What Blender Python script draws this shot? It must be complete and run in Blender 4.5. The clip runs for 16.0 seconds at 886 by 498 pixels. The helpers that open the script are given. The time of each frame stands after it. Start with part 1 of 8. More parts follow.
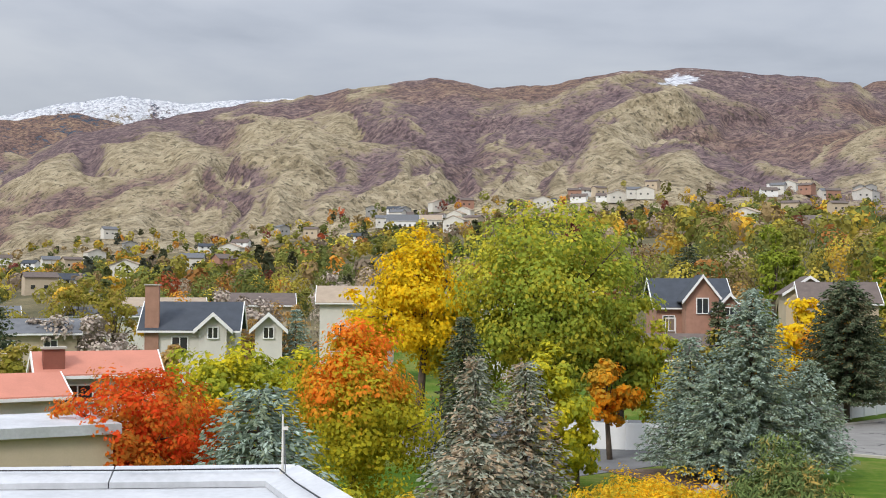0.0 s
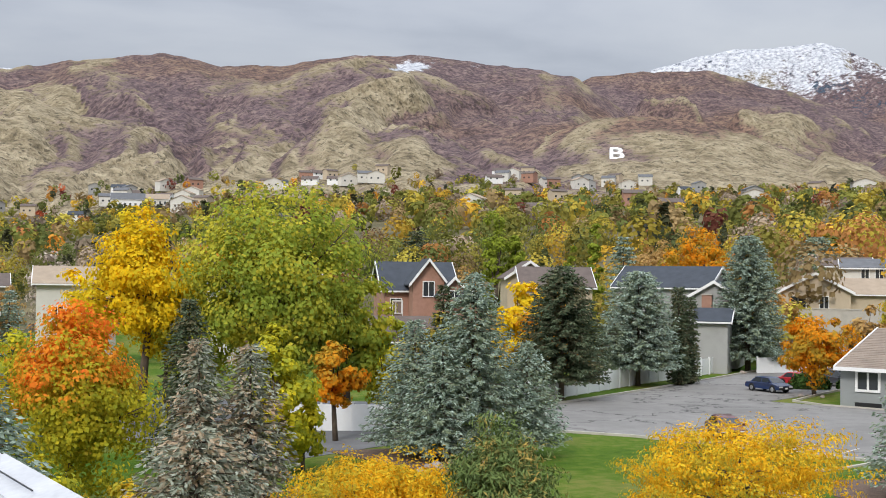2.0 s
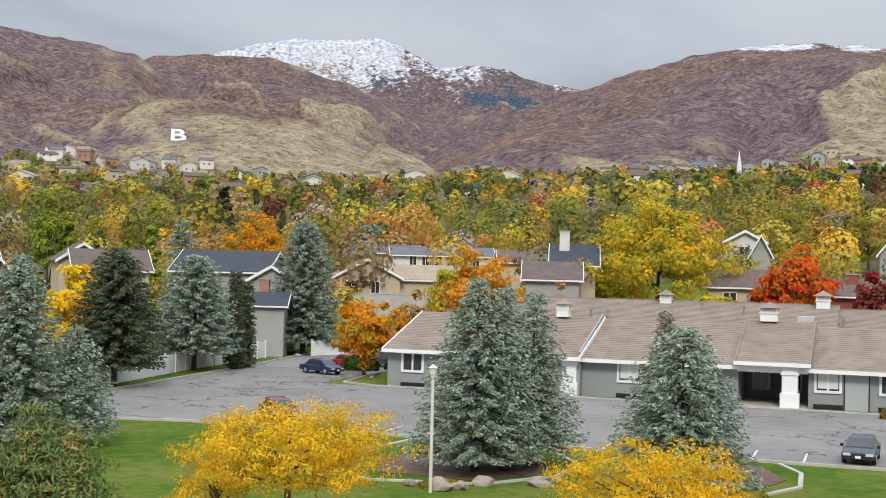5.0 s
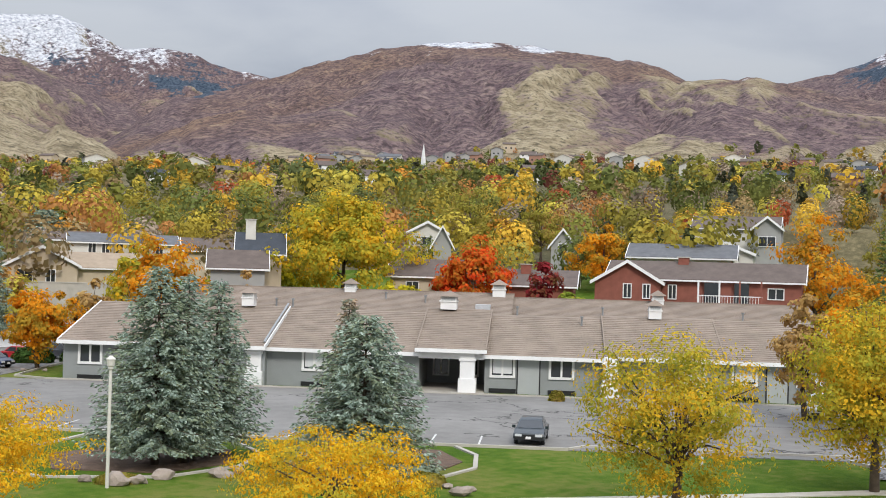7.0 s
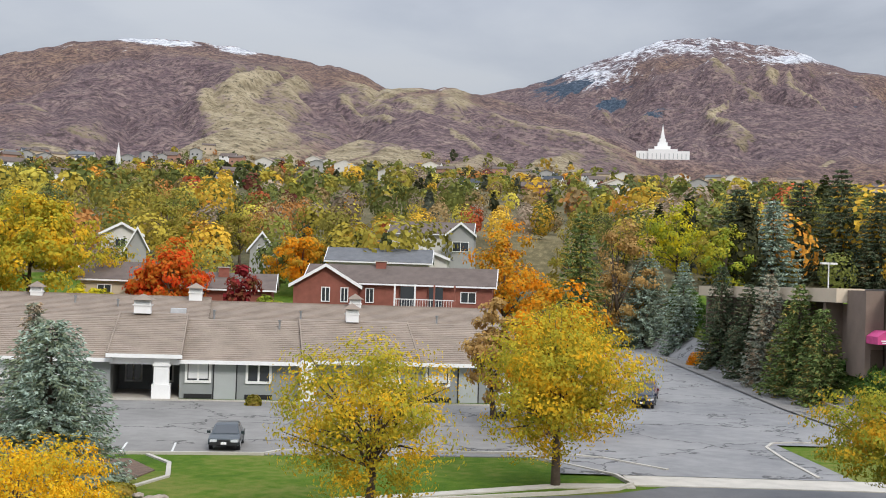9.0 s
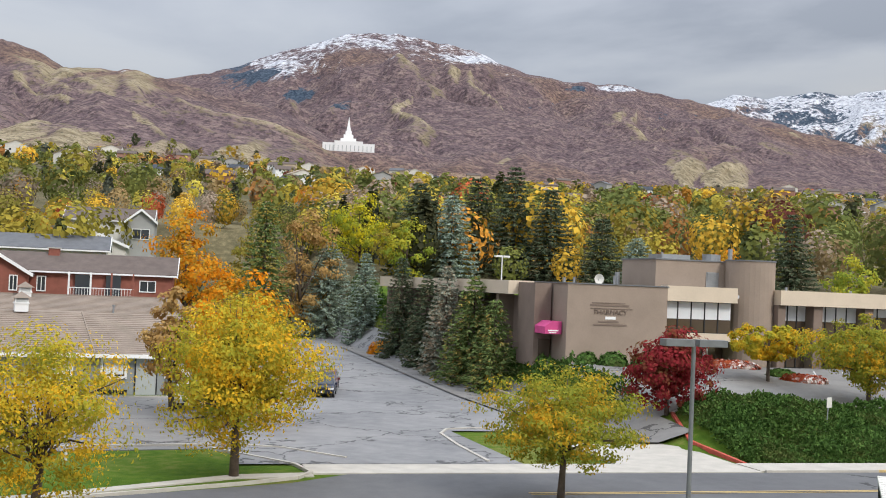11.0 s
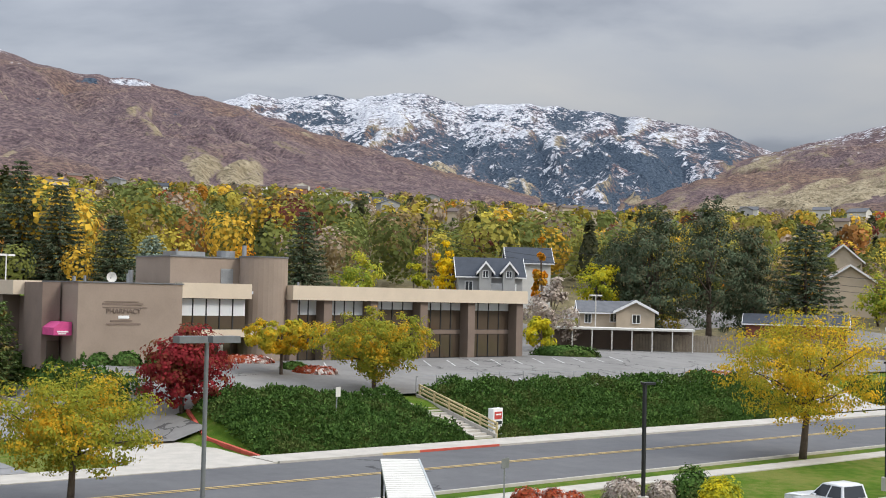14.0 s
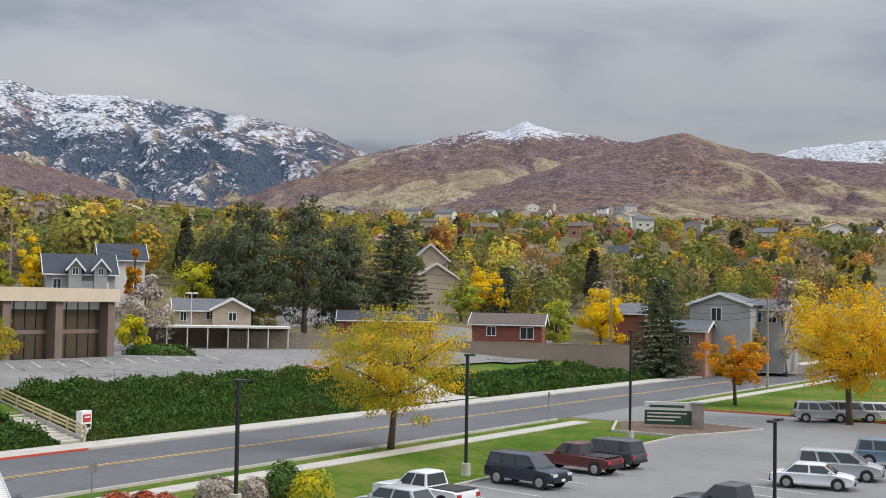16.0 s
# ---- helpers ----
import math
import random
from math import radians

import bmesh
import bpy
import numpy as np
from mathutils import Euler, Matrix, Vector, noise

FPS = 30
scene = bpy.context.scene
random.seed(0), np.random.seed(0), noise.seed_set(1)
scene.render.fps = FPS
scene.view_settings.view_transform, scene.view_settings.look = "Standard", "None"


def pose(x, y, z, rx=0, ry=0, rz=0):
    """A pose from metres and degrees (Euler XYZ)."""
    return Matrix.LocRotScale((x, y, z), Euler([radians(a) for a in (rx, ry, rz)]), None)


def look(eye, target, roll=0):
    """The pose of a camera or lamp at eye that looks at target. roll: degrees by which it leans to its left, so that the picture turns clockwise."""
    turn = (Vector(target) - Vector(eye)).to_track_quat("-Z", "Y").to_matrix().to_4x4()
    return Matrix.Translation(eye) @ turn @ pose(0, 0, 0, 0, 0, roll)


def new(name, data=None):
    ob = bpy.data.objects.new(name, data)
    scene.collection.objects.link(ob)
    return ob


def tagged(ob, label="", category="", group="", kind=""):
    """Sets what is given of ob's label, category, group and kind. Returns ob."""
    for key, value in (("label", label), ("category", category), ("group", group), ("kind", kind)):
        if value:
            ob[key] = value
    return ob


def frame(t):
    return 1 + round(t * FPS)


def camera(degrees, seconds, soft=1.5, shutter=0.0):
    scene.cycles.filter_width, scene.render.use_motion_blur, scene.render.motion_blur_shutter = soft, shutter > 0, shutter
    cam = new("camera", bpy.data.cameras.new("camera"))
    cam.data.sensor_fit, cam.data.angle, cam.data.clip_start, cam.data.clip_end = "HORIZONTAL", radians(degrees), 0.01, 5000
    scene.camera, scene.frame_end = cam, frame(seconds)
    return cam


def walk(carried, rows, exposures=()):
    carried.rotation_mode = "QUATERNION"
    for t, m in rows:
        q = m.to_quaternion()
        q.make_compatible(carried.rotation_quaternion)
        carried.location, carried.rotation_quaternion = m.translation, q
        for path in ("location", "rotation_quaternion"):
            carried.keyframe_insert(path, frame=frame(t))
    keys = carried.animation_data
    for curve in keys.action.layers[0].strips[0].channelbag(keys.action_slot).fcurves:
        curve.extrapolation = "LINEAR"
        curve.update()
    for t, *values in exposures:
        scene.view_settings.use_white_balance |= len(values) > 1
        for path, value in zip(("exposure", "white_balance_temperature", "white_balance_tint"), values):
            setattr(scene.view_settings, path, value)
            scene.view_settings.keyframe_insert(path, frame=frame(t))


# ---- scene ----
cam = camera(39.74, 16.0, soft=1.0)
EYE, REACH = 10.5, 0.5      # eye height over the car parks; the turning radius of the held camera
TURNS = [                   # seconds, yaw, pitch, roll
    (0.0, 0.002, 2.135, -0.272),
    (0.5, -3.027, 1.867, -0.321),
    (1.0, -5.912, 1.700, -0.524),
    (1.5, -9.291, 1.603, -0.701),
    (2.0, -12.564, 1.421, -0.696),
    (2.5, -16.002, 1.379, -0.709),
    (3.0, -19.615, 1.333, -0.849),
    (3.5, -23.085, 1.189, -1.003),
    (6.0, -39.811, 0.953, -1.449),
    (6.5, -43.575, 0.861, -1.500),
    (7.0, -47.461, 0.901, -1.622),
    (7.5, -51.188, 0.926, -1.592),
    (8.0, -54.676, 1.013, -1.588),
    (8.5, -58.030, 1.267, -1.785),
    (9.0, -61.429, 1.492, -1.864),
    (11.5, -79.564, 1.488, -2.509),
    (12.0, -82.885, 1.462, -2.538),
    (12.5, -86.455, 1.666, -2.371),
    (13.0, -90.086, 1.871, -1.887),
    (13.5, -94.193, 2.032, -1.619),
    (14.0, -98.391, 2.142, -1.263),
    (14.5, -102.722, 2.194, -1.089),
    (15.0, -107.318, 2.164, -0.965),
    (15.5, -112.022, 2.190, -0.853),
    (16.0, -117.020, 2.389, -0.970),
]
walk(cam, [(t, pose(-REACH * math.sin(radians(yaw)), REACH * math.cos(radians(yaw)), EYE, 90 + pitch, roll, yaw))
           for t, yaw, pitch, roll in TURNS], exposures=[(0.0, 0.53), (3.5, 0.52), (8.0, 0.48), (12.5, 0.58), (16.0, 0.42)])

# ---- sky and sun: an overcast day, brightest overhead ----
SUN_AZ, SUN_EL = 215.0, 38.0
world = bpy.data.worlds.new("overcast_sky")
scene.world = world
world.use_nodes = True
wn, wl = world.node_tree.nodes, world.node_tree.links
wn.clear()


def wnode(kind, **sockets):
    n = wn.new(kind)
    for k, v in sockets.items():
        n.inputs[k].default_value = v
    return n


def wmath(op, a, b=None, clamp=False):
    n = wn.new("ShaderNodeMath")
    n.operation, n.use_clamp = op, clamp
    for i, v in enumerate((a, b)):
        if v is None:
            continue
        if isinstance(v, (int, float)):
            n.inputs[i].default_value = v
        else:
            wl.new(v, n.inputs[i])
    return n.outputs[0]


tc = wn.new("ShaderNodeTexCoord")
sep = wn.new("ShaderNodeSeparateXYZ")
wl.new(tc.outputs["Generated"], sep.inputs[0])
up = wmath("MAXIMUM", sep.outputs[2], 0.0)
lift = wmath("ADD", up, 0.12)
comb = wn.new("ShaderNodeCombineXYZ")
wl.new(wmath("DIVIDE", sep.outputs[0], lift), comb.inputs[0])
wl.new(wmath("DIVIDE", sep.outputs[1], lift), comb.inputs[1])
cloud = wnode("ShaderNodeTexNoise", Scale=0.8, Detail=7.0, Roughness=0.50, Distortion=0.25)
wl.new(comb.outputs[0], cloud.inputs["Vector"])
broad = wnode("ShaderNodeTexNoise", Scale=0.16, Detail=3.0, Roughness=0.5)
wl.new(comb.outputs[0], broad.inputs["Vector"])
south = wmath("ADD", wmath("MULTIPLY", sep.outputs[0], 0.62), wmath("MULTIPLY", sep.outputs[1], -0.78))
torn = wmath("MULTIPLY", wmath("ADD", south, -0.35), 1.9, True)
mixed = wmath("ADD", wmath("MULTIPLY", cloud.outputs[0], 0.85), wmath("MULTIPLY", broad.outputs[0], 0.15))
mixed = wmath("ADD", wmath("MULTIPLY", wmath("SUBTRACT", mixed, 0.49), wmath("ADD", wmath("MULTIPLY", torn, 1.3), 1.0)), 0.49)
ramp = wn.new("ShaderNodeValToRGB")
wl.new(mixed, ramp.inputs[0])
for e, (p, c) in zip((ramp.color_ramp.elements[0], ramp.color_ramp.elements[1], ramp.color_ramp.elements.new(0.47), ramp.color_ramp.elements.new(0.56)),
                     ((0.36, (0.53, 0.58, 0.68, 1)), (0.68, (0.98, 1.0, 1.04, 1)), (0.46, (0.68, 0.73, 0.83, 1)), (0.56, (0.80, 0.845, 0.925, 1)))):
    e.position, e.color = p, c
sky = wn.new("ShaderNodeTexSky")
sky.sky_type, sky.sun_disc = "NISHITA", False
sky.sun_elevation, sky.sun_rotation = radians(SUN_EL), radians(SUN_AZ)
blue = wn.new("ShaderNodeVectorMath")
blue.operation = "SCALE"
wl.new(sky.outputs[0], blue.inputs[0])
blue.inputs["Scale"].default_value = 0.08
over = wn.new("ShaderNodeMix")
over.data_type = "RGBA"
over.inputs[0].default_value = 0.88
wl.new(blue.outputs[0], over.inputs[6])
wl.new(ramp.outputs[0], over.inputs[7])
bg = wn.new("ShaderNodeBackground")
wl.new(over.outputs[2], bg.inputs[0])
# heavier cloud towards the far end of the valley
heavy = wmath("SUBTRACT", 1.0, wmath("MULTIPLY", wmath("MULTIPLY", wmath("ADD", south, -0.4), 2.0, True), 0.20))
wl.new(wmath("MULTIPLY", wmath("ADD", wmath("MULTIPLY", up, wmath("ADD", wmath("MULTIPLY", up, 1.1), 0.7)), 0.375), heavy), bg.inputs[1])
wl.new(bg.outputs[0], wn.new("ShaderNodeOutputWorld").inputs[0])
sun = new("sun", bpy.data.lights.new("sun", "SUN"))
sun.data.energy, sun.data.angle, sun.data.color = 1.45, radians(14), (1.0, 0.95, 0.87)
sun.matrix_world = look((0, 0, 200), (-200 * math.sin(radians(SUN_AZ)), -200 * math.cos(radians(SUN_AZ)), 200 - 200 * math.tan(radians(SUN_EL))))


# ---- materials ----
class Nodes:
    """A short way to write a node material."""

    def __init__(self, name):
        self.mat = bpy.data.materials.new(name)
        self.mat.use_nodes = True
        self.t = self.mat.node_tree
        self.t.nodes.clear()
        self.out = self.t.nodes.new("ShaderNodeOutputMaterial")

    def node(self, kind, links=None, **values):
        n = self.t.nodes.new(kind)
        for k, v in values.items():
            n.inputs[k.replace("_", " ")].default_value = v
        for k, v in (links or {}).items():
            self.t.links.new(v, n.inputs[k])
        return n

    def math(self, op, a, b=0.0, clamp=False):
        n = self.t.nodes.new("ShaderNodeMath")
        n.operation, n.use_clamp = op, clamp
        for i, v in enumerate((a, b)):
            if isinstance(v, (int, float)):
                n.inputs[i].default_value = v
            else:
                self.t.links.new(v, n.inputs[i])
        return n.outputs[0]

    def place(self):
        return self.node("ShaderNodeNewGeometry").outputs["Position"]

    def local(self):
        return self.node("ShaderNodeTexCoord").outputs["Object"]

    def noise(self, vec, scale, detail=4.0, rough=0.55):
        return self.node("ShaderNodeTexNoise", {"Vector": vec}, Scale=scale, Detail=detail, Roughness=rough).outputs[0]

    def ramp(self, fac, *stops):
        n = self.node("ShaderNodeValToRGB", {0: fac})
        cr = n.color_ramp
        while len(cr.elements) < len(stops):
            cr.elements.new(0.5)
        for e, (p, c) in zip(cr.elements, stops):
            e.position, e.color = p, (*c, 1) if len(c) == 3 else c
        return n.outputs[0]

    def mix(self, fac, a, b, mode="MIX"):
        n = self.t.nodes.new("ShaderNodeMix")
        n.data_type, n.blend_type = "RGBA", mode
        for i, v in ((0, fac), (6, a), (7, b)):
            if isinstance(v, (int, float)):
                n.inputs[i].default_value = v
            elif isinstance(v, tuple):
                n.inputs[i].default_value = (*v, 1)
            else:
                self.t.links.new(v, n.inputs[i])
        return n.outputs[2]

    def bump(self, height, strength, distance=0.05):
        return self.node("ShaderNodeBump", {"Height": height}, Strength=strength, Distance=distance).outputs[0]

    def attr(self, name):
        n = self.t.nodes.new("ShaderNodeAttribute")
        n.attribute_name = name
        return n

    def finish(self, shader):
        self.t.links.new(shader, self.out.inputs[0])
        return self.mat

    def principled(self, col, rough=0.8, metal=0.0, normal=None, spec=0.4):
        n = self.node("ShaderNodeBsdfPrincipled", Roughness=rough, Metallic=metal)
        n.inputs["Specular IOR Level"].default_value = spec
        if isinstance(col, tuple):
            n.inputs["Base Color"].default_value = (*col, 1)
        else:
            self.t.links.new(col, n.inputs["Base Color"])
        if normal is not None:
            self.t.links.new(normal, n.inputs["Normal"])
        return self.finish(n.outputs[0])


def plain(name, col, rough=0.75, var=0.18, scale=1.2, bump=0.25, metal=0.0, tint=None, spec=0.4):
    """A weathered surface: blotches and fine grain over one base colour."""
    m = Nodes(name)
    p = m.place()
    a, b = m.noise(p, scale, 5), m.noise(p, scale * 14, 3)
    fac = m.math("ADD", m.math("MULTIPLY", a, 0.7), m.math("MULTIPLY", b, 0.3))
    dark = tuple(c * (1 - var) for c in col)
    light = tint or tuple(min(0.95, c * (1 + var)) for c in col)
    c = m.ramp(fac, (0.32, dark), (0.68, light))
    return m.principled(c, rough, metal, m.bump(b, bump, 0.02) if bump else None, spec)


def leafy(name, stops, patch=None, patch_scale=0.45, glow=0.4, cover=0.5, rise=0.0, mid=5.0):
    """Leaves: each differs a little; whole branches may have turned to another colour."""
    m = Nodes(name)
    geo = m.node("ShaderNodeNewGeometry")
    rnd = geo.outputs["Random Per Island"]
    col = m.ramp(rnd, *[(i / max(1, len(stops) - 1), c) for i, c in enumerate(stops)])
    if patch:
        k = m.noise(m.local(), patch_scale, 3, 0.6)
        k = m.math("ADD", k, m.math("MULTIPLY", rnd, 0.18))
        if rise:
            z = m.node("ShaderNodeSeparateXYZ", {0: m.local()}).outputs[2]
            k = m.math("ADD", k, m.math("MULTIPLY", m.math("SUBTRACT", z, mid), rise))
        f = m.ramp(k, (cover, (0, 0, 0)), (cover + 0.16, (1, 1, 1)))
        col = m.mix(f, col, m.ramp(rnd, *[(i / max(1, len(patch) - 1), c) for i, c in enumerate(patch)]))
    d = m.node("ShaderNodeBsdfDiffuse", {"Color": col})
    tr = m.node("ShaderNodeBsdfTranslucent", {"Color": col})
    mx = m.node("ShaderNodeMixShader", {1: d.outputs[0], 2: tr.outputs[0]})
    mx.inputs[0].default_value = glow
    return m.finish(mx.outputs[0])


YELLOW = leafy("yellow_ash_leaves", [(0.612, 0.32, 0.0175), (0.9, 0.495, 0.0218), (0.9, 0.626, 0.0437), (0.801, 0.524, 0.0291)], [(0.364, 0.349, 0.0437), (0.553, 0.437, 0.0437)], 0.5, cover=0.56)
ASH = leafy("turning_ash_leaves", [(0.706, 0.414, 0.0307), (0.9, 0.552, 0.0384), (0.614, 0.43, 0.046)], [(0.245, 0.291, 0.046), (0.399, 0.384, 0.046), (0.552, 0.43, 0.046)], 0.5, cover=0.46)
LOCUST = leafy("green_and_gold_locust_leaves", [(0.26, 0.29, 0.045), (0.36, 0.35, 0.045), (0.19, 0.23, 0.04)], [(0.62, 0.43, 0.04), (0.72, 0.40, 0.035)], 0.45, cover=0.58)
GOLD = leafy("gold_leaves", [(0.858, 0.52, 0.013), (0.9, 0.65, 0.026), (0.754, 0.468, 0.0195)], [(0.585, 0.494, 0.039), (0.78, 0.572, 0.026)], 0.4, cover=0.52)
ORANGE = leafy("orange_leaves", [(0.612, 0.218, 0.0146), (0.844, 0.349, 0.0218), (0.728, 0.277, 0.0175)], [(0.582, 0.379, 0.0437), (0.437, 0.291, 0.0437)], 0.4, cover=0.52)
RED = leafy("red_maple_leaves", [(0.688, 0.0625, 0.0187), (0.825, 0.125, 0.025), (0.562, 0.0625, 0.025)], [(0.688, 0.213, 0.025), (0.475, 0.2, 0.0375)], 0.45, cover=0.50)
CRIMSON = leafy("crimson_leaves", [(0.24, 0.03, 0.0375), (0.36, 0.045, 0.0525), (0.18, 0.03, 0.03)], [(0.15, 0.135, 0.045), (0.24, 0.075, 0.045)], 0.6, cover=0.58)
LIME = leafy("yellow_green_leaves", [(0.583, 0.515, 0.0343), (0.772, 0.618, 0.0343), (0.447, 0.429, 0.0343)], [(0.257, 0.326, 0.0429), (0.377, 0.395, 0.0515)], 0.4, cover=0.5)
GREEN = leafy("green_elm_leaves", [(0.25, 0.325, 0.055), (0.35, 0.41, 0.06), (0.17, 0.235, 0.042)], [(0.50, 0.48, 0.06), (0.62, 0.53, 0.06)], 0.3, cover=0.54)
TURN = leafy("red_to_green_maple_leaves", [(0.371, 0.371, 0.0338), (0.574, 0.473, 0.0338), (0.27, 0.304, 0.0338)], [(0.9, 0.169, 0.0338), (0.844, 0.321, 0.0338)], 0.33, cover=0.56, rise=0.055, mid=6.0)
OLIVE = leafy("olive_leaves", [(0.255, 0.24, 0.045), (0.36, 0.315, 0.0525), (0.18, 0.18, 0.0375)], [(0.45, 0.36, 0.075), (0.36, 0.255, 0.075)], 0.3, cover=0.54)
BARE = leafy("bare_grey_twigs", [(0.374, 0.306, 0.255), (0.51, 0.442, 0.374), (0.306, 0.238, 0.204)], glow=0.1)
TAWNY = leafy("tawny_leaves", [(0.48, 0.3, 0.12), (0.57, 0.39, 0.15), (0.375, 0.225, 0.105)], [(0.54, 0.255, 0.06), (0.33, 0.24, 0.09)], 0.4, cover=0.55)
SPRUCE = leafy("blue_spruce_needles", [(0.20, 0.265, 0.215), (0.44, 0.53, 0.455), (0.12, 0.17, 0.125), (0.33, 0.41, 0.34)], [(0.14, 0.19, 0.11), (0.29, 0.33, 0.22)], 0.7, glow=0.1, cover=0.55)
CONES = leafy("spruce_needles_with_brown_cones", [(0.241, 0.266, 0.205), (0.338, 0.362, 0.289), (0.169, 0.205, 0.145)], [(0.50, 0.35, 0.235), (0.40, 0.30, 0.20)], 1.0, glow=0.1, cover=0.57)
FIR = leafy("dark_fir_needles", [(0.0741, 0.106, 0.0635), (0.127, 0.159, 0.0952), (0.0529, 0.0741, 0.0423)], [(0.106, 0.116, 0.0635), (0.169, 0.148, 0.0846)], 0.6, glow=0.08, cover=0.58)
PINE = leafy("green_pine_needles", [(0.125, 0.177, 0.0624), (0.187, 0.25, 0.0832), (0.0936, 0.135, 0.052)], [(0.624, 0.374, 0.104), (0.416, 0.291, 0.0832)], 1.1, glow=0.1, cover=0.64)
POPLAR = leafy("poplar_leaves", [(0.238, 0.294, 0.042), (0.308, 0.364, 0.042), (0.168, 0.21, 0.035)], glow=0.35)
JUNIPER = leafy("juniper_needles", [(0.055, 0.115, 0.028), (0.105, 0.185, 0.045), (0.032, 0.065, 0.02)], [(0.135, 0.17, 0.05), (0.09, 0.11, 0.035)], 0.25, glow=0.1, cover=0.6)
REDHEDGE = leafy("red_hedge_leaves", [(0.364, 0.065, 0.039), (0.468, 0.117, 0.052), (0.26, 0.078, 0.039)], [(0.286, 0.156, 0.065)], 0.8, glow=0.2, cover=0.6)
BARK = plain("bark", (0.10, 0.075, 0.055), 0.95, 0.35, 3.0, 0.6)

WHITE = plain("white_paint", (0.78, 0.78, 0.77), 0.6, 0.06, 0.8, 0.05)
GREYWALL = plain("grey_stucco", (0.27, 0.285, 0.285), 0.85, 0.07, 0.7, 0.25)
LIGHTPANEL = plain("light_grey_panel", (0.40, 0.42, 0.42), 0.8, 0.06, 0.7, 0.15)
ROOFTILE = plain("weathered_roof_tiles", (0.255, 0.205, 0.165), 0.9, 0.22, 0.6, 0.5)
LEAD = plain("dull_metal", (0.35, 0.36, 0.37), 0.45, 0.15, 2, 0.05, metal=0.7)
BLACKMETAL = plain("black_painted_metal", (0.02, 0.02, 0.022), 0.45, 0.2, 3, 0.05)
GREYMETAL = plain("grey_painted_metal", (0.16, 0.165, 0.17), 0.5, 0.15, 2, 0.05)
TANBRICK = plain("tan_brick", (0.30, 0.235, 0.185), 0.9, 0.10, 0.5, 0.3)
DARKTAN = plain("brown_brick", (0.20, 0.15, 0.12), 0.9, 0.12, 0.7, 0.3)
CREAM = plain("cream_fascia", (0.60, 0.50, 0.38), 0.7, 0.07, 0.5, 0.1)
REDBRICK = plain("red_brick", (0.24, 0.085, 0.06), 0.9, 0.16, 1.5, 0.3)
ROSEBRICK = plain("rose_brick", (0.36, 0.20, 0.145), 0.9, 0.15, 1.5, 0.3)
BEIGE = plain("beige_siding", (0.50, 0.41, 0.30), 0.8, 0.08, 0.8, 0.1)
GREYSIDING = plain("grey_siding", (0.34, 0.34, 0.33), 0.8, 0.08, 0.8, 0.1)
OFFWHITE = plain("off_white_siding", (0.62, 0.60, 0.55), 0.8, 0.08, 0.8, 0.1)
SHINGLE_GREY = plain("grey_shingles", (0.13, 0.135, 0.145), 0.95, 0.2, 1.0, 0.4)
SHINGLE_BROWN = plain("brown_shingles", (0.125, 0.098, 0.086), 0.95, 0.2, 1.0, 0.4)
SHINGLE_TAN = plain("tan_shingles", (0.34, 0.27, 0.20), 0.95, 0.15, 1.0, 0.4)
SHINGLE_SLATE = plain("slate_blue_shingles", (0.048, 0.056, 0.070), 0.9, 0.2, 1.0, 0.4)
REDROOF = plain("faded_red_roof", (0.50, 0.20, 0.14), 0.85, 0.10, 0.7, 0.3)
MEMBRANE = plain("white_roof_membrane", (0.47, 0.48, 0.50), 0.55, 0.22, 0.5, 0.15)
CONCRETE = plain("concrete", (0.44, 0.41, 0.36), 0.9, 0.15, 0.8, 0.3)
STONE = plain("boulder_stone", (0.30, 0.25, 0.21), 0.95, 0.3, 1.2, 0.7)
REDKERB = plain("red_kerb_paint", (0.45, 0.08, 0.05), 0.8, 0.25, 1.5, 0.2)
MULCH = plain("brown_mulch", (0.13, 0.085, 0.06), 0.95, 0.35, 2.0, 0.8)
VINYL = plain("white_vinyl_fence", (0.76, 0.77, 0.78), 0.5, 0.05, 0.6, 0.0)
WOODGREY = plain("weathered_wood", (0.30, 0.25, 0.19), 0.9, 0.2, 1.5, 0.4)
YELLOWRAIL = plain("pale_yellow_rail_paint", (0.55, 0.45, 0.24), 0.6, 0.12, 2, 0.1)
PINK = plain("magenta_awning_canvas", (0.55, 0.07, 0.22), 0.8, 0.12, 2, 0.1)
LINE = plain("faded_white_line_paint", (0.55, 0.55, 0.53), 0.85, 0.25, 1.5, 0.1)
LINEYELLOW = plain("faded_yellow_line_paint", (0.52, 0.38, 0.17), 0.85, 0.2, 1.0, 0.1)
SIGNDARK = plain("dark_sign_face", (0.025, 0.03, 0.03), 0.5, 0.1, 2, 0.0)
SIGNGREEN = plain("dark_green_sign_face", (0.03, 0.07, 0.045), 0.5, 0.1, 2, 0.0)
SIGNRED = plain("red_sign_mark", (0.45, 0.05, 0.04), 0.6, 0.1, 2, 0.0)
RUBBER = plain("tyre_rubber", (0.02, 0.02, 0.02), 0.85, 0.2, 6, 0.1)
CHROME = plain("wheel_alloy", (0.45, 0.46, 0.47), 0.3, 0.1, 4, 0.0, metal=0.8)
LAMPGLASS = plain("headlamp_lens", (0.6, 0.62, 0.64), 0.15, 0.05, 4, 0.0, spec=0.6)
TAILRED = plain("tail_lamp_lens", (0.35, 0.02, 0.02), 0.2, 0.05, 4, 0.0, spec=0.6)


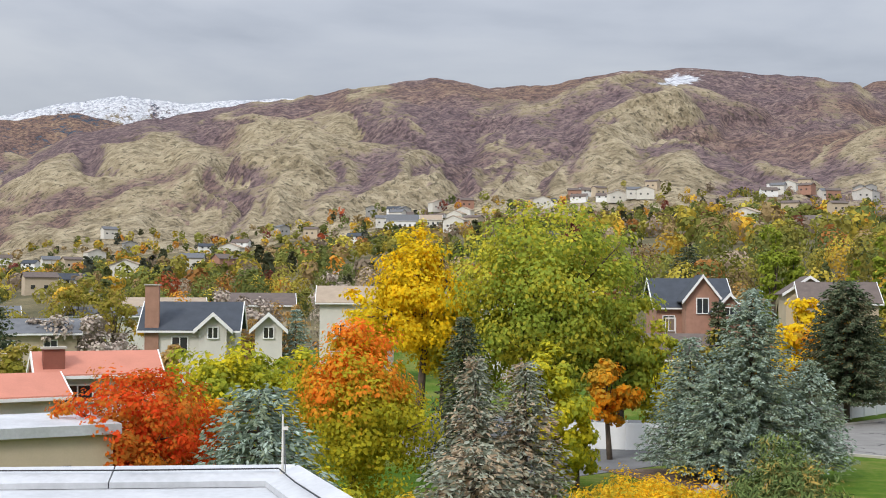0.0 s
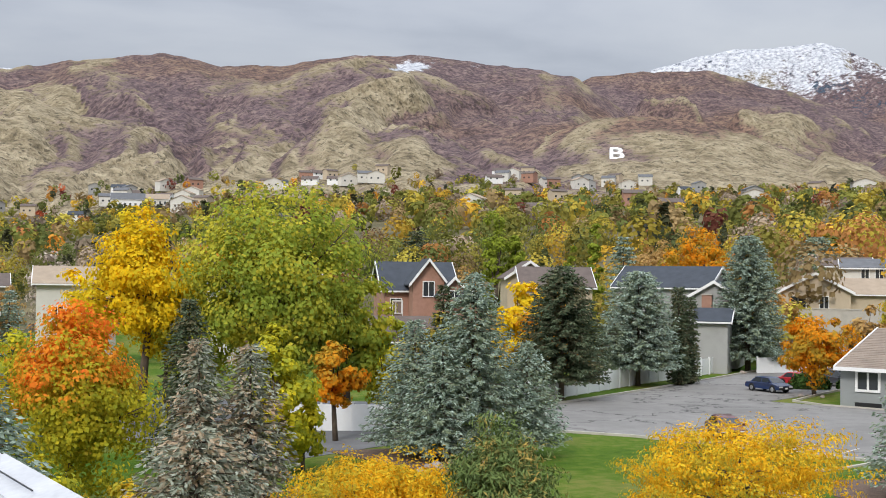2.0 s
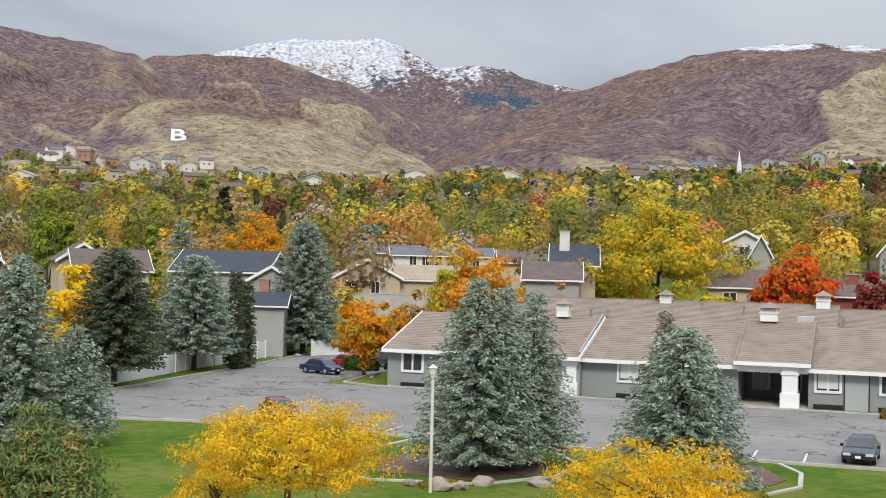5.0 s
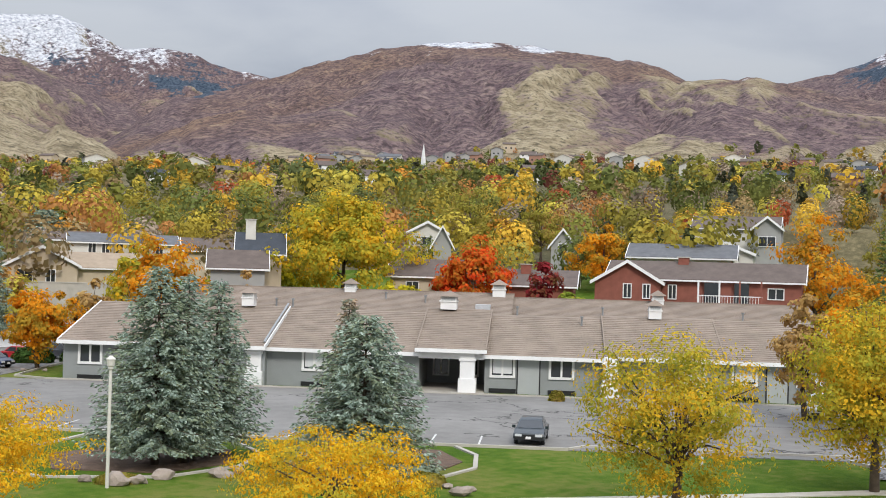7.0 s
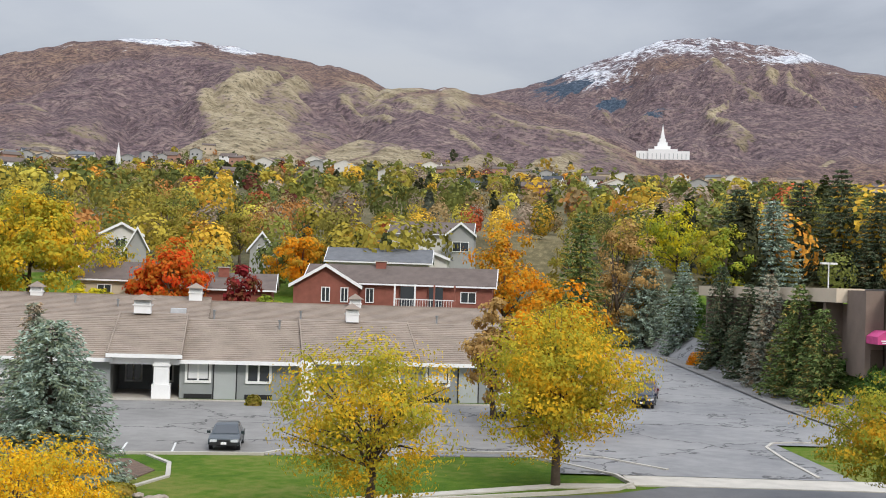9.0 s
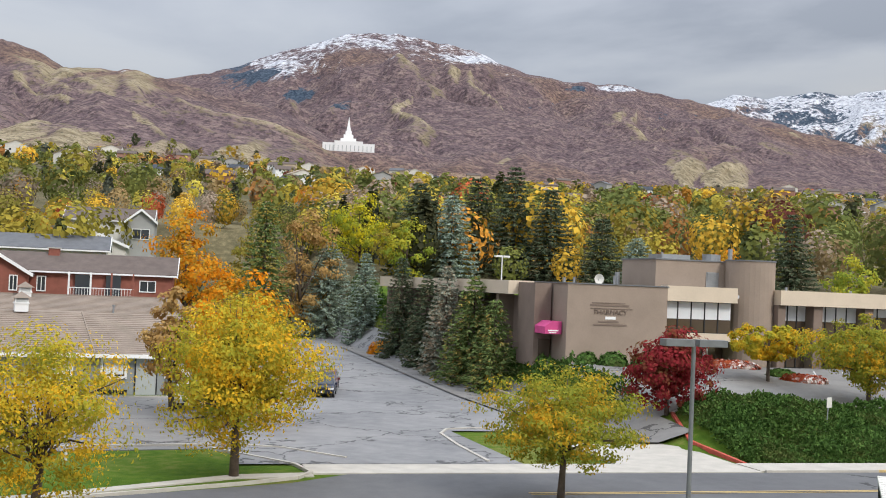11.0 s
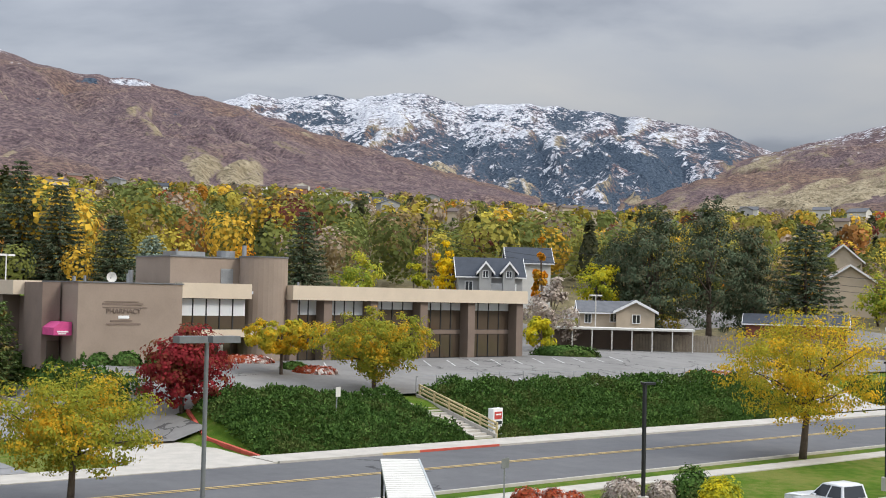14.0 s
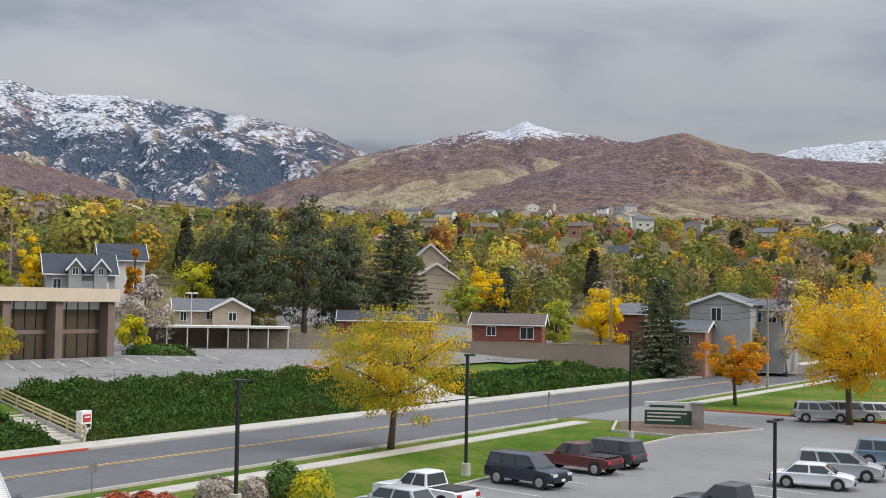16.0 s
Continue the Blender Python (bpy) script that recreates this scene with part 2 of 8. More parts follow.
def glassy(name, col, rough=0.08):
    m = Nodes(name)
    n = m.noise(m.place(), 0.35, 2)
    return m.principled(m.mix(n, tuple(c * 0.7 for c in col), tuple(c * 1.3 for c in col)), rough, 0.0, m.bump(n, 0.04, 0.3), 0.7)


GLASS = glassy("dark_window_glass", (0.035, 0.04, 0.045))
BRONZEGLASS = glassy("bronze_tinted_glass", (0.085, 0.062, 0.045), 0.05)
BLIND = plain("white_window_blind", (0.66, 0.67, 0.68), 0.6, 0.05, 1.0, 0.0)


def paint(name, col):
    m = Nodes(name)
    c = m.mix(m.noise(m.place(), 3.0), tuple(k * 0.9 for k in col), tuple(min(0.9, k * 1.08) for k in col))
    n = m.node("ShaderNodeBsdfPrincipled", {"Base Color": c}, Roughness=0.32)
    n.inputs["Coat Weight"].default_value = 0.35
    n.inputs["Coat Roughness"].default_value = 0.06
    return m.finish(n.outputs[0])


def asphalt(name, base, light, cracks=0.5, wear=0.5):
    """Old asphalt: bleached patches, stains and a net of sealed cracks."""
    m = Nodes(name)
    p = m.place()
    a, b, c = m.noise(p, 0.09, 5, 0.6), m.noise(p, 9.0, 3), m.noise(p, 0.7, 4, 0.65)
    col = m.ramp(m.math("ADD", m.math("MULTIPLY", a, 0.6), m.math("MULTIPLY", c, 0.4)), (0.36, base), (0.62, light))
    col = m.mix(m.math("MULTIPLY", b, 0.35), col, tuple(k * 0.6 for k in base))
    nz = m.node("ShaderNodeTexNoise", {"Vector": p}, Scale=0.5, Detail=4.0)
    sc = m.node("ShaderNodeVectorMath", {0: nz.outputs[1]})
    sc.operation = "SCALE"
    sc.inputs["Scale"].default_value = 5.0
    ad = m.node("ShaderNodeVectorMath", {0: p, 1: sc.outputs[0]})
    ad.operation = "ADD"
    v = m.node("ShaderNodeTexVoronoi", {"Vector": ad.outputs[0]}, Scale=0.10)
    v.feature = "DISTANCE_TO_EDGE"
    edge = m.math("LESS_THAN", v.outputs[0], 0.012)
    gate = m.math("GREATER_THAN", m.noise(p, 0.045, 2), 1.0 - cracks)
    col = m.mix(m.math("MULTIPLY", m.math("MULTIPLY", edge, gate), 0.75), col, tuple(k * 0.22 for k in base))
    return m.principled(col, 0.9, 0.0, m.bump(b, 0.3, 0.02), 0.3)


LOT = asphalt("bleached_asphalt", (0.176, 0.168, 0.158), (0.268, 0.258, 0.242), 0.55)
CRACKED = asphalt("badly_cracked_asphalt", (0.18, 0.18, 0.185), (0.29, 0.285, 0.28), 0.75)
ROAD = asphalt("road_asphalt", (0.105, 0.105, 0.11), (0.15, 0.15, 0.152), 0.35)
SMOOTHLOT = asphalt("even_grey_asphalt", (0.19, 0.185, 0.18), (0.25, 0.245, 0.235), 0.2)
DRIVE = asphalt("dark_drive_asphalt", (0.12, 0.12, 0.125), (0.19, 0.19, 0.19), 0.4)


def grass_material():
    m = Nodes("lawn_grass")
    p = m.place()
    a, b, c = m.noise(p, 0.12, 4), m.noise(p, 14.0, 4, 0.7), m.noise(p, 1.3, 4)
    col = m.ramp(m.math("ADD", m.math("MULTIPLY", a, 0.6), m.math("MULTIPLY", c, 0.4)), (0.36, (0.060, 0.116, 0.012)), (0.48, (0.108, 0.170, 0.018)), (0.60, (0.22, 0.215, 0.055)))
    col = m.mix(m.math("MULTIPLY", b, 0.7), col, (0.03, 0.075, 0.012))
    return m.principled(col, 0.9, 0.0, m.bump(b, 0.8, 0.06), 0.05)


def earth_material():
    m = Nodes("dry_grass_and_earth")
    p = m.place()
    a, b = m.noise(p, 0.03, 5), m.noise(p, 0.6, 5, 0.7)
    col = m.ramp(m.math("ADD", m.math("MULTIPLY", a, 0.5), m.math("MULTIPLY", b, 0.5)), (0.36, (0.06, 0.06, 0.03)), (0.52, (0.13, 0.11, 0.06)), (0.66, (0.24, 0.20, 0.11)))
    return m.principled(col, 0.95, 0.0, m.bump(b, 0.6, 0.3), 0.1)


def mountain_material():
    """Dry grass, autumn scrub oak, rock, haze-blued fir forest and fresh snow, laid out by the slopes' own masks."""
    m = Nodes("mountain_slope")
    p = m.place()
    n1, n2, n3 = m.noise(p, 0.006, 6, 0.62), m.noise(p, 0.03, 6, 0.66), m.noise(p, 0.13, 3, 0.7)
    n4 = m.noise(p, 0.075, 3, 0.75)
    rough_n = m.math("ADD", m.math("ADD", m.math("MULTIPLY", n1, 0.24), m.math("MULTIPLY", n2, 0.36)), m.math("MULTIPLY", n4, 0.40))
    grass = m.ramp(m.math("ADD", m.math("MULTIPLY", n2, 0.5), m.math("MULTIPLY", n4, 0.5)), (0.38, (0.165, 0.132, 0.082)), (0.48, (0.30, 0.246, 0.158)), (0.62, (0.46, 0.39, 0.265)))
    grass = m.mix(m.ramp(n3, (0.55, (0, 0, 0)), (0.62, (0.8, 0.8, 0.8))), grass, (0.09, 0.075, 0.05))
    hue = m.noise(p, 0.0022, 3, 0.5)
    warm = m.ramp(m.math("ADD", m.math("MULTIPLY", n2, 0.5), m.math("MULTIPLY", n4, 0.5)), (0.36, (0.088, 0.060, 0.055)), (0.47, (0.185, 0.120, 0.096)), (0.55, (0.27, 0.175, 0.125)), (0.66, (0.36, 0.27, 0.175)))
    cool = m.ramp(m.math("ADD", m.math("MULTIPLY", n2, 0.5), m.math("MULTIPLY", n4, 0.5)), (0.36, (0.085, 0.058, 0.066)), (0.47, (0.165, 0.116, 0.120)), (0.58, (0.25, 0.18, 0.168)), (0.68, (0.34, 0.27, 0.21)))
    scrub = m.mix(m.ramp(hue, (0.47, (0, 0, 0)), (0.63, (1, 1, 1))), cool, warm)
    scrub = m.mix(m.ramp(n3, (0.46, (0, 0, 0)), (0.60, (0.75, 0.75, 0.75))), scrub, (0.05, 0.038, 0.042))
    # dark fir green pushed towards blue: distance haze put into the forest colour
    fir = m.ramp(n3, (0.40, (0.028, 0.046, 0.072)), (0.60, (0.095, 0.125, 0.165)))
    snow = m.ramp(n4, (0.36, (0.30, 0.32, 0.37)), (0.60, (0.70, 0.71, 0.74)))

    def gate(name, soft=0.07, grain=rough_n):
        v = m.math("SUBTRACT", m.math("ADD", m.attr(name).outputs["Fac"], m.math("MULTIPLY", grain, 2.4)), 1.2)
        return m.ramp(v, (0.5 - soft, (0, 0, 0)), (0.5 + soft, (1, 1, 1)))

    col = m.mix(gate("scrub", 0.12), grass, scrub)
    col = m.mix(gate("snow", 0.10), col, snow)
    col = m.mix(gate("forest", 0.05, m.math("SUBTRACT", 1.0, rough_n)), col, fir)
    return m.principled(col, 0.95, 0.0, m.bump(m.math("ADD", rough_n, m.math("MULTIPLY", n3, 0.35)), 1.0, 22.0), 0.1)


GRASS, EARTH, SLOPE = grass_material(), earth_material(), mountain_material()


# ---- building helpers ----
class Geo:
    """Collects simple solids into one mesh."""

    def __init__(self):
        self.v, self.f = [], []

    def add(self, verts, faces):
        n = len(self.v)
        self.v += [tuple(p) for p in verts]
        self.f += [tuple(i + n for i in q) for q in faces]
        return self

    def box(self, x0, x1, y0, y1, z0, z1):
        return self.add([(x, y, z) for z in (z0, z1) for x, y in ((x0, y0), (x1, y0), (x1, y1), (x0, y1))],
                        [(3, 2, 1, 0), (4, 5, 6, 7), (0, 1, 5, 4), (1, 2, 6, 5), (2, 3, 7, 6), (3, 0, 4, 7)])

    def prism(self, pts, z0, z1):
        """A plan outline, anticlockwise, raised from z0 to z1 (numbers, or one per point)."""
        n = len(pts)
        lo = z0 if isinstance(z0, (list, tuple)) else [z0] * n
        hi = z1 if isinstance(z1, (list, tuple)) else [z1] * n
        return self.add([(x, y, z) for (x, y), z in zip(pts, lo)] + [(x, y, z) for (x, y), z in zip(pts, hi)],
                        [tuple(range(n))[::-1], tuple(range(n, 2 * n))] + [(i, (i + 1) % n, n + (i + 1) % n, n + i) for i in range(n)])

    def side(self, pts, x0, x1):
        """An outline in the y-z plane, drawn out along x."""
        n = len(pts)
        return self.add([(x0, y, z) for y, z in pts] + [(x1, y, z) for y, z in pts],
                        [tuple(range(n)), tuple(range(n, 2 * n))[::-1]] + [(i, n + i, n + (i + 1) % n, (i + 1) % n) for i in range(n)])

    def front(self, pts, y0, y1):
        """An outline in the x-z plane, drawn out along y."""
        n = len(pts)
        return self.add([(x, y0, z) for x, z in pts] + [(x, y1, z) for x, z in pts],
                        [tuple(range(n))[::-1], tuple(range(n, 2 * n))] + [(i, (i + 1) % n, n + (i + 1) % n, n + i) for i in range(n)])

    def tube(self, a, b, ra, rb=None, n=8):
        a, b, rb = Vector(a), Vector(b), ra if rb is None else rb
        ax = (b - a).normalized()
        s = ax.cross(Vector((0, 0, 1)) if abs(ax.z) < 0.9 else Vector((1, 0, 0))).normalized()
        w = ax.cross(s)
        ring = [(math.cos(6.28318 * i / n), math.sin(6.28318 * i / n)) for i in range(n)]
        return self.add([a + (s * c + w * d) * ra for c, d in ring] + [b + (s * c + w * d) * rb for c, d in ring],
                        [tuple(range(n))[::-1], tuple(range(n, 2 * n))] + [(i, (i + 1) % n, n + (i + 1) % n, n + i) for i in range(n)])

    def mesh(self, name, mat, smooth=False):
        me = bpy.data.meshes.new(name)
        me.from_pydata(self.v, [], self.f)
        bm = bmesh.new()
        bm.from_mesh(me)
        bmesh.ops.recalc_face_normals(bm, faces=bm.faces)
        bm.to_mesh(me)
        bm.free()
        me.materials.append(mat)
        if smooth:
            me.shade_smooth()
        return me


def part(name, geo, mat, parent=None, label="", smooth=False):
    """One mesh object, under a thing or under a part."""
    ob = new(name, geo if isinstance(geo, bpy.types.Mesh) else geo.mesh(name, mat, smooth))
    ob.parent = parent
    return tagged(ob, label)


def thing(name, m, label, category, group="", kind=""):
    """The empty base of a thing, at the pose m."""
    ob = new(name)
    ob.empty_display_size = 0.2
    ob.matrix_world = m
    return tagged(ob, label, category, group, kind)


U, N = Vector((0.5, -0.866025, 0)), Vector((0.866025, 0.5, 0))       # along the road, and across it away from the eye
UB, NB = Vector((0.6112, -0.7915, 0)), Vector((0.7915, 0.6112, 0))   # along the grey building, and across it
O, A = Vector((58.9, 34.0, 0)), Vector((56.8, 96.6, 0))


def rd(s, q, z=0.0, turn=0.0):
    """A pose s metres along the road and q metres beyond its far kerb."""
    p = O + U * s + N * q
    return pose(p.x, p.y, z, 0, 0, -60 + turn)


def bd(a, c, z=0.0, turn=0.0):
    """A pose in the grey building's own plan."""
    p = A + UB * a + NB * c
    return pose(p.x, p.y, z, 0, 0, -52.32 + turn)


def around(az, r, z=None, turn=0.0):
    """A pose at a bearing (degrees, clockwise from straight ahead) and a distance, turned to face the eye."""
    x, y = r * math.sin(radians(az)), r * math.cos(radians(az))
    return pose(x, y, height(x, y) if z is None else z, 0, 0, -az + turn)


# ---- the lie of the land ----
def smooth01(t):
    t = np.clip(t, 0, 1)
    return t * t * (3 - 2 * t)


LATTICE = np.random.RandomState(5).rand(257, 257)


def value_noise(x, y):
    xi, yi = np.floor(x).astype(int), np.floor(y).astype(int)
    fx, fy = smooth01(x - xi), smooth01(y - yi)
    a, b = LATTICE[xi % 256, yi % 256], LATTICE[(xi + 1) % 256, yi % 256]
    c, d = LATTICE[xi % 256, (yi + 1) % 256], LATTICE[(xi + 1) % 256, (yi + 1) % 256]
    return (a * (1 - fx) + b * fx) * (1 - fy) + (c * (1 - fx) + d * fx) * fy


def fbm(x, y, octaves=5, gain=0.5):
    total, amp, norm = 0, 1.0, 0
    for i in range(octaves):
        total = total + amp * value_noise(x * 2 ** i + 17.3 * i, y * 2 ** i + 9.1 * i)
        norm, amp = norm + amp, amp * gain
    return total / norm


FOOT_AZ = [-180, -60, -20, -12, -5, 0, 11, 20, 30, 45, 59, 66, 84, 92, 106, 122, 137, 160, 180]
FOOT_EL = [0.2, 0.2, 0.9, 1.6, 2.4, 3.2, 3.9, 3.8, 4.1, 4.7, 5.0, 4.8, 4.5, 4.5, 3.8, 3.8, 3.4, 1.0, 0.2]


def foothill(x, y):
    """The town's gentle slope up to the mountains."""
    r, az = np.hypot(x, y), np.degrees(np.arctan2(x, y))
    k = 0.35 + 0.65 * np.maximum(0, np.cos(np.radians(az - 60)))
    top = EYE + 1100 * np.tan(np.radians(np.interp(az, FOOT_AZ, FOOT_EL)))
    rise = np.clip((r * k - 100) / (1100 * k - 100), 0, 1.6)
    return top * np.where(rise > 1, 1 + 0.35 * (rise - 1), rise ** 0.95) + 3 * (fbm(x / 130, y / 130, 3) - 0.5) * smooth01((r - 150) / 200)


def lowland(x, y):
    """The foothill with the flat car parks, the road and the office's terrace cut into it."""
    s, q = 0.5 * x - 0.866 * y - 0.0, 0.866 * x + 0.5 * y - 68
    z = foothill(x, y)
    edge = lambda v, lo, hi, w=10.0: smooth01((v - lo + w) / w) * smooth01((hi + w - v) / w)
    z = z * (1 - edge(s, -150, 45, 14) * edge(q, -90, 72, 14))
    z = z * (1 - edge(s, -150, 330, 14) * edge(q, -90, 3, 14))
    a, c = 0.6112 * (x - 56.8) - 0.7915 * (y - 96.6), 0.7915 * (x - 56.8) + 0.6112 * (y - 96.6)
    terrace = 5.6 * smooth01((c - 50 + 17 * smooth01((a - 2) / 6)) / 5.0) * smooth01((a + 60) / 10)
    z = np.maximum(z, terrace)
    z = z * (1 - edge(s, 4, 37, 3) * edge(q, -20, 190, 20)) + 0.02 * np.clip(q - 40, 0, 200) * edge(s, 4, 37, 3) * edge(q, -20, 190, 20)
    bank = 2.3 * smooth01((q - 2.5) / 8.5) + 1.3 * smooth01((q - 12) / 22) + 0.6 * smooth01((q - 40) / 60)
    w = smooth01((s - 37.5) / 3.0) * smooth01((175 - s) / 20) * smooth01((q - 1.5) / 1.5) * smooth01((110 - q) / 25)
    drive = smooth01((s - 29.5) / 5.5) * smooth01((q - 8) / 22)
    fall = smooth01((44 - s) / 6.0)
    z = z * (1 - w) + bank * w * (1 - fall * (1 - drive) * smooth01((20 - q) / 6.0))
    return z


def height(x, y):
    return float(lowland(np.array([float(x)]), np.array([float(y)]))[0])


# Each mountain: distance of its crest, where its slope begins, masks for scrub, forest and snow, and the crest (bearing, elevation).
MOUNTAINS = [
    (4250, 3300, 0.15, 0.15, 0.70, [(-24, 6.6), (-20, 7.8), (-17, 8.5), (-14.8, 8.9), (-12, 8.65), (-9.6, 8.9), (-6, 9.13), (-3, 8.6), (2, 7)]),
    (2700, 1500, 0.75, 0.2, 0.0, [(-36, 6.0), (-28, 6.8), (-20, 7.6), (-17.6, 8.0), (-16.6, 8.1), (-14.2, 7.6), (-11, 6.4), (-8, 5)]),
    (2300, 950, 0.62, 0.0, 0.14, [(-22, 4.0), (-17, 7.1), (-12.7, 8.08), (-9.6, 8.7), (-7, 9.08), (-3.6, 9.69), (-0.4, 10.06), (2.2, 9.62), (5.3, 9.81), (8.3, 10.38), (11, 10.4), (13.4, 10.2), (16, 9.87), (18.5, 9.48), (20, 8.6), (23, 6.2), (25, 4.5)]),
    (2950, 1700, 0.68, 0.0, 0.0, [(16, 6.0), (18.6, 9.0), (19.4, 9.4), (22.8, 9.68), (24.7, 9.63), (26, 9.26), (28.6, 8.5), (31.3, 7.34), (33.3, 6.6), (35, 5.2)]),
    (4250, 3200, 0.30, 0.14, 0.72, [(17, 7.0), (20.7, 9.4), (24.1, 10.27), (26, 10.55), (29.7, 10.73), (30.7, 10.37), (32.5, 9.5), (36, 8.0)]),
    (3600, 2600, 0.66, 0.20, 0.40, [(26, 7.4), (28.6, 8.88), (31, 9.4), (34.3, 9.62), (35.6, 9.47), (36.9, 8.94), (39.3, 8.5), (44, 7.5)]),
    (1520, 1050, 0.05, 0.0, 0.0, [(13, 4.4), (15.5, 5.4), (16.5, 6.2), (18.1, 7.16), (19.4, 7.58), (21.3, 7.7), (23.4, 7.53), (25, 7.3), (26.8, 6.67), (28.4, 5.9), (30, 5.2), (32.1, 4.7)]),
    (1460, 1200, 0.0, 0.0, 0.0, [(28.6, 4.9), (29.8, 6.0), (31, 5.5), (32.3, 4.9), (33, 4.4)]),
    (2250, 1050, 0.84, 0.0, 0.10, [(29, 3.8), (31.7, 5.1), (33.2, 6.3), (34.8, 7.4), (37.4, 7.96), (39.5, 8.59), (41.3, 9.28), (44.2, 10.05), (46.8, 10.5), (49.2, 10.57), (51.5, 10.38), (54.3, 9.95), (56.2, 9.74), (57.5, 9.4), (58.4, 8.9), (61, 7.2), (64, 5)]),
    (1950, 1050, 0.55, 0.0, 0.0, [(54, 6.4), (57.5, 8.3), (58.4, 8.87), (61.7, 8.96), (64.3, 8.41), (67.9, 7.65), (69.9, 6.88), (71.5, 5.9), (73.5, 4.9)]),
    (3100, 1500, 0.95, 0.12, 0.37, [(58, 7.6), (63.4, 8.8), (65, 9.1), (66.8, 9.78), (68.9, 10.58), (70.7, 11.17), (72.5, 11.47), (74.5, 11.28), (77, 10.8), (79.5, 9.91), (81.7, 9.48), (84.1, 9.43), (88, 8.63), (92.7, 7.3), (96.4, 6.34), (99.1, 5.6), (103, 4.6)]),
    (4300, 2500, 0.80, 0.50, 0.60, [(82, 7.2), (87.1, 8.3), (89.2, 9.08), (90.5, 8.88), (92.6, 9.12), (94.4, 9.03), (96.1, 9.39), (97.5, 9.33), (99.3, 8.84), (101.4, 8.95), (103.8, 8.81), (106.4, 8.46), (109.3, 8.08), (111.2, 7.7), (113.2, 6.84), (115, 5.8), (119, 4.5)]),
    (3900, 2000, 0.46, 0.02, 0.46, [(104, 4.2), (107.6, 5.35), (109.4, 5.8), (113.6, 6.83), (116, 7.4), (118.6, 7.97), (119.7, 7.93), (120.7, 8.46), (122.3, 8.0), (125.5, 7.53), (129, 6.6)]),
    (2600, 1250, 0.54, 0.0, 0.02, [(113, 3.8), (117.4, 4.8), (120, 5.62), (122.1, 6.3), (124.7, 7.17), (126.3, 7.61), (128.1, 7.85), (129.6, 7.32), (131.1, 6.97), (134, 6.58), (137, 6.32), (145, 5.8), (152, 4)]),
    # spurs and rounded hills that stand before the crests
    (2050, 1000, 0.10, 0.0, 0.0, [(-22, 2.6), (-20.5, 3.4), (-17, 4.6), (-12, 6.1), (-7.5, 7.9), (-4.8, 8.7), (-2, 7.9), (0, 6.9), (2, 5.8)]),
    (1750, 1020, 0.28, 0.0, 0.0, [(-0.5, 6.2), (2, 7.5), (4.5, 7.75), (6, 7.6), (9, 7.05), (11.6, 6.2), (13, 5.5), (14.2, 4.7)]),
    (1900, 1100, 0.52, 0.0, 0.0, [(9.5, 6.4), (11.5, 7.6), (13.5, 7.9), (15.5, 7.1), (17.5, 6.4)]),
    (1620, 1050, 0.72, 0.0, 0.0, [(33, 5.0), (36, 6.6), (38, 7.0), (40, 6.85), (42.5, 7.3), (44, 6.7), (46, 5.8), (47.5, 5.2)]),
    (1650, 1050, 0.86, 0.0, 0.0, [(47, 5.4), (50, 6.8), (52, 7.4), (54.5, 7.2), (56.5, 6.4), (58, 5.4)]),
    (1560, 1050, 0.60, 0.0, 0.0, [(56.5, 5.6), (58, 7.0), (60, 7.9), (62, 7.5), (64.5, 6.5), (66, 5.4)]),
    (2250, 1350, 1.0, 0.0, 0.0, [(69.5, 6.2), (72.5, 8.2), (75, 8.6), (79, 8.1), (83, 7.4), (87, 6.7), (92, 6.0), (97, 5.1), (100, 4.4)]),
    (3050, 1800, 0.22, 0.0, 0.0, [(107.5, 4.5), (110, 5.5), (114, 5.95), (117, 6.15), (119.5, 6.8), (121, 6.2), (123, 5.2)]),
    (2050, 1150, 0.58, 0.0, 0.0, [(116, 4.3), (118, 4.7), (120, 5.3), (122.5, 6.25), (125, 6.1), (128, 5.6), (132, 5.0), (136, 4.4)]),
    (4350, 3300, 0.3, 0.15, 0.70, [(129, 6.0), (132.3, 6.8), (133.3, 7.09), (134.8, 7.24), (137, 7.31), (146, 6.5), (152, 5)]),
]


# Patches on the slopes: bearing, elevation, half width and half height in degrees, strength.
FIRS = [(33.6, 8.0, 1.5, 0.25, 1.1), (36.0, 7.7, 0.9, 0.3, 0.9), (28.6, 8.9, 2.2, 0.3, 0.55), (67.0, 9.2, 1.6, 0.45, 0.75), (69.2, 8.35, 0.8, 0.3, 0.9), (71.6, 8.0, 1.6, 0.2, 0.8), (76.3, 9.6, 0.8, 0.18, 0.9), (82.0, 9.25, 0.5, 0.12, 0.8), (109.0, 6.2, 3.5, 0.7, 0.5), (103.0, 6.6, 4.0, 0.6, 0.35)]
SNOWS = [(11.1, 9.85, 0.75, 0.2, 0.9), (10.3, 9.7, 0.5, 0.1, 0.7), (14.0, 9.9, 0.4, 0.08, 0.5), (47.8, 10.35, 2.4, 0.12, 0.85), (51.6, 10.2, 0.9, 0.16, 0.8), (68.5, 9.6, 1.6, 0.6, 0.40), (72.5, 10.9, 3.4, 0.35, 0.14), (77.5, 10.4, 2.6, 0.2, 0.55), (83.8, 9.25, 1.1, 0.12, 0.7), (121.0, 7.9, 1.7, 0.35, 0.35), (124.2, 6.9, 0.3, 0.5, -0.3)]
TEMPLE = {}


